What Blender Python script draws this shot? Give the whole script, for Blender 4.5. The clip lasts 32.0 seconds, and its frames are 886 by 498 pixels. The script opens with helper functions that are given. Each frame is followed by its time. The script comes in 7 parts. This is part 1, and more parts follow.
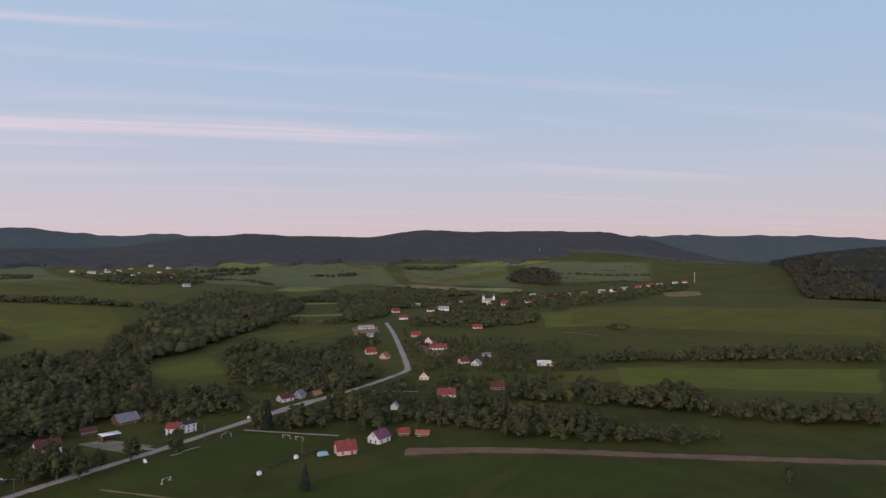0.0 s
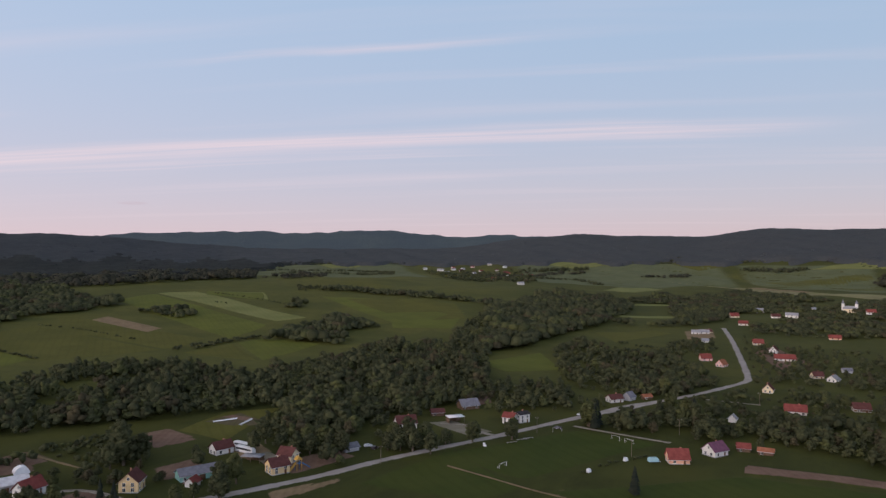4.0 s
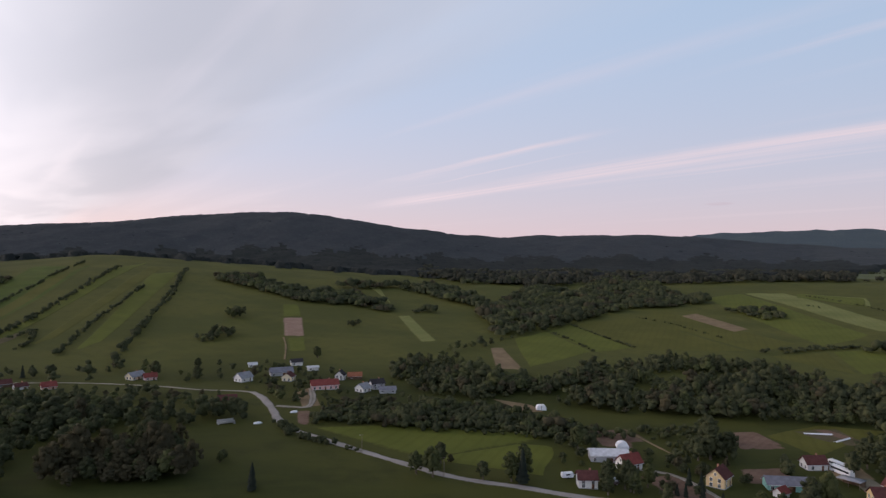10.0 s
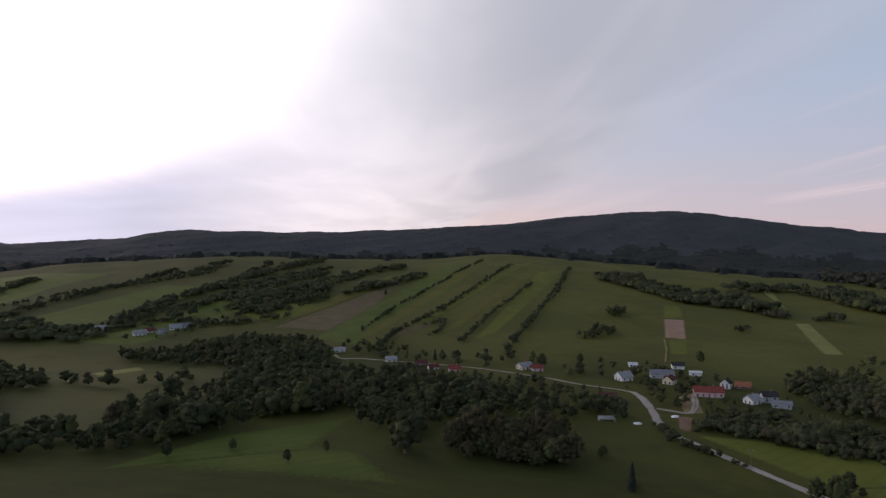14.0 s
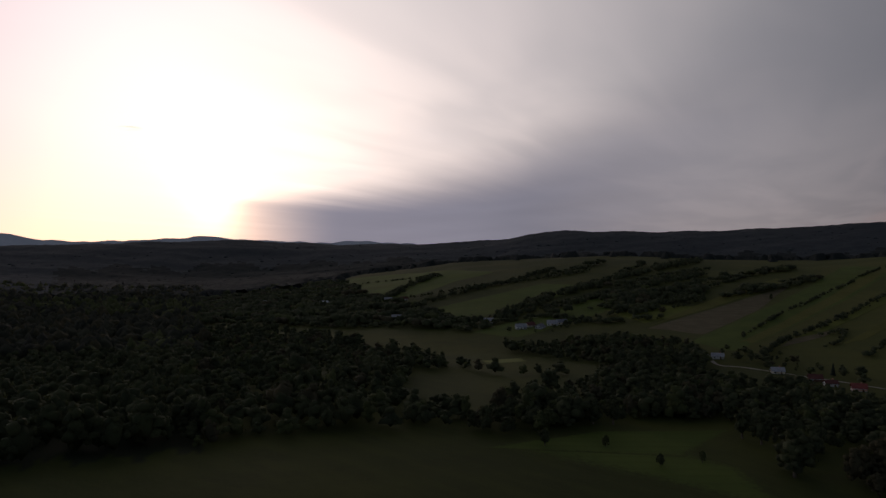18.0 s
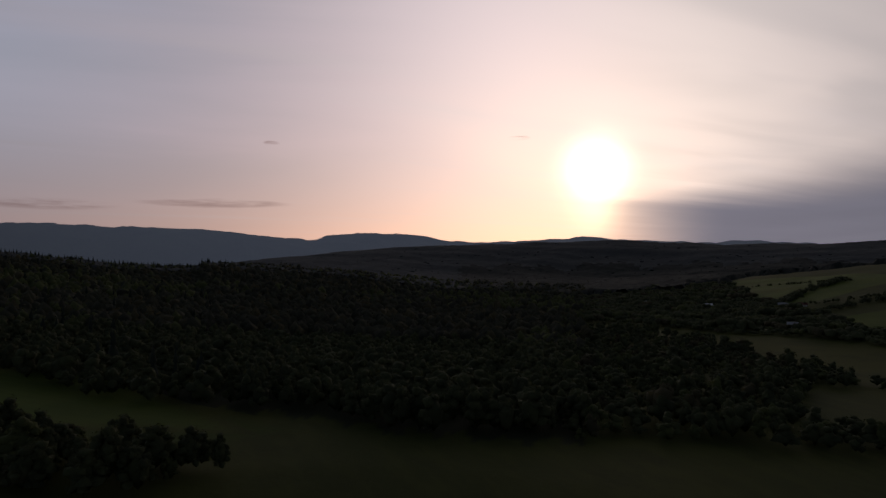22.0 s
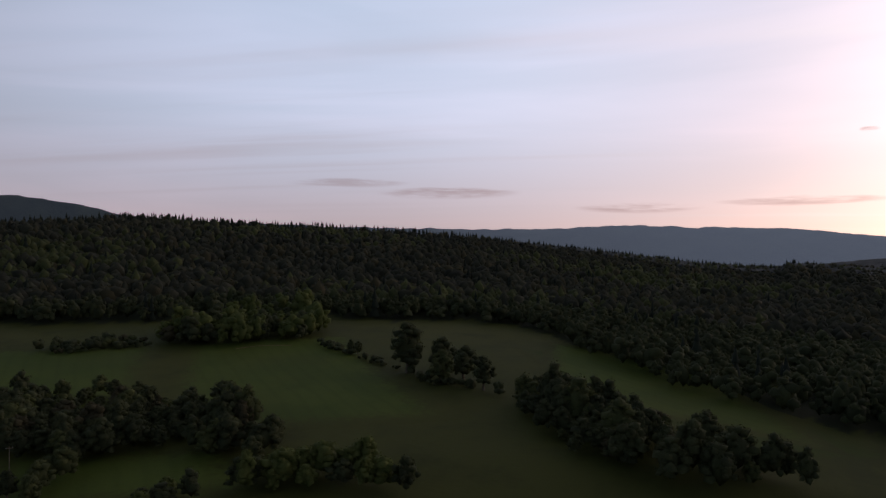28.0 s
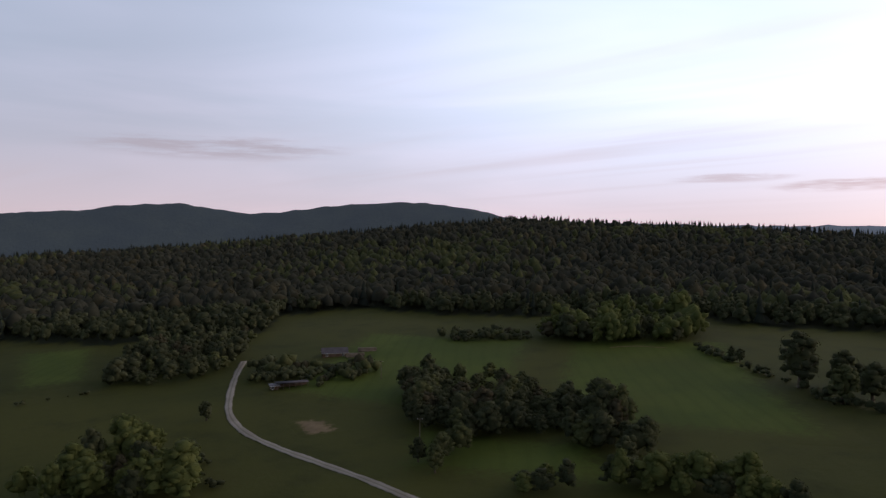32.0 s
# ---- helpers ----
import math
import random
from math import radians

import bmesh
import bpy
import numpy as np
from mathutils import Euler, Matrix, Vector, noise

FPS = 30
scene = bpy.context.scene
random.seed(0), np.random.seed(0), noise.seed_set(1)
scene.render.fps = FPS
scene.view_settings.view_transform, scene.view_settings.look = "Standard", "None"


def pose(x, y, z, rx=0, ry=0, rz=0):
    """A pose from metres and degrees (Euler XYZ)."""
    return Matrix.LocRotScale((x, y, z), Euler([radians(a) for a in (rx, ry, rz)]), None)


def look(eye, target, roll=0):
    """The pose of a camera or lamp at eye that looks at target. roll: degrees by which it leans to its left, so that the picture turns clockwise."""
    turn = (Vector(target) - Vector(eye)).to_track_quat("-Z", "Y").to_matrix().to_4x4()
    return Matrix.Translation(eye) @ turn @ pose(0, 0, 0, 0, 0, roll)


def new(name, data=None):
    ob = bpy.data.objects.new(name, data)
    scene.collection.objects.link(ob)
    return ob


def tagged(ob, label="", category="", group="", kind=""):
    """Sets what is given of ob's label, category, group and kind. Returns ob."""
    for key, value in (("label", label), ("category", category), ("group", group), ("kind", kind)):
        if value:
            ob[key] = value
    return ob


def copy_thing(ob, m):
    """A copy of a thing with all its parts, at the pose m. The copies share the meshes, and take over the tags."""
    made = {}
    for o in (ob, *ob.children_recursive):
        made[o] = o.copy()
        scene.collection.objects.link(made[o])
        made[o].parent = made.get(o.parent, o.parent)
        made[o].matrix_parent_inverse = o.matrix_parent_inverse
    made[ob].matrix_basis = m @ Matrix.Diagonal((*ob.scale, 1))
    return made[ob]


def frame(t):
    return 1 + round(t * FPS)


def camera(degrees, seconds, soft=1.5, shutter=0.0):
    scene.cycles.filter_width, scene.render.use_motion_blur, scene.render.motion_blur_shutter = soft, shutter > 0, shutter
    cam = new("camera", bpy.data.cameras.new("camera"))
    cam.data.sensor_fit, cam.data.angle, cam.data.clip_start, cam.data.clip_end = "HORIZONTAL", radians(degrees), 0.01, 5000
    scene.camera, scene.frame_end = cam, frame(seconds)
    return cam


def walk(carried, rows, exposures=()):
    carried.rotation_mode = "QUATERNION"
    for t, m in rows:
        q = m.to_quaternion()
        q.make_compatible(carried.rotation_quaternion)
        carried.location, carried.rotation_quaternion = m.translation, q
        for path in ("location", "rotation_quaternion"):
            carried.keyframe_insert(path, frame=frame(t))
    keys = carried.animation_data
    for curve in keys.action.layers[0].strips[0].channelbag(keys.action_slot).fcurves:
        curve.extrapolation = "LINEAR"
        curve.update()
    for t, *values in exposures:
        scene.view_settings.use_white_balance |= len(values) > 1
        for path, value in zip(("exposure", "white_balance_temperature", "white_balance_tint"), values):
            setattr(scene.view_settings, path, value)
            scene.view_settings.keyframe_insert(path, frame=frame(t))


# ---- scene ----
# ---- camera and its turn ----
EYE = 100.0
cam = camera(64.2, 32.0, soft=1.4)
# seconds and heading in degrees, counted leftwards from the first view
TURN = [(0, 0.0), (1, 6.37), (2, 12.79), (3, 19.31), (3.5, 22.73), (5.5, 37.27), (6, 41.09), (7, 48.71), (8, 56.36), (9, 63.8),
        (10, 71.35), (11, 78.86), (12, 86.42), (13, 93.97), (14, 101.47), (14.5, 105.19), (16.5, 120.1), (17, 123.7), (18, 131.03),
        (19, 138.53), (20, 146.1), (21, 153.62), (22, 161.15), (23, 168.68), (24, 176.2), (25, 183.6), (25.5, 187.35),
        (27.5, 202.25), (28, 205.95), (29, 213.2), (30, 220.62), (31, 228.15), (32, 235.63)]
STOPS = [(0, -0.14), (6, -0.12), (10, -0.12), (13, -0.18), (14.5, -0.55), (16.5, -1.4), (18, -2.1), (19, -2.4), (21, -2.55), (23, -2.44), (24, -2.22), (25.5, -1.88), (27.5, -1.45), (29, -1.18), (32, -0.65)]
walk(cam, [(t, pose(0, 0, EYE, 90, 0, a)) for t, a in TURN], STOPS)

# ---- sky and sun ----
SUN_AZ, SUN_EL = radians(148.9), radians(6.3)


def heading(a):
    """Unit vector on the plan for a heading in degrees, leftwards from +y."""
    return -math.sin(radians(a)), math.cos(radians(a))


class Nodes:
    """Small helper to write node trees as formulas."""

    def __init__(self, tree):
        self.t = tree
        self.t.nodes.clear()

    def put(self, kind, **k):
        n = self.t.nodes.new(kind)
        for key, v in k.items():
            if key == "operation":
                n.operation = v
            elif key == "blend_type":
                n.blend_type = v
        return n

    def plug(self, sock, v):
        if isinstance(v, (int, float)):
            sock.default_value = v
        elif isinstance(v, tuple):
            sock.default_value = v if len(v) == len(sock.default_value) else (*v, 1.0)[:len(sock.default_value)]
        else:
            self.t.links.new(v, sock)

    def m(self, op, a, b=0.0, c=0.0):
        n = self.put("ShaderNodeMath", operation=op)
        for i, v in enumerate((a, b, c)):
            self.plug(n.inputs[i], v)
        return n.outputs[0]

    def add(self, a, b):
        return self.m("ADD", a, b)

    def mul(self, a, b):
        return self.m("MULTIPLY", a, b)

    def step(self, v, lo, hi, a=0.0, b=1.0):
        n = self.put("ShaderNodeMapRange")
        n.interpolation_type = "SMOOTHSTEP"
        for i, s in enumerate((v, lo, hi, a, b)):
            self.plug(n.inputs[i], s)
        return n.outputs[0]

    def mix(self, f, a, b, how="MIX"):
        n = self.put("ShaderNodeMix")
        n.data_type, n.blend_type = "RGBA", how
        self.plug(n.inputs[0], f), self.plug(n.inputs[6], a), self.plug(n.inputs[7], b)
        return n.outputs[2]

    def vec(self, x, y, z):
        n = self.put("ShaderNodeCombineXYZ")
        for i, v in enumerate((x, y, z)):
            self.plug(n.inputs[i], v)
        return n.outputs[0]

    def split(self, v):
        n = self.put("ShaderNodeSeparateXYZ")
        self.plug(n.inputs[0], v)
        return n.outputs

    def noise(self, v, scale, detail=4.0, rough=0.55, distort=0.0):
        n = self.put("ShaderNodeTexNoise")
        self.plug(n.inputs["Vector"], v)
        self.plug(n.inputs["Scale"], scale), self.plug(n.inputs["Detail"], detail)
        self.plug(n.inputs["Roughness"], rough), self.plug(n.inputs["Distortion"], distort)
        return n.outputs[0]


world = bpy.data.worlds.new("evening_sky")
scene.world = world
world.use_nodes = True
N = Nodes(world.node_tree)
d = N.put("ShaderNodeTexCoord").outputs["Generated"]
dx, dy, dz = N.split(d)
sky = N.put("ShaderNodeTexSky")
sky.sky_type, sky.sun_disc = "NISHITA", False
sky.sun_elevation, sky.sun_rotation = SUN_EL, -SUN_AZ
up = N.m("MAXIMUM", dz, 0.0)
# angle from the sun, as cosine
sx, sy = heading(148.9)
facing = N.add(N.add(N.mul(dx, sx * math.cos(SUN_EL)), N.mul(dy, sy * math.cos(SUN_EL))), N.mul(dz, math.sin(SUN_EL)))
ang = N.m("ARCCOSINE", N.m("MINIMUM", facing, 0.99999))
# position on a flat cloud deck: u along the streaks, v across them
inv = N.m("DIVIDE", 1.0, N.add(up, 0.035))
ux, uy = heading(105)
vx, vy = heading(15)
u = N.mul(N.add(N.mul(dx, ux), N.mul(dy, uy)), inv)
v = N.mul(N.add(N.mul(dx, vx), N.mul(dy, vy)), inv)
deck = N.vec(N.mul(u, 0.13), v, 0.0)
wisps = N.noise(deck, 1.1, 4.0, 0.5, 0.3)
fine = N.noise(N.vec(N.mul(u, 0.35), N.mul(v, 2.2), 3.0), 1.3, 5.0, 0.6)
# clear air: blue above, rose at the horizon, brighter towards the sun
def lobe(width):
    return N.m("POWER", 2.718, N.mul(N.m("POWER", N.mul(ang, 1.0 / width), 2.0), -1.0))


def tint(f, rgb):
    return N.mix(f, (0.0, 0.0, 0.0), rgb)


def plus(a, b):
    return N.mix(1.0, a, b, "ADD")


az = N.add(N.m("FLOORED_MODULO", N.add(N.mul(N.m("ARCTAN2", N.mul(dx, -1.0), dy), 57.2958), 60.0), 360.0), -60.0)
el = N.mul(N.m("ARCSINE", dz), 57.2958)
low = N.m("POWER", 2.718, N.mul(up, -7.2))
air = N.mix(low, (0.36, 0.58, 0.84), (0.78, 0.59, 0.64))
base = N.mix(0.8, N.mix(1.0, sky.outputs[0], (0.10, 0.10, 0.10), "MULTIPLY"), air)
base = plus(base, plus(tint(N.mul(lobe(2.2), N.mul(N.step(az, 90.0, 170.0, 0.25, 1.15), N.step(az, 176.0, 222.0, 1.0, 0.62))), (0.96, 0.78, 0.87)), tint(N.mul(lobe(0.58), N.mul(N.step(az, 96.0, 142.0, 0.18, 1.0), N.step(az, 156.0, 190.0, 1.0, 0.28))), (3.55, 2.80, 2.65))))
ember = N.mul(N.m("POWER", 2.718, N.mul(up, -10.0)), lobe(0.8))
base = N.mix(1.0, base, N.mix(ember, (1.0, 1.0, 1.0), (1.22, 0.95, 0.72)), "MULTIPLY")
# thin bands of cirrus and a bluer air over the western ridge
band = N.noise(N.vec(N.mul(az, 0.022), N.mul(el, 0.17), 7.0), 1.0, 4.0, 0.5, 0.6)
west = N.step(az, 156.0, 186.0)
base = plus(base, tint(N.mul(N.step(az, 168.0, 206.0), N.mul(N.step(az, 262.0, 214.0), N.step(el, 0.0, 12.0))), (0.44, 0.58, 0.78)))
base = N.mix(N.mul(west, N.step(el, 3.0, 14.0, 0.15, 0.75)), base, N.mix(1.0, base, (0.99, 1.0, 1.0), "MULTIPLY"))
base = N.mix(N.mul(N.mul(west, N.step(band, 0.36, 0.72)), 0.5), base, N.mix(1.0, base, (1.36, 1.24, 1.24), "MULTIPLY"))
# a thick cloud bank beside the sun, its upper edge rising away from it
past = N.m("MAXIMUM", N.add(146.0, N.mul(az, -1.0)), 0.0)
edge = N.add(N.add(3.9, N.mul(N.m("POWER", past, 2.0), 0.0072)), N.mul(N.add(fine, -0.5), 0.5))
depth = N.m("DIVIDE", N.add(edge, N.mul(el, -1.0)), N.add(0.6, N.mul(past, 0.15)))
bank = N.mul(N.step(depth, -0.9, 0.9), N.step(az, 153.0, 139.0))
bank = N.mul(bank, N.step(az, 96.0, 126.0))
# high cirrus sheet that ends along a line across the sky
veil = N.mul(N.step(N.add(v, N.mul(N.add(wisps, -0.5), 2.0)), 2.2, 0.8), N.step(u, -0.3, 1.4))
veil = N.mul(veil, N.step(az, 156.0, 138.0))
cloudy = N.mix(N.mul(veil, 0.8), base, N.mix(1.0, N.mix(lobe(0.43), N.mix(N.step(az, 92.0, 122.0), (0.66, 0.64, 0.71), (1.5, 1.42, 1.47)), (4.6, 4.1, 3.9)), N.mix(N.step(N.noise(N.vec(N.mul(u, 0.45), N.mul(v, 1.3), 9.0), 1.0, 3.0, 0.45, 0.4), 0.34, 0.68), (0.90, 0.91, 0.93), (1.10, 1.08, 1.08)), "MULTIPLY"))
# thin rose streaks, each a straight line on the cloud deck
wav = N.add(v, N.mul(N.add(N.noise(N.vec(N.mul(u, 0.5), N.mul(v, 0.6), 5.0), 1.0, 3.0), -0.5), 0.35))
fibres = N.step(N.noise(N.vec(N.mul(u, 0.28), N.mul(v, 5.0), 2.0), 1.0, 4.0, 0.6, 0.3), 0.30, 0.66, 0.25, 1.0)
streaks = 0.0
for v0, w, u0, u1, power in ((5.05, 0.5, -1.2, 9.0, 0.8), (5.6, 0.3, 1.0, 6.0, 0.4), (3.72, 0.13, 4.0, 6.2, 1.1), (3.0, 0.09, 0.3, 1.6, 0.45), (5.9, 0.10, 1.0, 5.0, 0.3), (4.2, 0.05, 4.6, 6.6, 0.5)):
    line = N.step(N.m("ABSOLUTE", N.add(wav, -v0)), w, 0.0)
    span = N.mul(N.step(u, u0 - 0.8, u0 + 0.8), N.step(u, u1 + 1.0, u1 - 1.0))
    streaks = N.add(streaks, N.mul(N.mul(line, span), N.mul(power, fibres)))
soft_wisps = N.mul(N.step(wisps, 0.50, 0.78), N.step(el, 3.0, 9.0, 0.2, 0.45))
cloudy = N.mix(N.m("MINIMUM", N.add(streaks, soft_wisps), 0.9), cloudy, N.mix(lobe(0.62), (0.90, 0.74, 0.80), (4.6, 4.1, 4.1)))
cloudy = N.mix(N.mul(bank, 0.97), cloudy, N.mix(1.0, N.mix(lobe(0.5), (0.66, 0.66, 0.81), (1.02, 1.00, 1.30)), N.mix(N.step(N.noise(N.vec(N.mul(az, 0.035), N.mul(el, 0.2), 4.0), 1.0, 3.0, 0.5, 0.4), 0.3, 0.7), (0.9, 0.9, 0.9), (1.12, 1.11, 1.1)), "MULTIPLY"))
# glow of the low sun through the haze
clear = N.mul(N.add(1.0, N.mul(bank, -0.93)), N.step(N.add(el, N.mul(N.m("ABSOLUTE", N.add(az, -148.7)), -0.5)), 0.0, 4.5, 0.55, 1.0))
glow = plus(tint(lobe(0.20), (1.2, 0.8, 0.4)), tint(lobe(0.034), (10.0, 8.0, 6.0)))
foot = N.add(N.m("POWER", N.mul(N.add(az, -148.8), 0.5), 2.0), N.m("POWER", N.mul(N.add(el, -2.6), 0.55), 2.0))
glow = plus(glow, tint(N.m("POWER", 2.718, N.mul(foot, -1.0)), (4.5, 3.2, 1.7)))
near_floor = N.mul(N.m("POWER", 2.718, N.mul(up, -13.0)), lobe(0.55))
glow = plus(glow, tint(near_floor, (1.6, 0.7, 0.1)))
total = plus(cloudy, N.mix(1.0, glow, N.vec(clear, clear, clear), "MULTIPLY"))
# small dark scraps low over the horizon: heading, height and half sizes in degrees
ragged = N.noise(N.vec(N.mul(az, 0.09), N.mul(el, 0.9), 1.0), 2.2, 4.0, 0.65)
for a0, e0, wa, we, power in ((253.5, 7.7, 11.0, 1.0, 0.55), (205.5, 4.5, 6.0, 0.5, 0.6), (213.5, 5.3, 5.0, 0.4, 0.5), (190.5, 3.2, 5.0, 0.45, 0.6), (179.0, 3.5, 6.0, 0.4, 0.55), (50.0, 3.4, 1.2, 0.15, 0.5),
                              (155.0, 8.9, 1.0, 0.2, 0.6), (174.8, 8.3, 0.7, 0.2, 0.6)):
    q = N.add(N.m("POWER", N.mul(N.add(az, -a0), 1.0 / wa), 2.0), N.m("POWER", N.mul(N.add(el, N.add(-e0, N.mul(N.add(ragged, -0.5), -1.2 * we))), 1.0 / we), 2.0))
    f = N.mul(N.mul(N.step(q, 1.1, 0.15), N.step(ragged, 0.30, 0.62)), power)
    total = N.mix(f, total, N.mix(lobe(0.9), (0.62, 0.52, 0.60), (1.5, 0.85, 0.75)))
# the evening sky darkens towards the zenith
dusk = N.step(up, 0.36, 0.95, 1.0, 0.16)
total = N.mix(1.0, total, N.vec(dusk, dusk, dusk), "MULTIPLY")
bg = N.put("ShaderNodeBackground")
N.plug(bg.inputs[0], total)
bg.inputs[1].default_value = 1.0
out = N.put("ShaderNodeOutputWorld")
N.t.links.new(bg.outputs[0], out.inputs[0])

sun = new("sun", bpy.data.lights.new("sun", "SUN"))
sun.data.energy, sun.data.angle, sun.data.color = 0.5, radians(12), (1.0, 0.82, 0.66)
far_sun = (sx * math.cos(SUN_EL) * 900, sy * math.cos(SUN_EL) * 900, math.sin(SUN_EL) * 900)
sun.matrix_world = look(far_sun, (0, 0, 0))
tagged(sun, "low evening sun behind thin haze", "sun", kind="structure")

# ---- lie of the land ----
# rows of heading, distance and height of the foot of the hills, then of the crests behind
FOOT = [(-60, 650, 0), (-32, 650, 0), (0, 700, 0), (20, 680, 0), (45, 680, 2), (60, 640, 6), (75, 560, 10), (90, 520, 14), (105, 520, 18),
        (120, 560, 16), (140, 600, 14), (160, 560, 20), (180, 520, 32), (195, 500, 46), (215, 480, 54), (240, 480, 52), (268, 500, 44), (285, 550, 25)]
BROW_A = [(-60, 1000, -4.0), (-32, 1080, -4.35), (-18, 1120, -4.35), (-8, 1150, -4.6), (0, 1200, -4.9), (12, 1250, -4.4), (20, 1400, -3.1),
          (28, 1500, -2.5), (45, 1550, -2.2), (58, 1500, -2.4), (68, 1450, -2.4), (76, 1400, -2.2), (88, 1400, -1.1), (97, 1400, -0.4),
          (105, 1400, -0.9), (118, 1400, -0.5), (130, 1500, -1.1), (138, 1600, -2.2)]
BROW_B = [(148, 1600, -3.3), (160, 1500, -3.2), (172, 1500, -1.9), (179, 1500, -1.4), (185.4, 1500, -1.2), (190, 1500, -0.5),
          (196, 1450, 0.1), (203, 1400, 1.0), (209, 1350, 1.4), (218, 1300, 1.85), (225, 1300, 2.2), (231, 1300, 2.45), (237, 1350, 1.9),
          (243, 1400, 1.4), (250, 1450, 0.8), (257, 1500, 0.2), (268, 1500, -0.5), (285, 1300, -2.0)]
BROW = BROW_A + BROW_B
RIDGE_A = [(-60, 2200, 0.5), (-40, 2000, 0.3), (-32, 2000, 0.15), (-28, 2050, -0.3), (-25.5, 2200, -0.85), (-22, 2700, -0.9),
          (-19, 3100, -0.1), (-16.3, 3200, 0.85), (-13.3, 3200, 1.35), (-9, 3200, 1.55), (-2, 3200, 1.45), (0.6, 3200, 1.65), (3, 3200, 1.5),
          (5.7, 3200, 1.0), (10, 3200, 1.1), (15.3, 3200, 1.25), (19.5, 3200, 1.0), (22, 3200, 0.6), (26, 3300, 0.1), (40, 3300, 0.1),
          (48, 3200, 0.6), (52, 3100, 1.05), (56, 3000, 1.2), (64, 2900, 1.1), (67, 2800, 1.0), (70, 2700, 1.2)]
RIDGE_B = [(74, 2600, 1.7), (77, 2600, 2.15), (80, 2600, 2.6), (84, 2600, 3.0), (88, 2600, 2.85), (91, 2600, 2.6), (95, 2500, 2.2),
          (101, 2400, 1.75), (106, 2400, 1.5), (114, 2400, 1.35), (120, 2400, 1.5), (124, 2400, 1.25), (126, 2400, 0.75), (129, 2500, 0.6),
          (134, 2500, 0.4), (140, 2500, 0.35), (143, 2600, 0.55), (148, 2600, 0.7), (152, 2600, 0.55), (157, 2600, 0.45), (160, 2600, 0.3),
          (165.7, 2600, 0.1), (172, 2600, -0.45), (179, 2600, -1.2), (190, 2600, -1.5), (268, 2800, -1.0), (285, 2400, 0.0)]
RIDGE = RIDGE_A + RIDGE_B
FAR_A = [(-60, 0.8), (-32, 0.65), (-27, 1.0), (-22, 1.0), (-18.4, 1.1), (-14, 0.9), (0, 0.8), (18, 0.95), (22, 1.2), (25, 0.9), (26.5, 1.1),
          (30, 1.45), (33, 1.5), (38, 1.2), (41, 1.4), (47, 1.3), (51, 1.15), (54, 0.6), (63, 0.6), (110, 0.8), (132, 0.3), (136.5, 0.55),
          (138.2, 0.75), (140, 0.5), (147, 0.7), (149.5, 1.05), (151.5, 0.8), (158, 0.55)]
FAR_B = [(160.5, 0.6), (163, 1.15), (166.6, 1.3), (169.5, 1.2), (171.8, 0.7), (175, 1.0), (179, 1.45), (183, 1.65), (187, 1.65),
          (190, 1.85), (193, 1.85), (198, 1.6), (206, 1.65), (215, 1.8), (226, 2.2), (231, 2.6), (233, 3.3), (238, 3.8), (243, 3.65),
          (247, 3.1), (251, 2.75), (253, 3.05), (256, 3.5), (260, 3.3), (263, 2.75), (265, 2.75), (268, 2.4), (290, 1.0)]
FAR = FAR_A + FAR_B
HEAD = np.arange(0, 360, 0.25)


def round_table(rows, soft):
    """Columns of a table by heading, periodic and slightly rounded."""
    rows = np.array(sorted((a % 360, *r) for a, *r in rows))
    k = np.exp(-0.5 * (np.arange(-40, 41) * 0.25 / soft) ** 2)
    k /= k.sum()
    cols = []
    for c in range(1, rows.shape[1]):
        y = np.interp(HEAD, rows[:, 0], rows[:, c], period=360)
        cols.append(np.convolve(np.concatenate([y[-40:], y, y[:40]]), k, "valid"))
    return cols


FOOT_R, FOOT_Z = round_table(FOOT, 4)
BROW_R, BROW_E = round_table(BROW, 1.5)
RIDGE_R, RIDGE_E = round_table(RIDGE, 0.6)
FAR_E, = round_table(FAR, 0.5)
near_z = 21 - 21 * np.cos(np.radians(HEAD - 20))
brow_z = EYE + BROW_R * np.tan(np.radians(BROW_E - np.where((HEAD > 180) & (HEAD < 285), 0.42, 0)))
ridge_z = EYE + RIDGE_R * np.tan(np.radians(RIDGE_E - 0.27))
FAR_R = 4650.0
far_z = EYE + FAR_R * np.tan(np.radians(FAR_E))
saddle_z = np.minimum(np.minimum(brow_z, ridge_z) * 0.75, EYE - 60 + 0 * HEAD)
LINES_R = np.stack([0 * HEAD, 0 * HEAD + 200, FOOT_R, BROW_R, BROW_R + 0.42 * (RIDGE_R - BROW_R), RIDGE_R, 0 * HEAD + 4000, 0 * HEAD + FAR_R, 0 * HEAD + 5200])
LINES_Z = np.stack([0 * HEAD + 21, near_z, FOOT_Z, brow_z, saddle_z, ridge_z, np.minimum(ridge_z, far_z) - 60, far_z, far_z - 120])


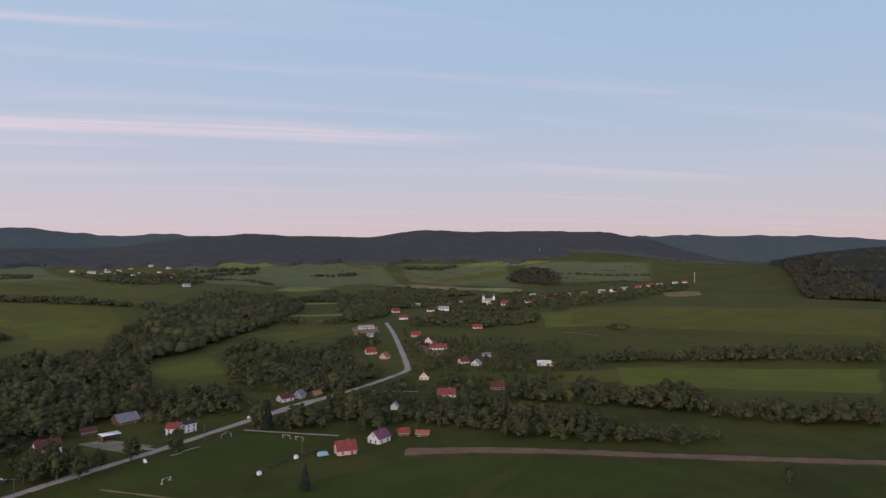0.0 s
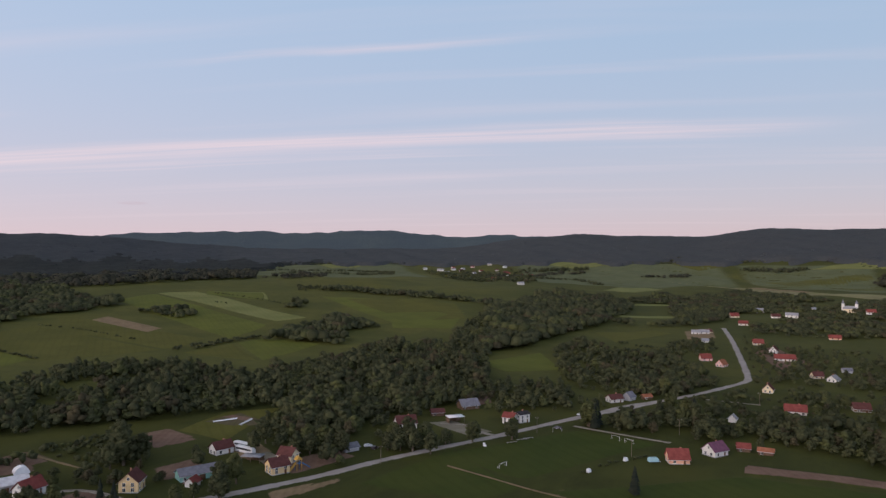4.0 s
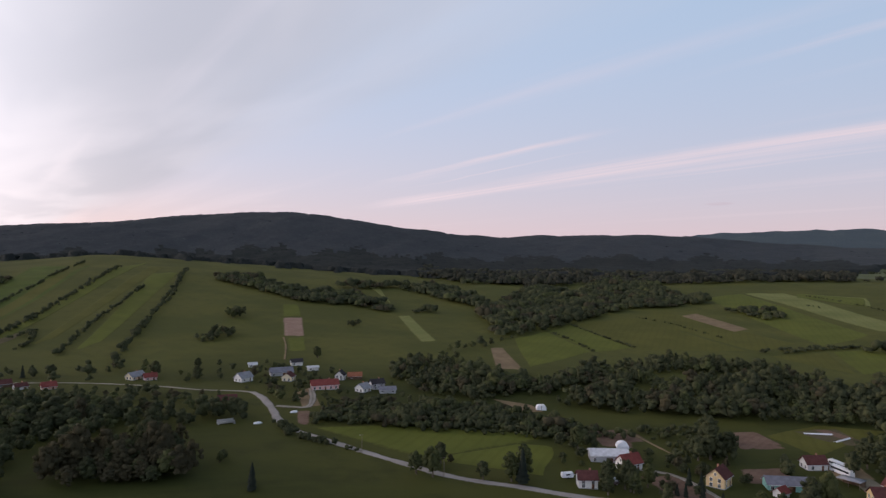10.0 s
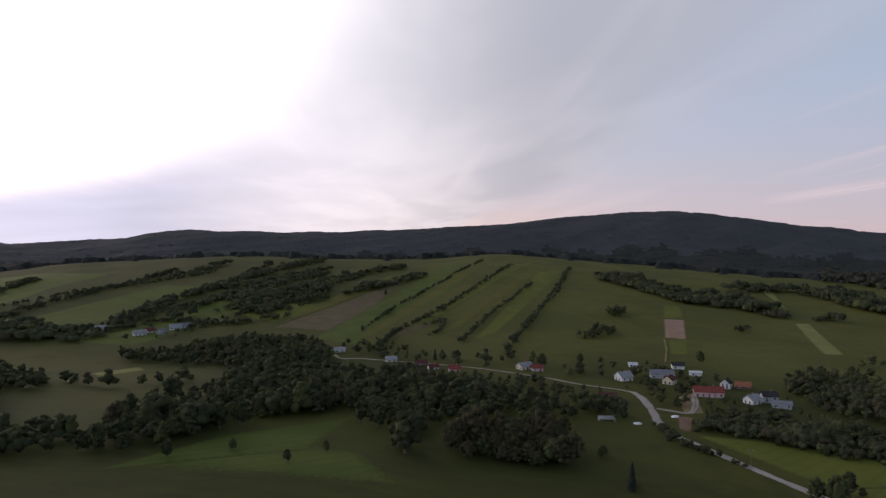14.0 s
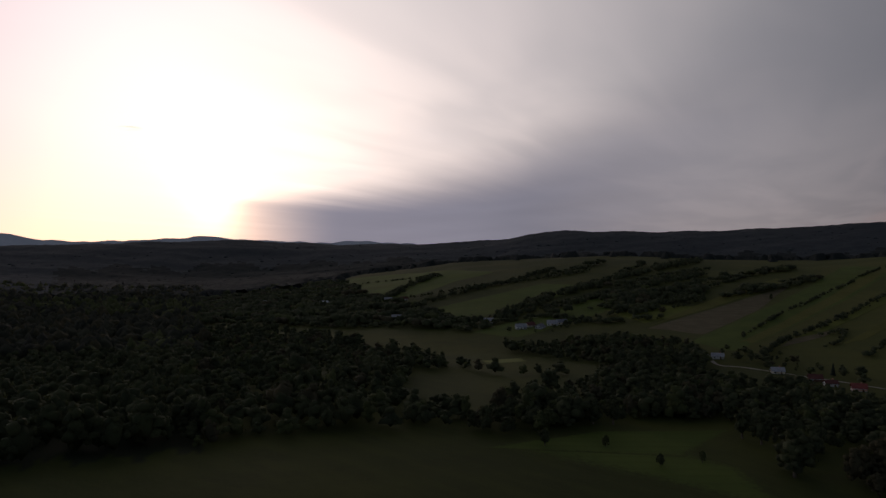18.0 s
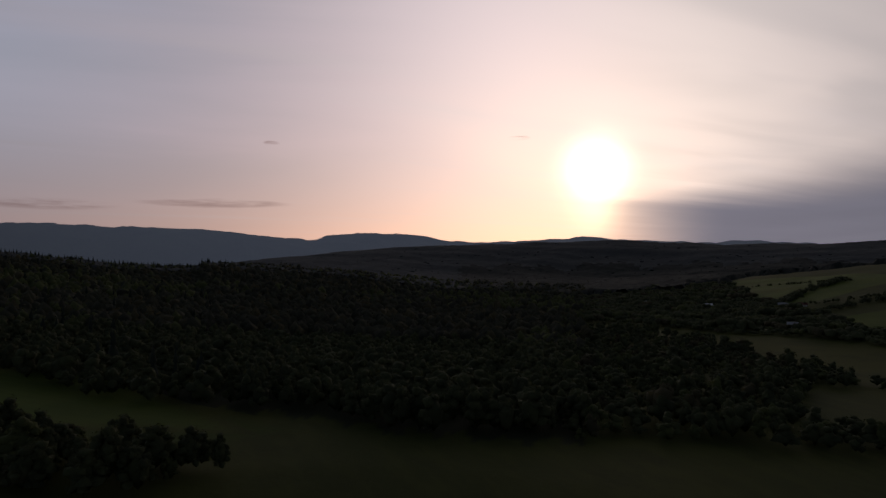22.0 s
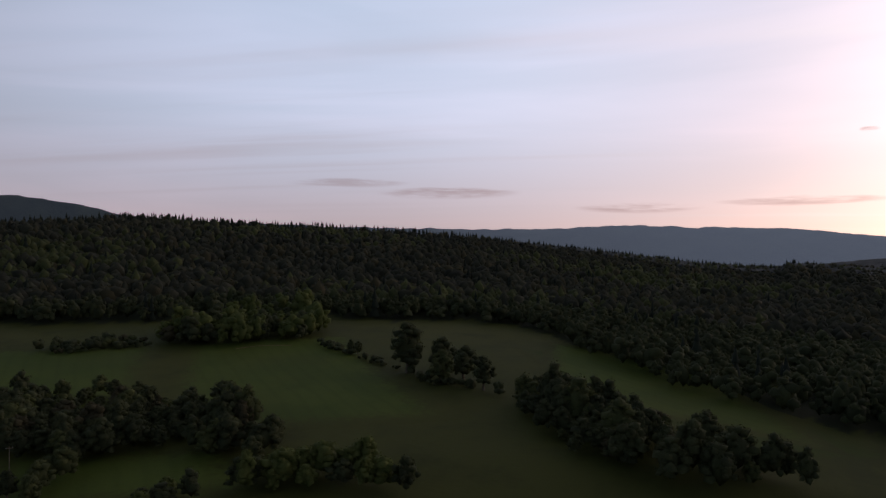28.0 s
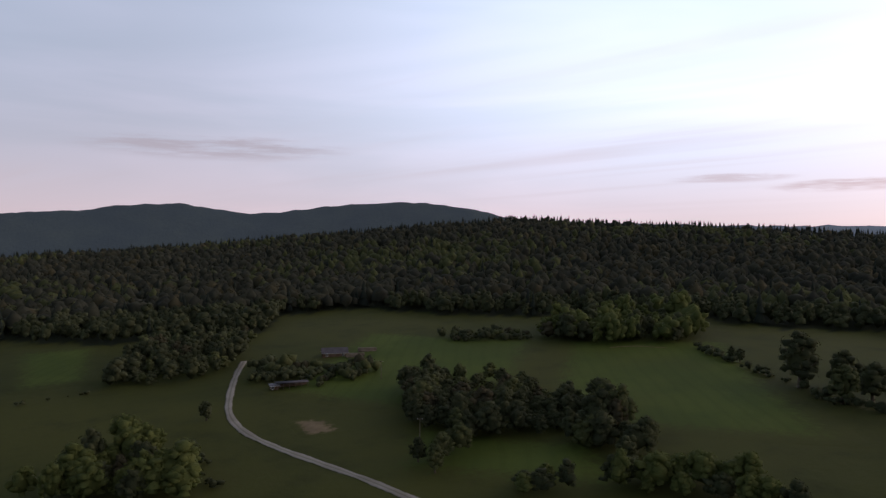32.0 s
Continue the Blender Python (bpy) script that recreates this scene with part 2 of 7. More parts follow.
def land(x, y):
    """Height of the ground at places on the plan."""
    x, y = np.asarray(x, float), np.asarray(y, float)
    r = np.hypot(x, y)
    a = np.degrees(np.arctan2(-x, y)) % 360
    i0 = np.floor(a * 4).astype(int) % len(HEAD)
    i1, f = (i0 + 1) % len(HEAD), a * 4 - np.floor(a * 4)
    z = np.zeros_like(r)
    done = np.zeros(r.shape, bool)
    for k in range(len(LINES_R) - 1):
        r0 = LINES_R[k][i0] * (1 - f) + LINES_R[k][i1] * f
        r1 = LINES_R[k + 1][i0] * (1 - f) + LINES_R[k + 1][i1] * f
        z0 = LINES_Z[k][i0] * (1 - f) + LINES_Z[k][i1] * f
        z1 = LINES_Z[k + 1][i0] * (1 - f) + LINES_Z[k + 1][i1] * f
        q = np.clip((r - r0) / (r1 - r0), 0, 1)
        q = 0.45 * q + 0.55 * q * q * (3 - 2 * q)
        use = ~done & ((r <= r1) | (k == len(LINES_R) - 2))
        z = np.where(use, z0 + (z1 - z0) * q, z)
        done |= use
    amp = np.clip((r - 600) / 1500, 0, 1) * 2.5
    wave = np.sin(x * 0.021 + 1.3 * np.sin(y * 0.013)) + np.sin(y * 0.027 + 1.7 * np.sin(x * 0.011 + 2)) + 0.6 * np.sin((x + y) * 0.043)
    return z + amp * wave * 0.6


def land1(x, y):
    return float(land(np.array([x]), np.array([y]))[0])


# ---- materials ----
def material(name, build, rough=0.9, shine=0.05, thin=0.0):
    mat = bpy.data.materials.new(name)
    mat.use_nodes = True
    n = Nodes(mat.node_tree)
    col, bump, extra = build(n)
    b = n.put("ShaderNodeBsdfPrincipled")
    n.plug(b.inputs["Base Color"], col)
    b.inputs["Roughness"].default_value = rough
    b.inputs["Specular IOR Level"].default_value = shine
    for key, val in extra.items():
        n.plug(b.inputs[key], val)
    if bump is not None:
        bn = n.put("ShaderNodeBump")
        bn.inputs["Strength"].default_value = 0.6
        bn.inputs["Distance"].default_value = bump[1]
        n.plug(bn.inputs["Height"], bump[0])
        n.t.links.new(bn.outputs[0], b.inputs["Normal"])
    o = n.put("ShaderNodeOutputMaterial")
    if thin:
        # leaves let part of the light through
        tr, both = n.put("ShaderNodeBsdfTranslucent"), n.put("ShaderNodeMixShader")
        n.plug(tr.inputs[0], n.mix(1.0, col, (1.5, 1.5, 1.2), "MULTIPLY"))
        both.inputs[0].default_value = thin
        n.t.links.new(b.outputs[0], both.inputs[1])
        n.t.links.new(tr.outputs[0], both.inputs[2])
        b = both
    n.t.links.new(b.outputs[0], o.inputs[0])
    return mat


def spot(n):
    return n.put("ShaderNodeNewGeometry").outputs["Position"]


def two_tone(a, b, big=0.02, small=0.3, rough=0.9, bump=0.0, c=None):
    """A surface of two base colours, mottled at two scales of real size."""
    def build(n):
        p = spot(n)
        f1, f2 = n.noise(p, big, 4.0), n.noise(p, small, 5.0, 0.65)
        col = n.mix(n.step(f1, 0.38, 0.62), a, b)
        dark = c or tuple(v * 0.62 for v in a)
        col = n.mix(n.mul(n.step(f2, 0.5, 0.75), 0.55), col, dark)
        return col, ((f2, bump) if bump else None), {}
    return build


def meadow_tone(n, p):
    px, py, pz = n.split(p)
    big, mid, small = n.noise(p, 0.006, 3.0), n.noise(p, 0.045, 5.0, 0.65), n.noise(p, 0.4, 5.0, 0.7)
    swath = n.noise(n.vec(n.mul(px, 0.05), n.mul(py, 0.012), 0.0), 2.0, 4.0, 0.6)
    col = n.mix(n.step(big, 0.38, 0.62), (0.043, 0.050, 0.014), (0.068, 0.070, 0.018))
    col = n.mix(n.mul(n.step(mid, 0.45, 0.72), 0.55), col, (0.032, 0.037, 0.012))
    col = n.mix(n.mul(n.step(small, 0.5, 0.8), 0.4), col, (0.072, 0.066, 0.021))
    col = n.mix(n.mul(n.step(swath, 0.42, 0.66), 0.35), col, (0.070, 0.074, 0.018))
    return col, small


def ground_tone(n, p):
    """Meadow grass, paler and warmer on the hayfields of the slopes."""
    col, small = meadow_tone(n, p)
    hay = n.put("ShaderNodeAttribute")
    hay.attribute_name = "pasture"
    lit = n.mix(n.step(n.noise(p, 0.011, 4.0, 0.6), 0.36, 0.66), (0.078, 0.083, 0.022), (0.106, 0.104, 0.027))
    lit = n.mix(n.mul(n.step(n.noise(p, 0.09, 5.0, 0.65), 0.46, 0.72), 0.4), lit, (0.060, 0.065, 0.019))
    return n.mix(n.mul(hay.outputs["Fac"], 0.9), col, lit), small


def grass(n):
    col, small = ground_tone(n, spot(n))
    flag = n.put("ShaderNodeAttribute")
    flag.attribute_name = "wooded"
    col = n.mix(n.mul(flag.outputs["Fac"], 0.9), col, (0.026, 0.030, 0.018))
    return col, (small, 0.25), {}


def pasture(x, y):
    """How far the ground is hayfield: 1 on the slopes of the valley, 0 on the meadows below."""
    a = (np.degrees(np.arctan2(-x, y)) + 60) % 360 - 60
    return np.clip((np.hypot(x, y) - 480 - 40 * np.sin(a * 0.31)) / 120, 0, 1) * np.clip((a + 50) / 10, 0, 1) * np.clip((118 - a) / 22, 0, 1) * np.clip(0.45 + a / 50, 0.45, 1)


def mark_pasture(me, x, y):
    me.attributes.new("pasture", "FLOAT", "POINT").data.foreach_set("value", np.ascontiguousarray(pasture(x, y), np.float32).ravel())


def leaves(a, b, relief=0.3):
    def build(n):
        g = n.put("ShaderNodeNewGeometry")
        o = n.put("ShaderNodeObjectInfo")
        rnd = g.outputs["Random Per Island"]
        p = g.outputs["Position"]
        f, f2, f3 = n.noise(p, 1.1, 3.0, 0.7), n.noise(p, 0.02, 2.0), n.noise(p, 0.11, 2.0)
        mixed = n.add(n.add(n.mul(rnd, 0.30), n.mul(f2, 0.45)), n.mul(f3, 0.5))
        col = n.mix(n.step(mixed, 0.36, 0.86), a, b)
        col = n.mix(n.mul(n.m("FRACT", n.add(n.mul(rnd, 7.0), o.outputs["Random"])), 0.22), col, tuple(v * 0.6 for v in a))
        col = n.mix(n.mul(n.step(f, 0.45, 0.72), 0.35), col, tuple(v * 0.55 for v in a))
        return col, (f, relief) if relief else None, {}
    return build


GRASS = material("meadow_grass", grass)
LEAF = material("broad_leaves", leaves((0.050, 0.056, 0.031), (0.087, 0.094, 0.045), 0.25), 0.8, thin=0.25)
LEAF_LIGHT = material("young_leaves", leaves((0.070, 0.079, 0.036), (0.106, 0.114, 0.045), 0.25), 0.8, thin=0.25)
FRESH_LEAF = material("bright_spring_leaves", leaves((0.090, 0.106, 0.035), (0.132, 0.146, 0.046), 0.25), 0.8, thin=0.25)
DRY_LEAF = material("olive_brown_leaves", leaves((0.062, 0.057, 0.035), (0.094, 0.081, 0.045), 0.25), 0.85, thin=0.25)
NEEDLE = material("spruce_needles", leaves((0.019, 0.024, 0.019), (0.029, 0.035, 0.024), 0.1), 0.85)
FOREST = material("forest_canopy", leaves((0.042, 0.043, 0.033), (0.074, 0.073, 0.048), 0.0), 0.9, thin=0.25)
# distance haze is mixed into this base colour as a paler blue
HILL_HAZED = material("hazed_hill_forest", leaves((0.050, 0.055, 0.059), (0.072, 0.077, 0.077), 0.0), 0.9)
# the nearer belt of the same forest, left dark without that haze
HILL_DARK = material("unhazed_hill_forest", leaves((0.024, 0.028, 0.027), (0.040, 0.043, 0.038), 0.0), 0.9)
BARK = material("bark", two_tone((0.11, 0.085, 0.06), (0.16, 0.13, 0.1), 0.4, 4.0, bump=0.05))


def hills(n):
    p = spot(n)
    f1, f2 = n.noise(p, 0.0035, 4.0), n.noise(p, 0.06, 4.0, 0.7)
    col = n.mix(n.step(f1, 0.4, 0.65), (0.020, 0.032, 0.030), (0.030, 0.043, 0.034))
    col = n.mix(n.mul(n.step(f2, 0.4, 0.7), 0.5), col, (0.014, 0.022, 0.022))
    # airlight imitated by a bluish emission that grows towards the sun
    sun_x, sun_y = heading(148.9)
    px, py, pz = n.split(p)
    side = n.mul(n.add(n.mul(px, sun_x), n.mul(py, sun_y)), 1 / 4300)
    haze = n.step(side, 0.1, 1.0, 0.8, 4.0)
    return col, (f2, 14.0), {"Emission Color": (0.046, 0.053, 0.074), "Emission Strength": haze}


FAR_FOREST = material("hazed_far_forest", hills)


# ---- meshes ----
def mesh_of(name, verts, faces, mat, smooth=False):
    """A mesh from numpy arrays: faces of one size."""
    me = bpy.data.meshes.new(name)
    nv, (nf, k) = len(verts), faces.shape
    me.vertices.add(nv)
    me.vertices.foreach_set("co", np.ascontiguousarray(verts, np.float32).ravel())
    me.loops.add(nf * k)
    me.loops.foreach_set("vertex_index", np.ascontiguousarray(faces, np.int32).ravel())
    me.polygons.add(nf)
    me.polygons.foreach_set("loop_start", np.arange(0, nf * k, k, dtype=np.int32))
    me.polygons.foreach_set("loop_total", np.full(nf, k, np.int32))
    if smooth:
        me.polygons.foreach_set("use_smooth", np.ones(nf, bool))
    me.update(calc_edges=True)
    me.materials.append(mat)
    return me


RNG = np.random.default_rng(7)

# treeline of the wooded ridge: heading and distance; the woods run from there over the crest
TREELINE = [(150, 250), (155, 241), (165, 245), (173.8, 273), (177.5, 278), (183.5, 302), (187.5, 315), (190, 335), (193.5, 372), (198.4, 470), (203.8, 500), (209.6, 475), (216, 490),
            (222, 500), (230.3, 490), (236.7, 506), (243, 550), (248.4, 530), (250, 450), (256, 440), (262, 455), (268, 510), (278, 510)]
TL_A, TL_R = np.array(TREELINE).T


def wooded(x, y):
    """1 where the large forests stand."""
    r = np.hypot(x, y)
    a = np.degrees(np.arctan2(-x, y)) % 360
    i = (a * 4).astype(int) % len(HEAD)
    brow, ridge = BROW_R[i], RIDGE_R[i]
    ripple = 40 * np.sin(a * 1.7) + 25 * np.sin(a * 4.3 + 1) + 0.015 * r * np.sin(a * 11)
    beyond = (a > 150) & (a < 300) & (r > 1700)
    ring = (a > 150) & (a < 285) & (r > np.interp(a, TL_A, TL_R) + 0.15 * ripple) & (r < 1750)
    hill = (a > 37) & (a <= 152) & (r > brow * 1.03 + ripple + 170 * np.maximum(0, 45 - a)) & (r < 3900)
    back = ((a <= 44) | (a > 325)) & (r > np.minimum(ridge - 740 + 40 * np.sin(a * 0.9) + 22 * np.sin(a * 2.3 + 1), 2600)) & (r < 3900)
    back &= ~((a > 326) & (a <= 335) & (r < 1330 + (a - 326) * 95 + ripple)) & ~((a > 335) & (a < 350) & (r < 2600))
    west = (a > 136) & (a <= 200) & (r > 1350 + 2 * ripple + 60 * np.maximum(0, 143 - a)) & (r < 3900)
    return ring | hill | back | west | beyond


# ---- ground ----
seen = np.arange(-34, 272.01, 0.45)
unseen = np.arange(274, 325, 3.0)
azs = np.concatenate([seen, unseen])
rads = np.concatenate([[0.02, 6, 40, 90, 140], 180 * 1.0185 ** np.arange(0, 168)])
rads = rads[rads < 3950]
A, R = np.meshgrid(np.radians(azs), rads, indexing="ij")
GX, GY = -np.sin(A) * R, np.cos(A) * R
GZ = land(GX, GY)
na, nr = GX.shape
idx = np.arange(na * nr).reshape(na, nr)
i0, i1 = idx, np.roll(idx, -1, axis=0)
quads = np.stack([i0[:, :-1], i0[:, 1:], i1[:, 1:], i1[:, :-1]], -1).reshape(-1, 4)[:, ::-1]
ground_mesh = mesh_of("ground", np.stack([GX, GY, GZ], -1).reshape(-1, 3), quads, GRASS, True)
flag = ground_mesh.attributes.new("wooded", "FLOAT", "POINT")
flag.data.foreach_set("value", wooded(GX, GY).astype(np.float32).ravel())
mark_pasture(ground_mesh, GX, GY)
ground = new("ground", ground_mesh)
tagged(ground, "rolling green meadows and hay fields of a valley", "ground", kind="structure")


# the farthest hills, beyond the last forest, blue from their haze emission
rim = np.concatenate([np.linspace(3900, 4660, 26), [4800, 4950]])
A, R = np.meshgrid(np.radians(np.arange(0, 360, 0.5)), rim, indexing="ij")
FX, FY = -np.sin(A) * R, np.cos(A) * R
idx = np.arange(FX.size).reshape(FX.shape)
i0, i1 = idx, np.roll(idx, -1, axis=0)
quads = np.stack([i0[:, :-1], i0[:, 1:], i1[:, 1:], i1[:, :-1]], -1).reshape(-1, 4)[:, ::-1]
bumps = 5 * np.sin(FX * 0.031 + np.sin(FY * 0.02)) * np.sin(FY * 0.027) + 3 * np.sin(FX * 0.08) * np.sin(FY * 0.075 + 1)
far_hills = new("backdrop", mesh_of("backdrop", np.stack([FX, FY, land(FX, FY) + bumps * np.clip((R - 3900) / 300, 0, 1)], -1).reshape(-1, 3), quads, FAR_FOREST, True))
tagged(far_hills, "blue wooded hills on the hazy horizon", "hills", kind="structure")


# ---- trees ----
def ico(sub):
    bm = bmesh.new()
    bmesh.ops.create_icosphere(bm, subdivisions=sub, radius=1.0)
    v = np.array([q.co[:] for q in bm.verts])
    f = np.array([[q.index for q in p.verts] for p in bm.faces])
    bm.free()
    return v, f


ICO1 = ico(1)


def join(pieces):
    vs, fs, n = [], [], 0
    for v, f in pieces:
        vs.append(v), fs.append(f + n)
        n += len(v)
    return np.concatenate(vs), np.concatenate(fs)


def lump(centre, size, base=ICO1, wild=0.28):
    v, f = base
    return np.array(centre) + v * (1 + RNG.uniform(-wild, wild, (len(v), 1))) * np.array(size), f


def flakes(n, centre, size, leaf, spread=(0.82, 1.24)):
    """Small loose triangles of foliage round the shell of a clump, facing roughly outwards."""
    d = RNG.normal(size=(n, 3))
    d /= np.linalg.norm(d, axis=1)[:, None]
    d[:, 2] = np.where(d[:, 2] < -0.35, -d[:, 2], d[:, 2])
    c = np.array(centre) + d * np.array(size) * RNG.uniform(*spread, (n, 1))
    t = RNG.normal(size=(n, 3, 3)) * leaf
    t -= 0.72 * (t * d[:, None]).sum(-1)[..., None] * d[:, None]
    return (c[:, None] + t).reshape(-1, 3), np.arange(3 * n).reshape(-1, 3)


def tube(path, radii, sides=6):
    vs = []
    for (x, y, z), r in zip(path, radii):
        for k in range(sides):
            w = 2 * math.pi * k / sides
            vs.append((x + r * math.cos(w), y + r * math.sin(w), z))
    fs = []
    for j in range(len(path) - 1):
        for k in range(sides):
            a, b = j * sides + k, j * sides + (k + 1) % sides
            fs += [(a, b, b + sides), (a, b + sides, a + sides)]
    return np.array(vs), np.array(fs)


def broad_crown(lumps, n_flakes, leaf=0.035):
    """Crown of a tree of height 1: rounded clumps of foliage in an uneven egg, with loose leaves round them."""
    ps = []
    wide = RNG.uniform(0.25, 0.34)
    tip = RNG.uniform(-0.05, 0.05, 2)
    for k in range(lumps):
        w, h = 2.4 * k + RNG.uniform(-0.6, 0.6), ((k + RNG.uniform(0, 1)) / lumps) ** 0.85
        rad = wide * math.sqrt(max(0.05, 1 - (2 * h - 0.85) ** 2)) * RNG.uniform(0.45, 0.9)
        c = (rad * math.cos(w) + tip[0] * h, rad * math.sin(w) + tip[1] * h, 0.17 + 0.66 * h)
        s = RNG.uniform(0.10, 0.19) * (8 / lumps) ** 0.42
        v, f = lump(c, (s * 0.86, s * 0.86, s * 0.8), ICO1, 0.36)
        ps.append((v, f[v[f][:, :, 2].max(1) > c[2] - 0.3 * s]))
        ps.append(flakes(n_flakes // lumps, c, (s, s, s * 0.92), leaf))
    ps.append(lump((0, 0, 0.46), (wide * 0.62, wide * 0.62, 0.32), ICO1, 0.15))
    return join(ps)


def spruce_crown(tiers, sides, ragged=0.25):
    ps = []
    for k in range(tiers):
        z0 = 0.08 + 0.86 * k / tiers
        z1 = min(1.0, z0 + 1.25 * 0.9 / tiers + 0.04)
        r = 0.20 * (1 - z0) ** 0.85 + 0.012
        ring = [(r * (1 + RNG.uniform(-ragged, ragged)) * math.cos(2 * math.pi * j / sides + k), r * (1 + RNG.uniform(-ragged, ragged)) * math.sin(2 * math.pi * j / sides + k),
                 z0 - RNG.uniform(0, 0.03)) for j in range(sides)]
        v = np.array(ring + [(0, 0, z1)])
        f = np.array([(j, (j + 1) % sides, sides) for j in range(sides)])
        ps.append((v, f))
    return join(ps)


MID_BROAD = [broad_crown(8, 92, leaf=0.037) for _ in range(8)]
LOW_BROAD = [broad_crown(5, 40, leaf=0.047) for _ in range(8)]
MID_BUSH = []
for _ in range(5):
    spots = [(RNG.uniform(-.36, .36), RNG.uniform(-.36, .36), RNG.uniform(.2, .6)) for _ in range(4)]
    MID_BUSH.append(join([lump(c, (.24, .24, .27), ICO1, 0.35) for c in spots] + [flakes(14, c, (.27, .27, .30), .05) for c in spots]))
FAR_BROAD = []
for _ in range(8):
    bits = []
    for k in range(3):
        w = k * 2.1 + RNG.uniform(0, 1)
        v, f = lump((0.27 * math.cos(w), 0.27 * math.sin(w), RNG.uniform(0.35, 0.62)), (0.30, 0.30, 0.36), ICO1, 0.3)
        bits.append((v, f[v[f][:, :, 2].max(1) > 0.42]))
        bits.append(flakes(6, (0.27 * math.cos(w), 0.27 * math.sin(w), 0.55), (0.31, 0.31, 0.36), 0.06))
    FAR_BROAD.append(join(bits))
HILL_BROAD = [lump((0, 0, 0.4), (0.52, 0.52, 0.5), ICO1, 0.22) for _ in range(10)]
HILL_BROAD = [(v, f[v[f][:, :, 2].max(1) > 0.3]) for v, f in HILL_BROAD]
NEAR_BROAD = [broad_crown(20, 430, leaf=0.026) for _ in range(7)]
KNOB = []
for _ in range(10):
    v, f = lump((0, 0, 0.55), (0.36, 0.36, 0.44), ICO1, 0.34)
    KNOB.append(join([(v, f[v[f][:, :, 2].max(1) > 0.4]), flakes(7, (0, 0, 0.6), (0.36, 0.36, 0.42), 0.085)]))
FAR_SPRUCE = [spruce_crown(3, 6) for _ in range(4)]


def scatter(name, protos, pts, heights, mat, label, widen=1.0):
    """Many trees as one object: a copy of a crown at every place."""
    if not len(pts):
        return None
    pts, heights = np.asarray(pts, float), np.asarray(heights, float)
    z = land(pts[:, 0], pts[:, 1])
    pick = RNG.integers(0, len(protos), len(pts))
    turn = RNG.uniform(0, 2 * math.pi, len(pts))
    vs, fs, n = [], [], 0
    for k, (v, f) in enumerate(protos):
        m = np.nonzero(pick == k)[0]
        if not len(m):
            continue
        c, s = np.cos(turn[m])[:, None], np.sin(turn[m])[:, None]
        h, w = heights[m][:, None], np.maximum(heights[m][:, None], 5.0) ** 0.7 * 11.0 ** 0.3 * widen * RNG.uniform(0.7, 1.3, (len(m), 1)) * np.minimum(1, heights[m][:, None] / 5.0)
        x = (v[None, :, 0] * c - v[None, :, 1] * s) * w + pts[m, 0][:, None]
        y = (v[None, :, 0] * s + v[None, :, 1] * c) * w + pts[m, 1][:, None]
        zz = v[None, :, 2] * h + z[m][:, None]
        vs.append(np.stack([x, y, zz], -1).reshape(-1, 3))
        fs.append((f[None] + (np.arange(len(m)) * len(v))[:, None, None]).reshape(-1, 3) + n)
        n += len(m) * len(v)
    ob = new(name, mesh_of(name, np.concatenate(vs), np.concatenate(fs), mat, protos is not FAR_SPRUCE))
    return tagged(ob, label, "trees", kind="stuff")


def inside(px, py, poly):
    n, hit = len(poly), np.zeros(px.shape, bool)
    for i in range(n):
        (x0, y0), (x1, y1) = poly[i], poly[(i + 1) % n]
        if y0 != y1:
            hit ^= ((y0 > py) != (y1 > py)) & (px < (x1 - x0) * (py - y0) / (y1 - y0) + x0)
    return hit


YARDS, TAKEN = [], set()
# open meadows among the woods
CLEARINGS = [[(-477, -515), (-468, -430), (-453, -306), (-424, -262), (-380, -256), (-373, -290), (-406, -356), (-394, -423)],
             [(-271, -276), (-317, -290), (-354, -264), (-397, -234), (-360, -207), (-321, -226), (-276, -225), (-253, -235)],
             [(-175, -190), (-201, -168), (-229, -148), (-277, -154), (-317, -136), (-339, -108), (-303, -83), (-251, -105), (-186, -128)],
             [(-450, 307), (-460, 343), (-442, 400), (-422, 373), (-418, 317), (-426, 295)]]


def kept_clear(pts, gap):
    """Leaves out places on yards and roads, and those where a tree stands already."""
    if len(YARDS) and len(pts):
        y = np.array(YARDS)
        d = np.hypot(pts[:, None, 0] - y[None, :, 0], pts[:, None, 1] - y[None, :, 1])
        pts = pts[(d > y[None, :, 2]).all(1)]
    for meadow in CLEARINGS:
        if len(pts):
            pts = pts[~inside(pts[:, 0], pts[:, 1], meadow)]
    cell, out = min(gap, 9) * 0.62, []
    for x, y in pts:
        key = (int(x // cell), int(y // cell), round(cell))
        if key not in TAKEN:
            TAKEN.add(key)
            out.append((x, y))
    return np.array(out).reshape(-1, 2)


def strewn(poly, gap):
    """Uneven places about gap metres apart within an outline."""
    p = np.array(poly, float)
    lo, hi = p.min(0), p.max(0)
    gx, gy = np.meshgrid(np.arange(lo[0], hi[0] + gap, gap), np.arange(lo[1], hi[1] + gap, gap * 0.87))
    gx = gx + (np.arange(gx.shape[0]) % 2)[:, None] * gap / 2
    gx, gy = (gx + RNG.uniform(-.38, .38, gx.shape) * gap).ravel(), (gy + RNG.uniform(-.38, .38, gy.shape) * gap).ravel()
    m = inside(gx, gy, poly)
    return kept_clear(np.stack([gx[m], gy[m]], -1), gap)


GROWTH = {"broad": (MID_BROAD, LEAF, 1.2), "bush": (MID_BUSH, LEAF, 1.0), "far": (FAR_BROAD, FOREST, 1.6)}


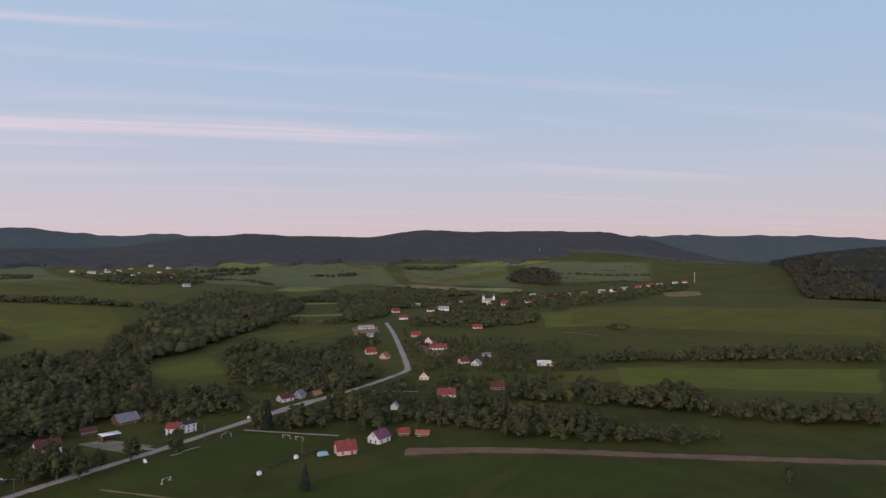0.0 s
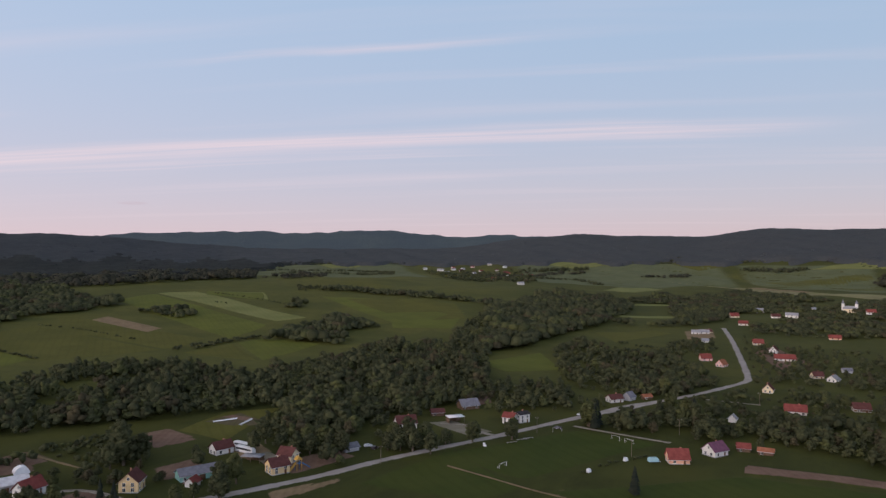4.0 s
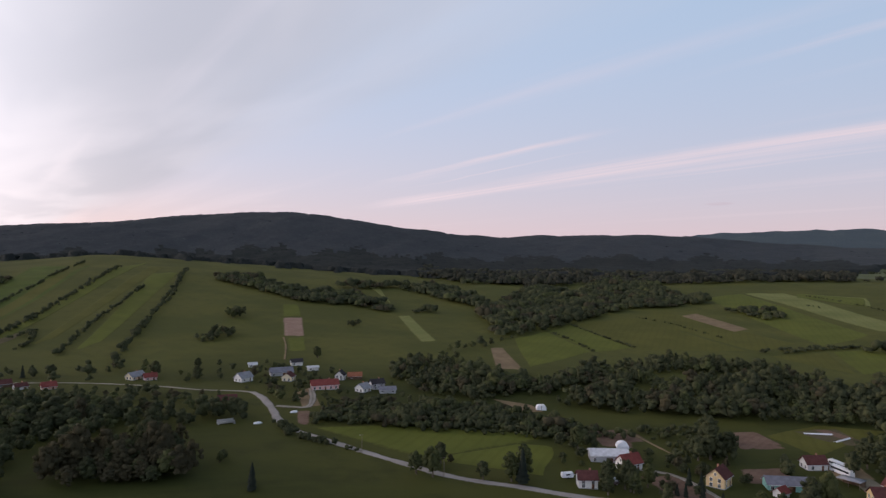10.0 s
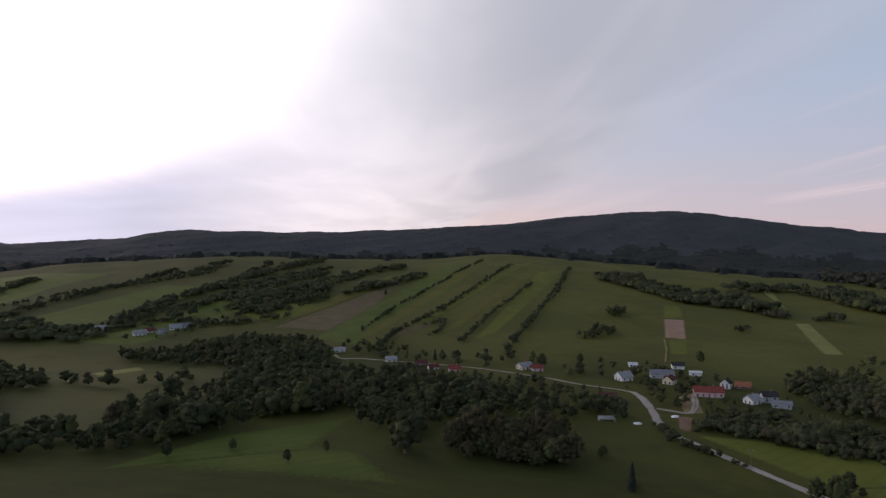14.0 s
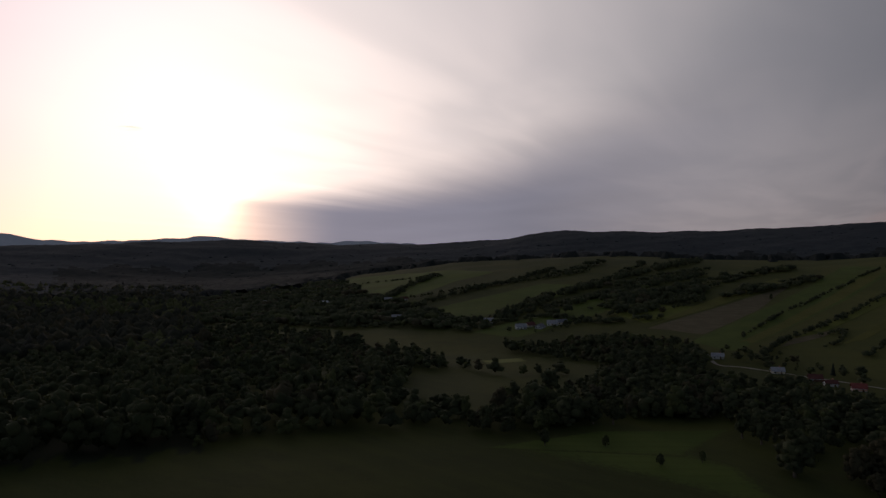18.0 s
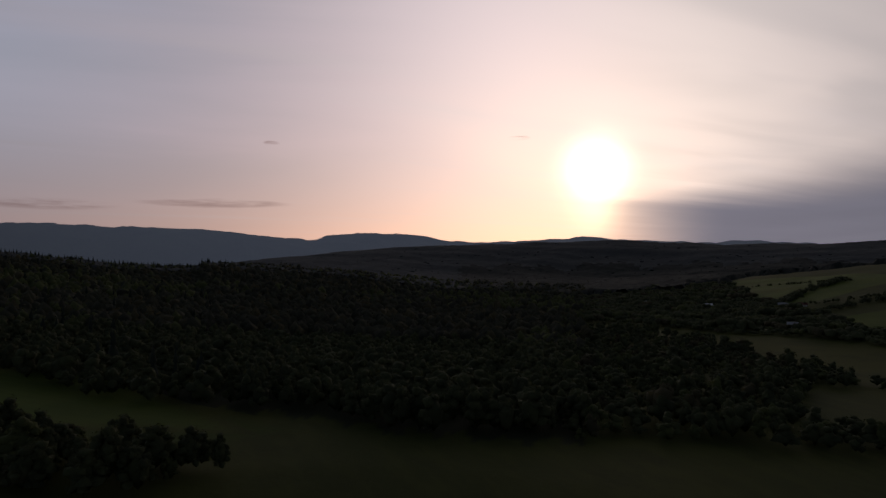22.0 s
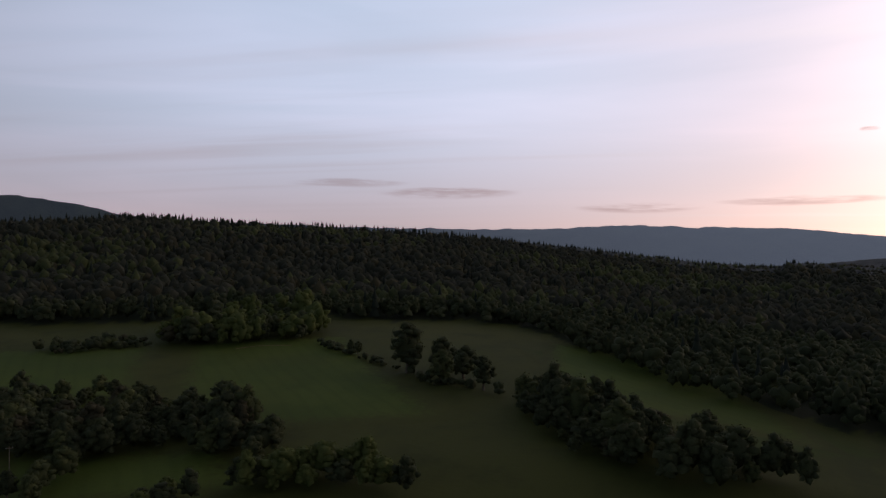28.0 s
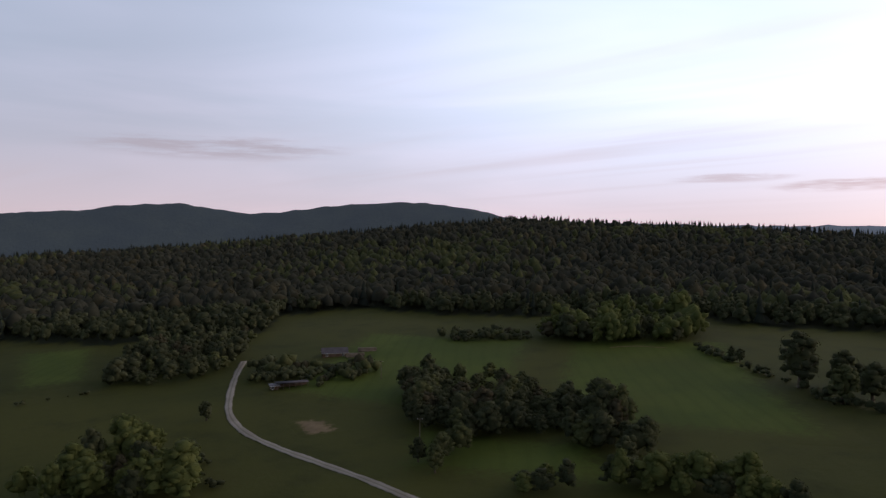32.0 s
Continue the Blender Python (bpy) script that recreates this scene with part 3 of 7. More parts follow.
def woodland(name, style, gap, tall, poly):
    protos, mat, wide = GROWTH[style]
    gap, tall = gap * 0.88, tall * 0.84
    pts = strewn(poly, gap)
    if style == "broad" and np.hypot(*np.mean(poly, axis=0)) > 430:
        protos, wide = (LOW_BROAD, wide) if np.hypot(*np.mean(poly, axis=0)) < 800 else (FAR_BROAD, 1.35)
    elif style == "broad" and np.hypot(*np.mean(poly, axis=0)) < 330:
        protos = NEAR_BROAD
    if not len(pts):
        return
    # stands of young and old trees, a few tall ones over low scrub
    swell = 1 + 0.28 * np.sin(pts[:, 0] * 0.047 + 1) * np.sin(pts[:, 1] * 0.061) + 0.15 * np.sin(pts[:, 0] * 0.13 + pts[:, 1] * 0.11)
    h = tall * swell * RNG.triangular(0.4, 0.85, 1.5, len(pts)) * (1.25 if style == "bush" else 1)
    light = RNG.uniform(0, 1, len(pts)) < (0.8 if name.startswith("light") else 0.16)
    brown = ~light & (RNG.uniform(0, 1, len(pts)) < (0.75 if name == "meadow_clump" else 0.10))
    word = {"broad": "broadleaf trees of mixed height standing close in a wood", "bush": "low green bushes in a dense thicket",
            "far": "distant dark green forest trees standing close together"}[style]
    scatter(name, protos, pts[~light & ~brown], h[~light & ~brown], mat, word, wide)
    if style != "far":
        scatter(name, protos, pts[light], h[light], FRESH_LEAF if name.startswith("light") else LEAF_LIGHT, "fresh light green trees among a darker wood", wide)
        scatter(name, protos, pts[brown], h[brown], DRY_LEAF, "olive brown trees among a darker wood", wide)


def hedge(tall, wide, line):
    line = np.array(line, float)
    tall, wide = tall * 0.78, wide * (0.62 if math.hypot(*line.mean(0)) < 1500 else 1.0)
    seg = np.hypot(*np.diff(line, axis=0).T)
    at = np.concatenate([[0], np.cumsum(seg)])
    n = max(3, int(at[-1] / (2.8 if np.hypot(*line.mean(0)) < 1400 else 6.0) * max(1, wide / 6)))
    s = np.sort(RNG.uniform(0, at[-1], n))
    s = s[np.sin(s * 0.05 + line[0, 0]) + RNG.uniform(-0.5, 0.9, n) > -0.7]
    x = np.interp(s, at, line[:, 0]) + RNG.normal(0, wide * 0.3, len(s))
    y = np.interp(s, at, line[:, 1]) + RNG.normal(0, wide * 0.3, len(s))
    scatter("hedgerow", MID_BUSH if np.hypot(*line.mean(0)) < 500 else FAR_BROAD if np.hypot(*line.mean(0)) < 780 else KNOB, np.stack([x, y], -1), tall * RNG.uniform(0.45, 1.3, len(s)), LEAF, "uneven hedgerow of bushes between two field strips")


def forest_points(gap, r0, r1, a0, a1):
    out = []
    r = r0
    while r < r1:
        g = gap(r)
        n = int(radians(a1 - a0) * r / g)
        a = a0 + (np.arange(n) + RNG.uniform(-.4, .4, n)) * (a1 - a0) / n
        rr = r + RNG.uniform(-.4, .4, n) * g
        out.append(np.stack([-np.sin(np.radians(a)) * rr, np.cos(np.radians(a)) * rr], -1))
        r += g * 0.87
    p = np.concatenate(out)
    return p[wooded(p[:, 0], p[:, 1])]


def forests():
    near = forest_points(lambda r: 9.6 if r < 560 else 9.6 + (r - 560) / 105, 235, 1620, 150, 272)
    r = np.hypot(near[:, 0], near[:, 1])
    a = np.degrees(np.arctan2(-near[:, 0], near[:, 1])) % 360
    crest = np.interp(a, HEAD, BROW_R)
    con = (RNG.uniform(0, 1, len(near)) < np.where((r > crest - 130), 0.75, 0.05)) & (a > 178)
    edge = (r < 540) & ~con
    rest = ~con & ~edge
    h = RNG.uniform(9, 17, len(near))
    front = edge & (r < 280)
    scatter("forest_edge", MID_BROAD, near[front], h[front], LEAF, "broadleaf trees along the near edge of the woods", 1.1)
    edge &= ~front
    scatter("forest_edge", LOW_BROAD, near[edge], h[edge], LEAF, "broadleaf trees along the edge of the wooded ridge", 1.1)
    tint = np.sin(near[:, 0] * 0.011) + np.sin(near[:, 1] * 0.013 + 1) + RNG.uniform(-1.6, 1.6, len(near)) > 1.15
    dry = rest & ~tint & (RNG.uniform(0, 1, len(near)) < 0.16)
    scatter("ridge_forest", KNOB, near[dry], h[dry], DRY_LEAF, "brownish olive trees scattered in the ridge forest", 1.15)
    rest &= ~dry
    scatter("ridge_forest", KNOB, near[rest & ~tint], h[rest & ~tint], FOREST, "dense dark forest covering the near ridge", 1.15)
    scatter("ridge_forest", KNOB, near[rest & tint], h[rest & tint], LEAF_LIGHT, "paler broadleaf trees within the dark ridge forest", 1.0)
    scatter("ridge_spruces", FAR_SPRUCE, near[con], h[con] * 1.25, NEEDLE, "dark spruces along the crest of the ridge", 1.0)
    for a0, a1, r0, r1 in ((-34, -24, 1240, 1700), (44, 150, 1350, 3400), (-34, 44, 1700, 3400), (150, 200, 1300, 2900)):
        crown_roof(a0, a1, r0, r1)
        far = forest_points(lambda r: r / 52, r0, r1, a0, a1)
        spruce = RNG.uniform(0, 1, len(far)) < 0.15
        hh = RNG.uniform(11.5, 13.5, len(far))
        # near trees dark, farther ones in the colour with haze painted in
        dark = near_belt(far[:, 0], far[:, 1])
        for pick, mat in ((dark, HILL_DARK), (~dark, HILL_HAZED)):
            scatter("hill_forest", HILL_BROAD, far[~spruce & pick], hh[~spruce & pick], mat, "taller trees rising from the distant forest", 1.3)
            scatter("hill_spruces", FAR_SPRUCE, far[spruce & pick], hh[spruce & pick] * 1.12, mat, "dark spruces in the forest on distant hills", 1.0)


def near_belt(x, y):
    """1 on the nearer, lower belt of hill forest, which gets no haze colour."""
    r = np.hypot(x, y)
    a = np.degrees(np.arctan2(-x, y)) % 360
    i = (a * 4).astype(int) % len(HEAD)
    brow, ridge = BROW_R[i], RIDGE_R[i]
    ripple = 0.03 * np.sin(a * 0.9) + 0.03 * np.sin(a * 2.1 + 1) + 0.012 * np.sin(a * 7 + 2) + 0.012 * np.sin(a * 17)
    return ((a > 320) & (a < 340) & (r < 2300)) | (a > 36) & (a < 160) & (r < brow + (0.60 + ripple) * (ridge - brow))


def crown_roof(a0, a1, r0, r1):
    """Closed crown roof of a forest too far off to tell its trees apart."""
    rad = r0 * np.exp(np.arange(0, math.log(r1 / r0), 1 / 175))
    A, R = np.meshgrid(np.radians(np.arange(a0 - 0.5, a1 + 0.5, 57.3 / 175)), rad, indexing="ij")
    A, R = A + RNG.uniform(-0.0019, 0.0019, A.shape), R * (1 + RNG.uniform(-0.0019, 0.0019, A.shape))
    x, y = -np.sin(A) * R, np.cos(A) * R
    wood = wooded(x, y)
    z = land(x, y) + np.where(wood, 10.2 + RNG.uniform(-1, 1, A.shape) * 2.0 + 1.2 * np.sin(x * 0.02) * np.sin(y * 0.023), -1.5)
    k = np.arange(x.size).reshape(x.shape)
    q = np.stack([k[:-1, :-1], k[:-1, 1:], k[1:, 1:], k[1:, :-1]], -1).reshape(-1, 4)[:, ::-1]
    q = q[wood.ravel()[q].any(1)]
    # the haze step: dark near roof, paler bluish roof beyond
    dark = near_belt(x, y).ravel()[q[:, 0]]
    for pick, mat, label in ((dark, HILL_DARK, "dark conifer forest along the lower hillside"), (~dark, HILL_HAZED, "blue green continuous forest on the distant hills")):
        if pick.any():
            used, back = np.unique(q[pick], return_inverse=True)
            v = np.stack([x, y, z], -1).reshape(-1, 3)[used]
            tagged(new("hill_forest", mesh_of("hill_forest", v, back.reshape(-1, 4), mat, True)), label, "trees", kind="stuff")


def part(name, data, parent, label=""):
    ob = new(name, data)
    ob.parent = parent
    return tagged(ob, label)


def tree_kind(name, crown, mat, trunk, label):
    base = new(name)
    part("trunk", mesh_of("trunk", *trunk, BARK), base)
    part("crown", mesh_of("crown", *crown, mat, mat is not NEEDLE), base)
    return tagged(base, label, "tree", "single trees in the valley")


def limbs():
    ps = [tube([(0, 0, -0.03), (0.01, 0, 0.2), (0, 0.01, 0.55)], [0.035, 0.026, 0.014])]
    for k in range(5):
        w = k * 1.3
        ps.append(tube([(0, 0, 0.22 + 0.06 * k), (0.1 * math.cos(w), 0.1 * math.sin(w), 0.32 + 0.06 * k), (0.19 * math.cos(w), 0.19 * math.sin(w), 0.42 + 0.06 * k)], [0.013, 0.01, 0.005], 4))
    return join(ps)


BROAD_KINDS, SPRUCE_KINDS = [], []
used = {}


def plant(kinds, makers, x, y, h, fat):
    """The first tree of a kind is built in place, the others are copies."""
    k = int(RNG.integers(0, len(makers)))
    m = Matrix.LocRotScale((x, y, land1(x, y)), Euler((0, 0, RNG.uniform(0, 6.28))), None)
    key = (id(kinds), k)
    if key not in used:
        used[key] = makers[k]()
        ob = used[key]
        ob.matrix_basis = m
    else:
        ob = copy_thing(used[key], m)
    ob.scale = (h * fat, h * fat, h)


BROAD_MAKERS = [lambda mat=mat: tree_kind("tree", broad_crown(34, 800, leaf=0.021), mat, limbs(), "broadleaf tree with a full uneven green crown on grass")
                for mat in (LEAF, LEAF, LEAF_LIGHT, LEAF, LEAF_LIGHT, LEAF)]
SPRUCE_MAKERS = [lambda: tree_kind("spruce", spruce_crown(11, 13, 0.35), NEEDLE, tube([(0, 0, -0.03), (0, 0, 0.5)], [0.025, 0.012]), "tall dark green spruce with drooping tiers")
                 for _ in range(3)]


def broad_trees(rows):
    for x, y, h in rows:
        plant(BROAD_KINDS, BROAD_MAKERS, x, y, h * 1.05, RNG.uniform(0.95, 1.25))


def spruces(rows):
    for x, y, h in rows:
        plant(SPRUCE_KINDS, SPRUCE_MAKERS, x, y, h, RNG.uniform(0.9, 1.15))




# ---- fields, roads, yards ----
TURF_TONE = (0.078, 0.079, 0.020)


def worn_rim(n, col, p):
    """Lets grass grow raggedly over the edge of a plot or track; rim is 0 at the edge."""
    a = n.put("ShaderNodeAttribute")
    a.attribute_name = "rim"
    f = n.step(n.add(a.outputs["Fac"], n.mul(n.add(n.noise(p, 0.35, 5.0, 0.7), -0.5), 1.1)), 0.25, 0.7)
    return n.mix(f, ground_tone(n, p)[0], col)


def soil(a, b):
    def build(n):
        p = spot(n)
        px, py, pz = n.split(p)
        row = n.m("SINE", n.add(n.mul(n.add(px, n.mul(py, 0.6)), 1.6), n.mul(n.noise(p, 0.3, 2.0), 3.0)))
        f = n.noise(p, 0.08, 5.0, 0.65)
        col = n.mix(n.step(f, 0.38, 0.64), a, b)
        col = n.mix(n.step(row, 0.2, 1.0, 0.0, 0.12), col, tuple(v * 0.6 for v in a))
        col = n.mix(n.mul(n.step(n.noise(p, 0.5, 4.0, 0.7), 0.5, 0.75), 0.35), col, TURF_TONE)
        col = worn_rim(n, col, p)
        return col, (n.add(n.mul(row, 0.4), f), 0.2), {}
    return build


def sward(a, b):
    def build(n):
        p = spot(n)
        px, py, pz = n.split(p)
        f, g = n.noise(p, 0.03, 4.0), n.noise(p, 0.6, 5.0, 0.7)
        lane = n.m("SINE", n.add(n.mul(n.add(n.mul(px, 0.8), py), 0.7), n.mul(f, 6.0)))
        col = n.mix(n.step(f, 0.36, 0.64), a, b)
        col = n.mix(n.step(lane, 0.3, 1.0, 0.0, 0.16), col, tuple(v * 0.6 for v in a))
        col = n.mix(n.mul(n.step(g, 0.48, 0.78), 0.4), col, tuple(v * 0.62 for v in b))
        col = n.mix(n.mul(n.step(n.noise(p, 0.012, 3.0), 0.45, 0.7), 0.3), col, TURF_TONE)
        col = worn_rim(n, col, p)
        return col, (g, 0.2), {}
    return build


SOIL_PINK = material("pinkish_ploughed_soil", soil((0.27, 0.175, 0.13), (0.32, 0.215, 0.16)))
SOIL_TAN = material("dry_tan_soil", soil((0.19, 0.135, 0.08), (0.25, 0.18, 0.105)))
SOIL_BROWN = material("brown_garden_soil", soil((0.16, 0.10, 0.072), (0.20, 0.13, 0.095)))
SOIL_GREY = material("grey_brown_fallow", soil((0.095, 0.080, 0.045), (0.122, 0.100, 0.058)))
BRIGHT = material("fresh_clover_green", sward((0.101, 0.113, 0.022), (0.122, 0.132, 0.026)))
TURF = material("mown_turf", sward((0.040, 0.057, 0.012), (0.051, 0.065, 0.014)))
PALE = material("pale_mown_hay", sward((0.167, 0.178, 0.059), (0.197, 0.201, 0.069)))
OLIVE = material("olive_meadow", sward((0.092, 0.091, 0.020), (0.109, 0.105, 0.024)))
# far fields: the pale bluish cast of distance haze is part of this colour
PASTURE = material("hazed_pasture", sward((0.108, 0.121, 0.060), (0.127, 0.138, 0.070)))
LUSH = material("lush_green_meadow", sward((0.065, 0.089, 0.018), (0.083, 0.107, 0.021)))
STRAW = material("straw_coloured_field", sward((0.21, 0.19, 0.095), (0.25, 0.225, 0.11)))
def wheel_track(a, b, grassy):
    """A surface with worn wheel lanes, a paler or grassy middle and ragged sides."""
    def build(n):
        p = spot(n)
        f, g = n.noise(p, 0.1, 4.0), n.noise(p, 1.2, 5.0, 0.7)
        col = n.mix(n.step(f, 0.38, 0.62), a, b)
        col = n.mix(n.mul(n.step(g, 0.45, 0.75), 0.4), col, tuple(v * 0.7 for v in a))
        at = n.put("ShaderNodeAttribute")
        at.attribute_name = "across"
        o = n.m("ABSOLUTE", at.outputs["Fac"])
        mid = n.step(n.add(o, n.mul(n.add(g, -0.5), 0.5)), 0.30, 0.05, 0.0, grassy)
        col = n.mix(mid, col, (0.085, 0.088, 0.030))
        side = n.step(n.add(o, n.mul(n.add(n.noise(p, 0.4, 5.0, 0.7), -0.5), 0.9)), 0.72, 1.05)
        return n.mix(side, col, ground_tone(n, p)[0]), (g, 0.04), {}
    return build


GRAVEL = material("light_gravel", wheel_track((0.27, 0.235, 0.20), (0.34, 0.30, 0.26), 0.45))
ASPHALT = material("worn_grey_asphalt", wheel_track((0.30, 0.268, 0.245), (0.36, 0.325, 0.30), 0.0))
EARTH_LOOK = {SOIL_PINK.name: "bare pinkish ploughed soil plot between green fields", SOIL_TAN.name: "dry tan strip of bare soil between meadows",
              SOIL_BROWN.name: "dark brown dug garden soil beside the houses", SOIL_GREY.name: "grey brown fallow ground on the slope", BRIGHT.name: "fresh bright green grass plot",
              TURF.name: "mown green turf of the village football pitch", PALE.name: "pale mown hay strip among darker grass", OLIVE.name: "olive green meadow strip on the hillside", LUSH.name: "lush green meadow sloping down from the woods", PASTURE.name: "pale blue green pasture of the far valley", STRAW.name: "straw coloured field on a far slope",
              GRAVEL.name: "light gravel ground worn by wheels", ASPHALT.name: "worn grey asphalt country road"}


def field(name, mat, corners, fray=3.0):
    """A plot of land between four corners, laid over the ground."""
    (ax, ay), (bx, by), (cx, cy), (dx_, dy_) = corners
    la = max(math.hypot(bx - ax, by - ay), math.hypot(cx - dx_, cy - dy_))
    lb = max(math.hypot(dx_ - ax, dy_ - ay), math.hypot(cx - bx, cy - by))
    na_, nb_ = max(8, min(40, int(la / 4))), max(8, min(40, int(lb / 4)))
    s, t = np.meshgrid(np.linspace(0, 1, na_ + 1), np.linspace(0, 1, nb_ + 1), indexing="ij")
    wob = 0.012 * np.sin(s * 9 + ax) * np.sin(t * 7 + ay)
    s2, t2 = s + wob, t - wob
    x = (1 - s2) * (1 - t2) * ax + s2 * (1 - t2) * bx + s2 * t2 * cx + (1 - s2) * t2 * dx_
    y = (1 - s2) * (1 - t2) * ay + s2 * (1 - t2) * by + s2 * t2 * cy + (1 - s2) * t2 * dy_
    far = float(np.hypot(x, y).mean())
    inner = np.clip(np.minimum(np.minimum(s, 1 - s) * la, np.minimum(t, 1 - t) * lb) / 2.0, 0, 1)
    z = land(x, y) + (0.11 + 0.24 * far / 1000) * inner - 0.06
    k = np.arange(x.size).reshape(x.shape)
    q = np.stack([k[:-1, :-1], k[1:, :-1], k[1:, 1:], k[:-1, 1:]], -1).reshape(-1, 4)
    me = mesh_of(name, np.stack([x, y, z], -1).reshape(-1, 3), q, mat, True)
    fray = max(fray, far / 130)
    mark_pasture(me, x, y)
    rim = np.minimum(np.minimum(s, 1 - s) * la, np.minimum(t, 1 - t) * lb) / fray
    me.attributes.new("rim", "FLOAT", "POINT").data.foreach_set("value", np.clip(rim, 0, 1.5).astype(np.float32).ravel())
    return tagged(new(name, me), EARTH_LOOK[mat.name], "field", kind="structure")


def smooth_line(pts, step):
    pts = np.array(pts, float)
    p = np.concatenate([[2 * pts[0] - pts[1]], pts, [2 * pts[-1] - pts[-2]]])
    out = []
    for i in range(1, len(p) - 2):
        n = max(2, int(np.linalg.norm(p[i + 1] - p[i]) / step))
        for t in np.arange(n) / n:
            out.append(0.5 * (2 * p[i] + (p[i + 1] - p[i - 1]) * t + (2 * p[i - 1] - 5 * p[i] + 4 * p[i + 1] - p[i + 2]) * t * t + (3 * p[i] - p[i - 1] - 3 * p[i + 1] + p[i + 2]) * t ** 3))
    out.append(pts[-1])
    return np.array(out)


def ribbon(name, mat, width, pts):
    """A road or track along a line, with slightly uneven edges and a thin shoulder."""
    c = smooth_line(pts, 5.0)
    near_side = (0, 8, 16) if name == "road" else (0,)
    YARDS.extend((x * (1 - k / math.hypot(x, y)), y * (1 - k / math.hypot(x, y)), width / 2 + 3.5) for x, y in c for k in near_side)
    d = np.gradient(c, axis=0)
    d /= np.linalg.norm(d, axis=1)[:, None]
    side = np.stack([-d[:, 1], d[:, 0]], -1)
    rows, prof = [], (-1.12, -1.0, -0.5, 0.0, 0.5, 1.0, 1.12)
    ragged = width * 0.05 * np.sin(np.arange(len(c)) * 1.9) + width * 0.04 * np.sin(np.arange(len(c)) * 0.7 + 1)
    for o in prof:
        w = o * width / 2 + np.sign(o) * ragged
        p = c + side * w[:, None]
        lift = 0.07 + 0.24 * np.hypot(p[:, 0], p[:, 1]) / 1000
        z = land(p[:, 0], p[:, 1]) + (lift + 0.05 * (1 - abs(o)) if abs(o) <= 1 else -0.2)
        rows.append(np.stack([p[:, 0], p[:, 1], z], -1))
    v = np.stack(rows, 1)
    k = np.arange(v.shape[0] * v.shape[1]).reshape(v.shape[:2])
    q = np.stack([k[:-1, :-1], k[:-1, 1:], k[1:, 1:], k[1:, :-1]], -1).reshape(-1, 4)[:, ::-1]
    me = mesh_of(name, v.reshape(-1, 3), q, mat, True)
    mark_pasture(me, v[..., 0], v[..., 1])
    across = np.tile(np.array(prof), v.shape[0])
    me.attributes.new("across", "FLOAT", "POINT").data.foreach_set("value", across.astype(np.float32))
    me.attributes.new("rim", "FLOAT", "POINT").data.foreach_set("value", ((1.05 - np.abs(across)) * 1.4).astype(np.float32))
    return tagged(new(name, me), EARTH_LOOK[mat.name], name, kind="structure")


field("ploughed_plot", SOIL_PINK, [(-784.0, 78.9), (-790.1, 104.3), (-674.9, 91.2), (-674.5, 68.9)])
field("hay_strip", PALE, [(-811.8, 215.8), (-821.8, 235.8), (-642.7, 212.7), (-636.7, 192.0)], 6.0)
field("hay_strip", PALE, [(-1133.5, 246.6), (-1123.5, 268.0), (-911.8, 236.7), (-1001.4, 245.2)], 6.0)
field("ploughed_plot", SOIL_TAN, [(-602.7, 248.7), (-604.3, 262.9), (-494.3, 234.3), (-499.7, 209.9)])
field("ploughed_strip", SOIL_TAN, [(-761.3, 574.9), (-775.8, 615.0), (-644.2, 584.7), (-629.8, 548.3)])
field("hay_strip", BRIGHT, [(-649.6, 294.0), (-690.5, 351.8), (-568.4, 337.4), (-499.8, 239.0)], 6.0)
field("hay_strip", BRIGHT, [(-690.2, 352.4), (-733.2, 405.8), (-576.7, 386.1), (-561.7, 335.0)], 6.0)
field("hay_strip", OLIVE, [(-735.3, 408.1), (-765.7, 513.6), (-531.5, 484.2), (-567.7, 381.5)], 6.0)
field("hay_strip", OLIVE, [(-765.5, 515.7), (-774.9, 585.1), (-551.2, 560.3), (-528.2, 483.4)], 6.0)
field("hay_strip", BRIGHT, [(-911.7, 728.5), (-921.5, 817.7), (-561.8, 669.5), (-528.7, 566.6)], 6.0)
field("hay_strip", PALE, [(-925.4, 819.3), (-906.1, 888.5), (-557.5, 743.2), (-573.5, 693.6)], 6.0)
field("hay_strip", PALE, [(-880.2, 896.0), (-793.1, 937.5), (-726.9, 863.9), (-741.4, 854.1)], 6.0)
field("hay_strip", OLIVE, [(-509.5, 480.0), (-509.5, 551.7), (-415.9, 482.5), (-460.0, 484.4)], 6.0)
field("hay_strip", BRIGHT, [(-508.5, 555.3), (-508.3, 600.8), (-431.9, 598.4), (-415.8, 483.9)], 6.0)
field("hay_strip", OLIVE, [(-640.9, 936.7), (-517.3, 1002.4), (-413.0, 915.1), (-496.1, 830.0)], 6.0)
field("hay_strip", BRIGHT, [(-493.1, 824.9), (-410.5, 909.7), (-360.8, 760.8), (-425.5, 725.4)], 6.0)
field("hay_strip", OLIVE, [(-809.3, 570.2), (-779.8, 578.6), (-626.3, 556.7), (-672.8, 474.1)], 6.0)
field("fallow_slope", OLIVE, [(-634.2, -296.3), (-769.1, -304.1), (-1058.9, -298.0), (-998.6, -264.2)])
field("fallow_slope", SOIL_GREY, [(-629.0, -293.3), (-987.0, -261.1), (-755.3, -234.9), (-624.7, -236.5)])
field("hay_strip", OLIVE, [(-592.6, -201.8), (-592.9, -188.1), (-1234.0, -165.2), (-1234.5, -196.4)], 6.0)
field("hay_strip", BRIGHT, [(-644.5, -167.8), (-683.7, -154.9), (-1286.0, -88.1), (-1165.4, -124.1)], 6.0)
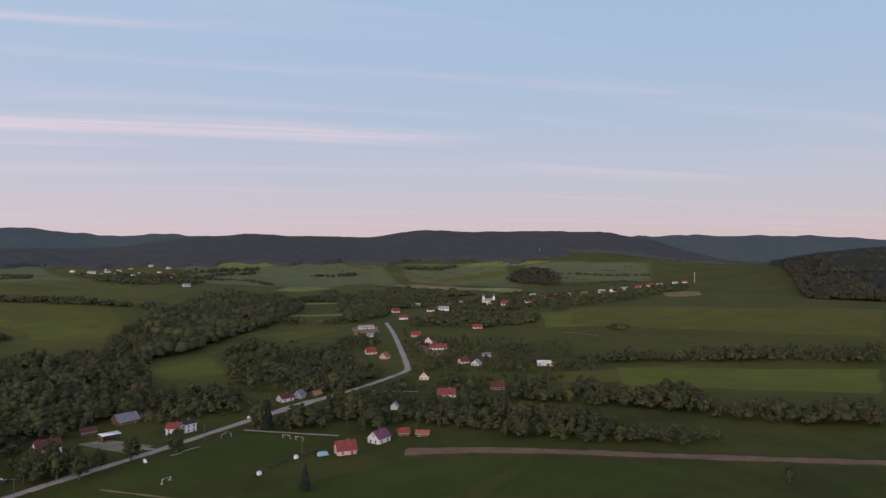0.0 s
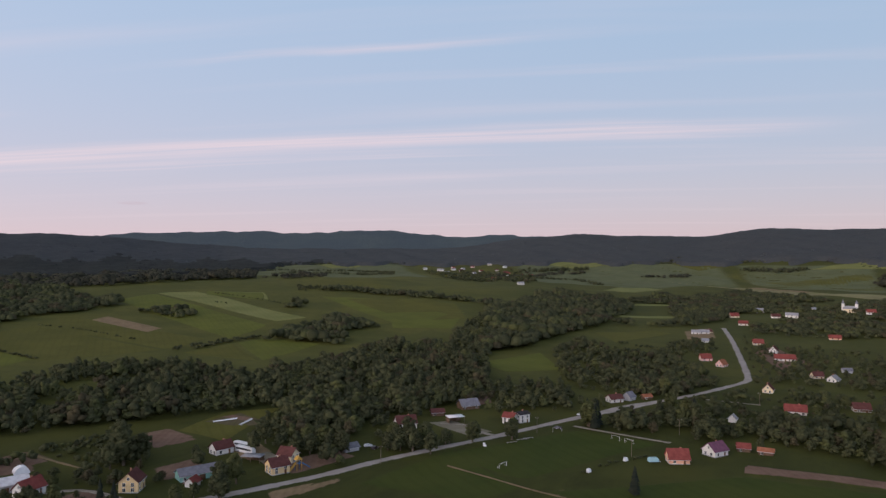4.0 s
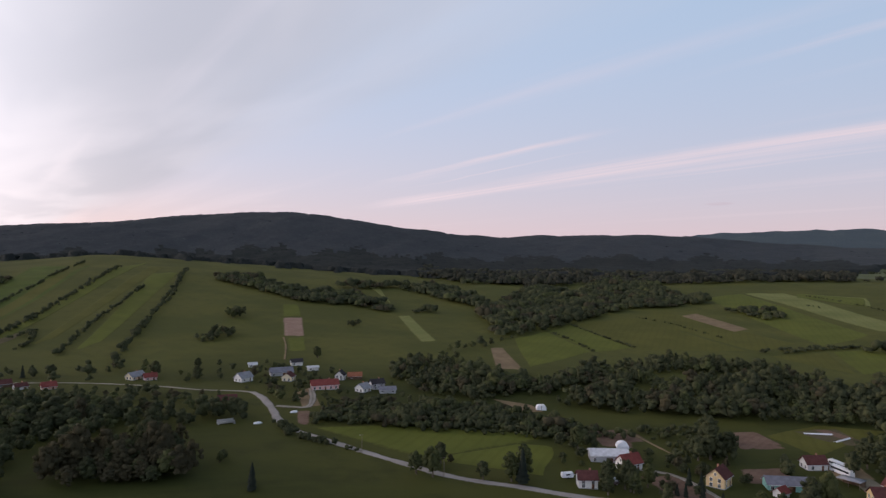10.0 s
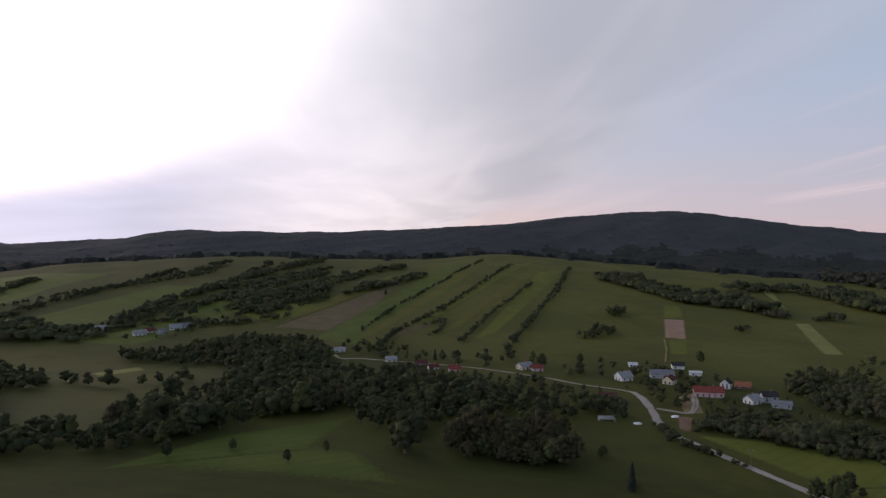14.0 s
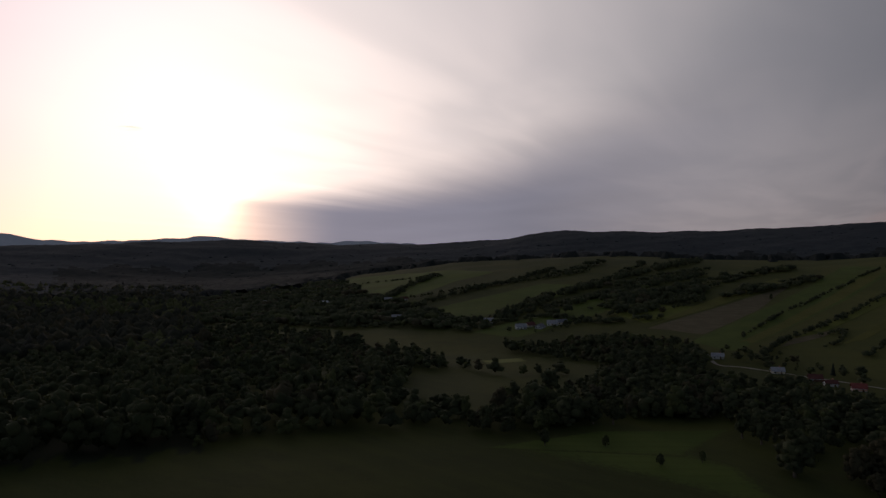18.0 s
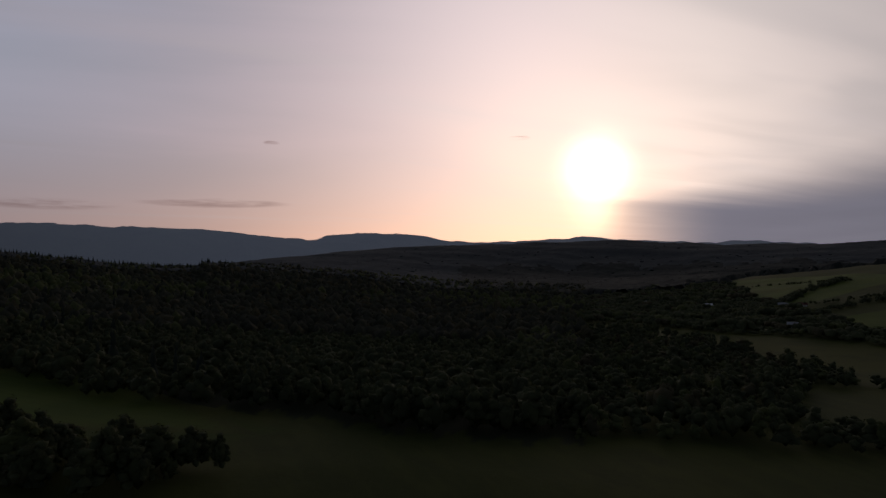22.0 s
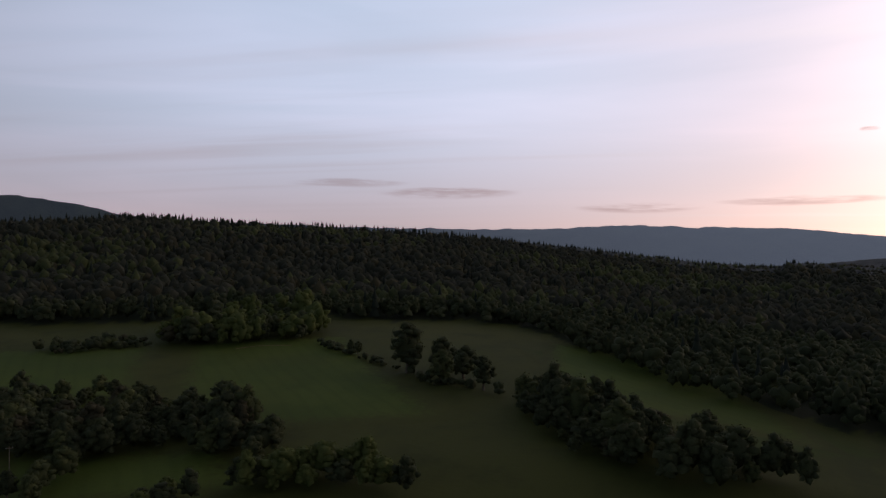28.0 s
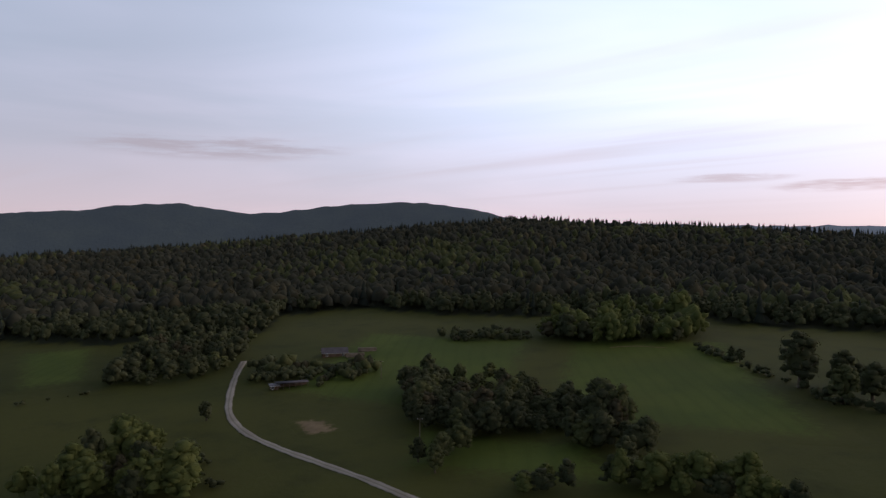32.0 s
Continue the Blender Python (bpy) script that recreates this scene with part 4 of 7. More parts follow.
field("hay_strip", OLIVE, [(-632.2, -132.6), (-663.3, -119.5), (-1197.5, -59.4), (-1229.3, -81.6)], 6.0)
field("hay_strip", BRIGHT, [(-607.4, -96.7), (-644.9, -80.9), (-1140.5, -34.9), (-1120.5, -74.4)], 6.0)
field("fallow_slope", SOIL_GREY, [(-594.9, -167.4), (-641.9, -169.8), (-711.1, -146.1), (-661.2, -149.8)])
field("hay_field", STRAW, [(-334.7, 2085.3), (-238.1, 2154.9), (198.3, 1686.4), (166.8, 1571.2)], 10.0)
field("ploughed_strip", SOIL_TAN, [(-114.5, 2016.8), (-69.8, 2026.8), (49.2, 1847.3), (29.4, 1824.8)])
field("hay_field", PALE, [(-396.4, 1633.6), (-362.2, 1891.6), (-268.4, 1738.4), (-324.3, 1525.9)], 10.0)
field("hay_field", PALE, [(-227.5, 1029.2), (-126.8, 1107.8), (-121.5, 1062.1), (-220.0, 995.0)], 10.0)
field("hay_field", PALE, [(-248.1, 1241.4), (-177.6, 1284.8), (-171.2, 1238.2), (-241.8, 1210.1)], 10.0)
field("hay_field", OLIVE, [(-210.4, 822.5), (-147.1, 882.8), (-122.6, 866.4), (-165.8, 742.7)], 10.0)
field("hay_field", BRIGHT, [(-154.2, 711.5), (-106.7, 710.0), (-108.6, 668.2), (-146.0, 673.4)], 10.0)
field("hay_field", PALE, [(-819.3, 2332.3), (-547.2, 2574.5), (-420.1, 2521.2), (-628.6, 2262.3)], 10.0)
field("hay_field", PALE, [(-547.2, 2574.5), (-310.2, 2806.9), (-216.9, 2603.0), (-420.1, 2521.2)], 10.0)
field("hay_field", OLIVE, [(-417.5, 2505.5), (-216.6, 2599.0), (-121.5, 2465.0), (-258.3, 2337.8)], 10.0)
field("hay_field", PALE, [(37.7, 2343.7), (177.0, 2481.7), (387.1, 2388.8), (207.4, 2354.9)], 10.0)
field("hay_field", OLIVE, [(-196.3, 2251.5), (37.2, 2311.7), (199.6, 2267.2), (212.8, 1809.5)], 10.0)
field("hay_field", PALE, [(-1897.5, 1915.2), (-1933.9, 2085.3), (-1639.5, 2079.4), (-1600.6, 1920.4)], 10.0)
field("hay_field", PALE, [(-1765.4, 2275.5), (-1686.3, 2486.1), (-1354.1, 2163.1), (-1370.8, 1935.8)], 10.0)
field("hay_field", OLIVE, [(-972.4, 1148.7), (-896.9, 1266.6), (-647.7, 1136.4), (-809.3, 1051.7)], 10.0)
field("clover_plot", BRIGHT, [(-883.5, 88.9), (-884.0, 111.1), (-797.2, 104.6), (-788.0, 79.3)])
field("clover_plot", BRIGHT, [(-666.2, 71.2), (-671.9, 90.8), (-601.4, 82.2), (-597.4, 65.7)])
field("garden_plot", SOIL_BROWN, [(-306.9, 261.1), (-304.4, 279.1), (-278.0, 273.5), (-276.5, 244.3)])
field("garden_plot", SOIL_BROWN, [(-302.1, 308.8), (-298.7, 323.1), (-277.2, 323.5), (-275.7, 308.8)])
field("ploughed_strip", SOIL_TAN, [(424.6, 1374.9), (539.1, 1484.1), (481.1, 1307.3), (398.1, 1243.8)])
field("meadow_strip", BRIGHT, [(-247.8, 569.4), (-216.7, 654.0), (-167.1, 565.9), (-207.6, 536.2)])
field("hay_field", OLIVE, [(191.6, 1108.6), (602.6, 960.6), (452.2, 720.9), (154.3, 892.8)], 10.0)
field("hay_field", BRIGHT, [(141.3, 596.5), (367.7, 586.2), (299.2, 476.9), (124.4, 508.0)], 10.0)
field("hay_field", OLIVE, [(-599.4, 955.6), (-457.6, 979.4), (-380.5, 850.8), (-459.1, 731.9)], 10.0)
field("playing_field", TURF, [(-154.9, 308.3), (-105.7, 383.7), (-59.2, 374.3), (-103.9, 287.8)])
field("meadow_strip", BRIGHT, [(-350.1, 52.3), (-303.3, 160.2), (-263.0, 133.6), (-297.9, 85.6)])
field("west_meadow", LUSH, [(466.6, -18.5), (446.0, -73.2), (351.0, -52.9), (356.7, -14.1)], 28.0)
field("hay_field", PALE, [(-417.3, -331.6), (-456.3, -312.4), (-437.2, -294.3), (-401.8, -309.2)], 10.0)
field("yard", GRAVEL, [(-187.8, 360.0), (-178.1, 371.5), (-145.4, 358.7), (-152.1, 342.8)])
field("verge", SOIL_TAN, [(-186.8, 230.9), (-175.4, 258.0), (-171.9, 250.8), (-176.3, 225.2)], 5.0)
field("yard", GRAVEL, [(-235.0, 263.4), (-232.5, 273.6), (-204.1, 260.6), (-202.0, 245.6)])
field("yard", SOIL_BROWN, [(-313.4, 185.2), (-309.3, 204.9), (-290.3, 195.5), (-297.7, 180.3)])
field("yard", SOIL_TAN, [(-406.0, 167.0), (-384.5, 185.8), (-364.6, 185.3), (-368.6, 172.6)])
field("bare_patch", SOIL_TAN, [(245.5, -97.0), (238.2, -111.6), (214.9, -109.0), (221.1, -93.3)], 9.0)
field("garden_plot", OLIVE, [(-297.7, 277.5), (-306.4, 324.1), (-284.4, 351.3), (-258.3, 273.2)])
field("garden_plot", SOIL_GREY, [(-301.7, 309.2), (-299.4, 329.2), (-267.2, 317.5), (-267.2, 303.0)])
field("verge", SOIL_TAN, [(-411.0, -4.1), (-419.9, 9.1), (-401.8, 11.9), (-396.0, 0.8)], 5.0)
field("yard", GRAVEL, [(-445.0, 59.9), (-449.0, 67.1), (-398.8, 58.1), (-395.6, 51.8)])
# large plots that carry the haze-paled colour over the far slopes
field("far_pasture", PASTURE, [(-914.2, 2361.2), (-225.1, 2694.6), (-105.6, 2025.2), (-557.7, 1586.9)], 70.0)
field("far_pasture", PASTURE, [(-196.7, 2472.2), (237.8, 2416.3), (217.7, 1710.2), (-109.3, 2097.2)], 70.0)
field("far_pasture", PASTURE, [(246.1, 2411.5), (729.3, 2382.9), (585.1, 1911.5), (244.4, 1919.5)], 70.0)
field("far_pasture", PASTURE, [(-1908.3, 1915.7), (-1349.0, 2430.8), (-729.4, 1465.5), (-1150.4, 1154.8)], 70.0)
field("far_pasture", PASTURE, [(-1729.8, 1771.5), (-1666.7, 2000.7), (-1114.7, 1620.7), (-1025.6, 1192.6)], 70.0)
field("far_pasture", OLIVE, [(-1085.9, 1345.5), (-1188.7, 2034.2), (-702.9, 1699.4), (-742.4, 1170.4)], 70.0)
field("hay_field", BRIGHT, [(-697.0, 948.4), (-556.8, 969.5), (-416.4, 869.4), (-402.7, 725.7)], 10.0)
field("hay_field", BRIGHT, [(-887.8, 891.2), (-791.6, 929.7), (-719.5, 850.5), (-845.5, 848.7)], 10.0)
field("hay_field", BRIGHT, [(140.7, 1046.6), (359.4, 1025.8), (301.6, 860.7), (122.7, 866.4)], 10.0)
field("hay_field", OLIVE, [(54.9, 558.3), (214.9, 613.4), (183.2, 522.8), (62.7, 522.2)], 10.0)
field("hillside_meadow", BRIGHT, [(-702.9, -382.0), (-758.3, -349.7), (-783.1, -278.2), (-641.1, -300.5)], 14.0)
field("hillside_meadow", BRIGHT, [(-355.9, 47.0), (-354.1, 84.3), (-319.3, 183.0), (-289.0, 87.8)], 14.0)
field("hillside_meadow", LUSH, [(-1009.2, -1236.5), (-1016.6, -977.0), (-985.5, -732.7), (-668.6, -683.4)], 14.0)
field("hillside_meadow", LUSH, [(-595.2, -589.9), (-864.2, -560.5), (-855.9, -462.7), (-562.3, -476.4)], 14.0)
field("hillside_meadow", LUSH, [(-527.3, -432.6), (-794.3, -429.5), (-823.8, -365.0), (-527.2, -366.4)], 14.0)
field("hillside_meadow", LUSH, [(-584.5, -237.6), (-1191.9, -245.9), (-1196.8, -156.8), (-552.4, -186.5)], 14.0)
field("west_meadow", LUSH, [(289.4, -99.5), (389.2, -205.2), (291.2, -274.2), (181.7, -150.7)], 28.0)
field("west_meadow", LUSH, [(179.3, -148.7), (292.3, -277.4), (228.9, -349.8), (94.6, -217.3)], 28.0)
field("west_meadow", LUSH, [(173.4, -91.4), (219.7, -129.5), (148.3, -167.9), (105.2, -138.6)], 28.0)
field("west_meadow", LUSH, [(92.7, -271.6), (132.1, -408.2), (35.7, -370.3), (-24.7, -229.7)], 28.0)
# the darker turf colour again, here on open meadow
field("west_meadow", TURF, [(143.8, -373.3), (65.3, -368.2), (-42.5, -243.3), (12.8, -195.6)], 28.0)
field("west_meadow", LUSH, [(-207.0, -160.6), (-279.3, -154.1), (-271.2, -87.5), (-230.2, -47.1)], 28.0)
# darker turf colour laid over the meadow in front of the houses
field("lower_meadow", TURF, [(-96.8, 275.5), (-17.5, 336.5), (42.3, 332.3), (6.8, 277.9)], 9.0)
field("lower_meadow", TURF, [(8.8, 274.9), (43.7, 334.1), (110.1, 314.3), (97.9, 279.3)], 9.0)
field("lower_meadow", TURF, [(-167.6, 248.8), (-154.2, 322.0), (-97.8, 278.3), (-108.0, 255.1)], 9.0)
field("yard", SOIL_BROWN, [(-324.8, 189.4), (-324.1, 213.4), (-300.0, 211.4), (-298.3, 184.9)])
field("yard", SOIL_BROWN, [(-255.1, 181.3), (-249.3, 192.5), (-234.5, 187.1), (-231.4, 171.4)])
field("yard", SOIL_BROWN, [(-213.4, 258.2), (-204.0, 291.8), (-185.8, 285.9), (-195.3, 245.9)])
field("yard", SOIL_TAN, [(-192.1, 225.2), (-181.0, 246.8), (-176.6, 235.1), (-181.3, 216.0)])
field("yard", SOIL_BROWN, [(-254.7, 223.7), (-251.2, 245.2), (-231.9, 237.5), (-235.5, 212.2)])
field("yard", SOIL_TAN, [(-255.7, 266.1), (-248.7, 284.7), (-224.9, 272.1), (-228.4, 253.2)])
field("yard", SOIL_BROWN, [(-196.5, 419.2), (-185.4, 448.2), (-173.1, 426.2), (-183.6, 398.7)])
field("yard", SOIL_TAN, [(-439.8, 52.8), (-458.3, 66.1), (-400.1, 62.6), (-395.8, 50.7)])
field("yard", SOIL_BROWN, [(-390.2, 46.8), (-391.0, 56.4), (-355.5, 49.8), (-361.4, 43.3)])
field("yard", SOIL_BROWN, [(-33.0, 744.3), (-17.1, 807.8), (16.8, 688.8), (-8.7, 641.9)])
field("yard", SOIL_TAN, [(-116.9, 889.4), (-85.2, 932.1), (-73.9, 844.8), (-103.9, 815.4)])
field("bare_patch", SOIL_TAN, [(-90.6, 278.7), (-85.3, 289.7), (-79.4, 282.0), (-83.8, 272.4)], 9.0)
field("yard", SOIL_BROWN, [(-258.1, 172.9), (-253.4, 194.1), (-220, 192), (-224.3, 168.9)], 4.0)
field("garden_plot", SOIL_BROWN, [(-303.9, 261.6), (-302.9, 275.7), (-272.2, 270.5), (-275.9, 251.1)])
field("garden_plot", SOIL_GREY, [(-301.1, 295.9), (-300.9, 318.9), (-277.5, 319.0), (-271.8, 298.2)])
field("west_meadow", LUSH, [(-200, -166), (-272, -150), (-330, -108), (-262, -104)], 14.0)
ribbon("road", ASPHALT, 5.8, [(-221.8, 172.5), (-212.1, 193.3), (-206.2, 206.7), (-196.1, 227.0), (-183.6, 254.7), (-172.9, 284.6), (-157.8, 316.9), (-140.7, 350.8), (-122.9, 390.1), (-110.2, 415.6), (-94.0, 443.1), (-77.5, 475.7)])
ribbon("road", ASPHALT, 5.8, [(-115.0, 406.0), (-95.1, 450.1), (-76.3, 479.0), (-58.7, 509.6), (-39.4, 552.6), (-30.8, 575.2), (-30.1, 597.2), (-39.1, 678.9), (-57.8, 831.0), (-76.6, 956.9)])
ribbon("road", ASPHALT, 5.0, [(-221.8, 172.5), (-227.4, 158.1), (-238.9, 136.2), (-252.7, 118.4), (-268.4, 95.7), (-290.5, 78.7), (-309.0, 66.2), (-329.8, 52.9), (-348.5, 41.8), (-369.2, 36.1), (-393.4, 35.2), (-426.8, 32.2), (-444.2, 27.4)])
ribbon("lane", GRAVEL, 3.0, [(-441.0, 29.5), (-447.5, 21.0), (-456.0, -3.9), (-470.2, -26.6), (-487.4, -66.9), (-493.5, -91.8), (-499.4, -125.7), (-507.7, -165.7), (-507.2, -182.4), (-545.6, -205.4)])
ribbon("lane", GRAVEL, 4.0, [(-403.2, 37.8), (-399.3, 46.5), (-398.3, 54.5), (-418.7, 60.4), (-449.5, 63.8)])
ribbon("lane", GRAVEL, 3.0, [(-263.0, 178.8), (-255.0, 188.3), (-242.0, 190.5), (-228.4, 189.9), (-215.8, 189.2)])
ribbon("lane", GRAVEL, 3.0, [(-142.4, 351.2), (-151.0, 354.1), (-163.2, 364.1), (-180.1, 361.6)])
ribbon("track", SOIL_TAN, 2.5, [(-316.0, 209.3), (-297.3, 208.3), (-279.3, 207.6)])
ribbon("track", SOIL_TAN, 2.5, [(-272.7, 345.3), (-288.2, 357.3), (-297.7, 372.7), (-306.2, 372.2)])
ribbon("track", GRAVEL, 2.5, [(-109.8, 389.8), (-80.8, 382.6), (-55.5, 376.9)])
ribbon("track", GRAVEL, 2.5, [(-55.3, 496.9), (-17.3, 492.7)])
ribbon("track", SOIL_BROWN, 12, [(-18.7, 344.5), (21.0, 345.4), (58.9, 340.9), (109.6, 329.2), (157.4, 319.3), (202.8, 310.6)])
ribbon("track", SOIL_BROWN, 6, [(-17.9, 349.5), (21.2, 349.4), (59.3, 342.9)])
ribbon("track", SOIL_TAN, 3, [(135.6, 822.9), (157.2, 815.0), (172.6, 790.4)])
ribbon("track", GRAVEL, 3.2, [(145.5, -95.5), (155.7, -94.3), (174.3, -91.9), (196.1, -88.2), (221.7, -83.8), (242.6, -81.8), (267.0, -84.4), (294.6, -93.4), (326.1, -106.3), (351.5, -118.6)])
ribbon("track", SOIL_TAN, 2.0, [(-668.4, 69.4), (-623.4, 66.7), (-563.9, 59.4)])
ribbon("track", SOIL_TAN, 1.5, [(252.4, -277.3), (247.2, -288.6), (233.0, -297.7)])
ribbon("track", SOIL_TAN, 2.0, [(-141.9, 292.4), (-116.6, 285.1), (-96.2, 278.9), (-80.5, 275.5)])


# ---- houses ----
def paint(rgb, rough=0.85, stain=0.7):
    return two_tone(rgb, tuple(min(0.85, v * 1.1) for v in rgb), 0.25, 1.5, rough, 0.0, tuple(v * stain for v in rgb))


def tiles(rgb):
    def build(n):
        p = spot(n)
        o = n.put("ShaderNodeObjectInfo").outputs["Random"]
        px, py, pz = n.split(p)
        row = n.m("SINE", n.mul(pz, 22.0))
        f = n.noise(p, 0.5, 4.0, 0.7)
        col = n.mix(n.step(f, 0.36, 0.66), rgb, tuple(v * 0.72 for v in rgb))
        col = n.mix(n.mul(o, 0.3), col, tuple(v * 0.6 for v in rgb))
        return col, (n.add(n.mul(row, 0.5), f), 0.04), {}
    return build


WALLS = {k: material(k + "_render", paint(c)) for k, c in {"white": (0.64, 0.62, 0.58), "cream": (0.66, 0.56, 0.38), "yellow": (0.62, 0.47, 0.26), "pink": (0.66, 0.42, 0.38),
                                                            "salmon": (0.62, 0.36, 0.24), "grey": (0.36, 0.36, 0.37), "teal": (0.24, 0.44, 0.38)}.items()}
WALLS["brown"] = material("weathered_boards", two_tone((0.12, 0.075, 0.05), (0.16, 0.11, 0.075), 0.5, 3.0))
ROOFS = {k: material(k + "_roofing", tiles(c), 0.85, 0.04) for k, c in {"red": (0.25, 0.072, 0.062), "brown": (0.13, 0.055, 0.05), "slate": (0.22, 0.22, 0.25), "grey": (0.34, 0.34, 0.36),
                                                                 "purple": (0.20, 0.09, 0.14), "orange": (0.36, 0.145, 0.085), "white": (0.70, 0.70, 0.72), "dark": (0.055, 0.05, 0.055), "weathered": (0.11, 0.10, 0.11)}.items()}
GLASS_DARK = material("window_glass", lambda n: (n.mix(n.put("ShaderNodeObjectInfo").outputs["Random"], (0.02, 0.025, 0.03), (0.05, 0.055, 0.06)), None, {}), 0.12, 0.5)
FRAME = material("white_frame_paint", paint((0.66, 0.65, 0.62)))
DOOR_WOOD = material("brown_door_wood", two_tone((0.13, 0.07, 0.04), (0.18, 0.10, 0.06), 0.6, 5.0))
BRICK = material("chimney_brick", two_tone((0.30, 0.13, 0.09), (0.38, 0.20, 0.14), 1.0, 6.0))
CONCRETE = material("concrete", two_tone((0.34, 0.33, 0.31), (0.42, 0.41, 0.39), 0.2, 2.5))
STEEL = material("painted_steel", two_tone((0.55, 0.55, 0.56), (0.62, 0.62, 0.63), 0.3, 4.0), 0.45)
WHITE_SHEET = material("white_sheet", paint((0.76, 0.76, 0.78), 0.6))


def boxes(rows):
    """Faces of boxes (x0, y0, z0, x1, y1, z1) as one set of quads."""
    vs, fs = [], []
    for x0, y0, z0, x1, y1, z1 in rows:
        n = len(vs)
        vs += [(x, y, z) for z in (z0, z1) for x, y in ((x0, y0), (x1, y0), (x1, y1), (x0, y1))]
        fs += [(n, n + 3, n + 2, n + 1), (n + 4, n + 5, n + 6, n + 7)] + [(n + i, n + (i + 1) % 4, n + 4 + (i + 1) % 4, n + 4 + i) for i in range(4)]
    return np.array(vs, float), np.array(fs)


SHARED = {}


def shared(key, name, rows, mat):
    if key not in SHARED:
        SHARED[key] = mesh_of(name, *boxes(rows), mat)
    return SHARED[key]


def place(name, x, y, rz, label, category, group="", sink=0.0):
    """An empty at the base of a thing, on the ground."""
    ob = new(name)
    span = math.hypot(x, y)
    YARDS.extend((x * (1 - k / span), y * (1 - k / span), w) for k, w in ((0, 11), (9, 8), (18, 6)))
    ob.matrix_basis = pose(x, y, land1(x, y) - sink, 0, 0, rz)
    return tagged(ob, label, category, group)


def gable_walls(L, W, eave, rise, deep=1.5):
    v = np.array([(sx * L / 2, sy * W / 2, z) for sx in (-1, 1) for sy, z in ((-1, -deep), (1, -deep), (1, eave), (-1, eave))] + [(-L / 2, 0, eave + rise), (L / 2, 0, eave + rise)], float)
    sides = [(0, 1, 5, 4), (1, 2, 6, 5), (4, 7, 3, 0)]
    me = bpy.data.meshes.new("wall")
    me.from_pydata([tuple(p) for p in v], [], sides + [(0, 3, 8, 2, 1), (4, 5, 6, 9, 7)])
    return me


def gable_roof(L, W, eave, rise, over=0.55, thick=0.22):
    """Two slabs that meet at the ridge, with eaves."""
    me = bpy.data.meshes.new("roof")
    k = rise / (W / 2)
    y1, x1 = W / 2 + over, L / 2 + over
    ze, zr = eave - over * k + 0.05, eave + rise + 0.05
    prof = [(-y1, ze), (0, zr), (y1, ze), (y1, ze + thick), (0, zr + thick * 1.25), (-y1, ze + thick)]
    v = [(sx * x1, y, z) for sx in (-1, 1) for y, z in prof]
    f = [(i, (i + 1) % 6, 6 + (i + 1) % 6, 6 + i) for i in range(6)] + [(0, 5, 4, 1), (1, 4, 3, 2), (6, 7, 10, 11), (7, 8, 9, 10)]
    me.from_pydata(v, [], f)
    return me


def window_at(parent, x, y, z, rz, w=1.1, h=1.4, rich=True):
    """A window set into a wall: frame, glass and sill, looking along its own -y."""
    fr = part("window", shared(("frame", w, h), "window", [(-w / 2 - .1, -.06, -h / 2 - .1, -w / 2, .1, h / 2 + .1), (w / 2, -.06, -h / 2 - .1, w / 2 + .1, .1, h / 2 + .1), (-w / 2, -.06, h / 2, w / 2, .1, h / 2 + .1),
                                                              (-w / 2, -.14, -h / 2 - .1, w / 2, .1, -h / 2), (-.04, -.05, -h / 2, .04, .06, h / 2)], FRAME), parent)
    fr.matrix_basis = pose(x, y, z, 0, 0, rz)
    part("pane", shared(("pane", w, h), "pane", [(-w / 2, -.02, -h / 2, w / 2, .04, h / 2)], GLASS_DARK), fr)
    return fr


WORD = {"white": "white", "cream": "cream", "yellow": "yellow", "pink": "pink", "salmon": "salmon pink", "grey": "grey", "teal": "pale green", "brown": "brown timber"}
ROOF_WORD = {"red": "red tiled", "brown": "dark brown tiled", "slate": "grey sheet", "grey": "light grey", "purple": "purple tiled", "orange": "orange tiled", "white": "white metal", "dark": "dark", "weathered": "weathered grey"}


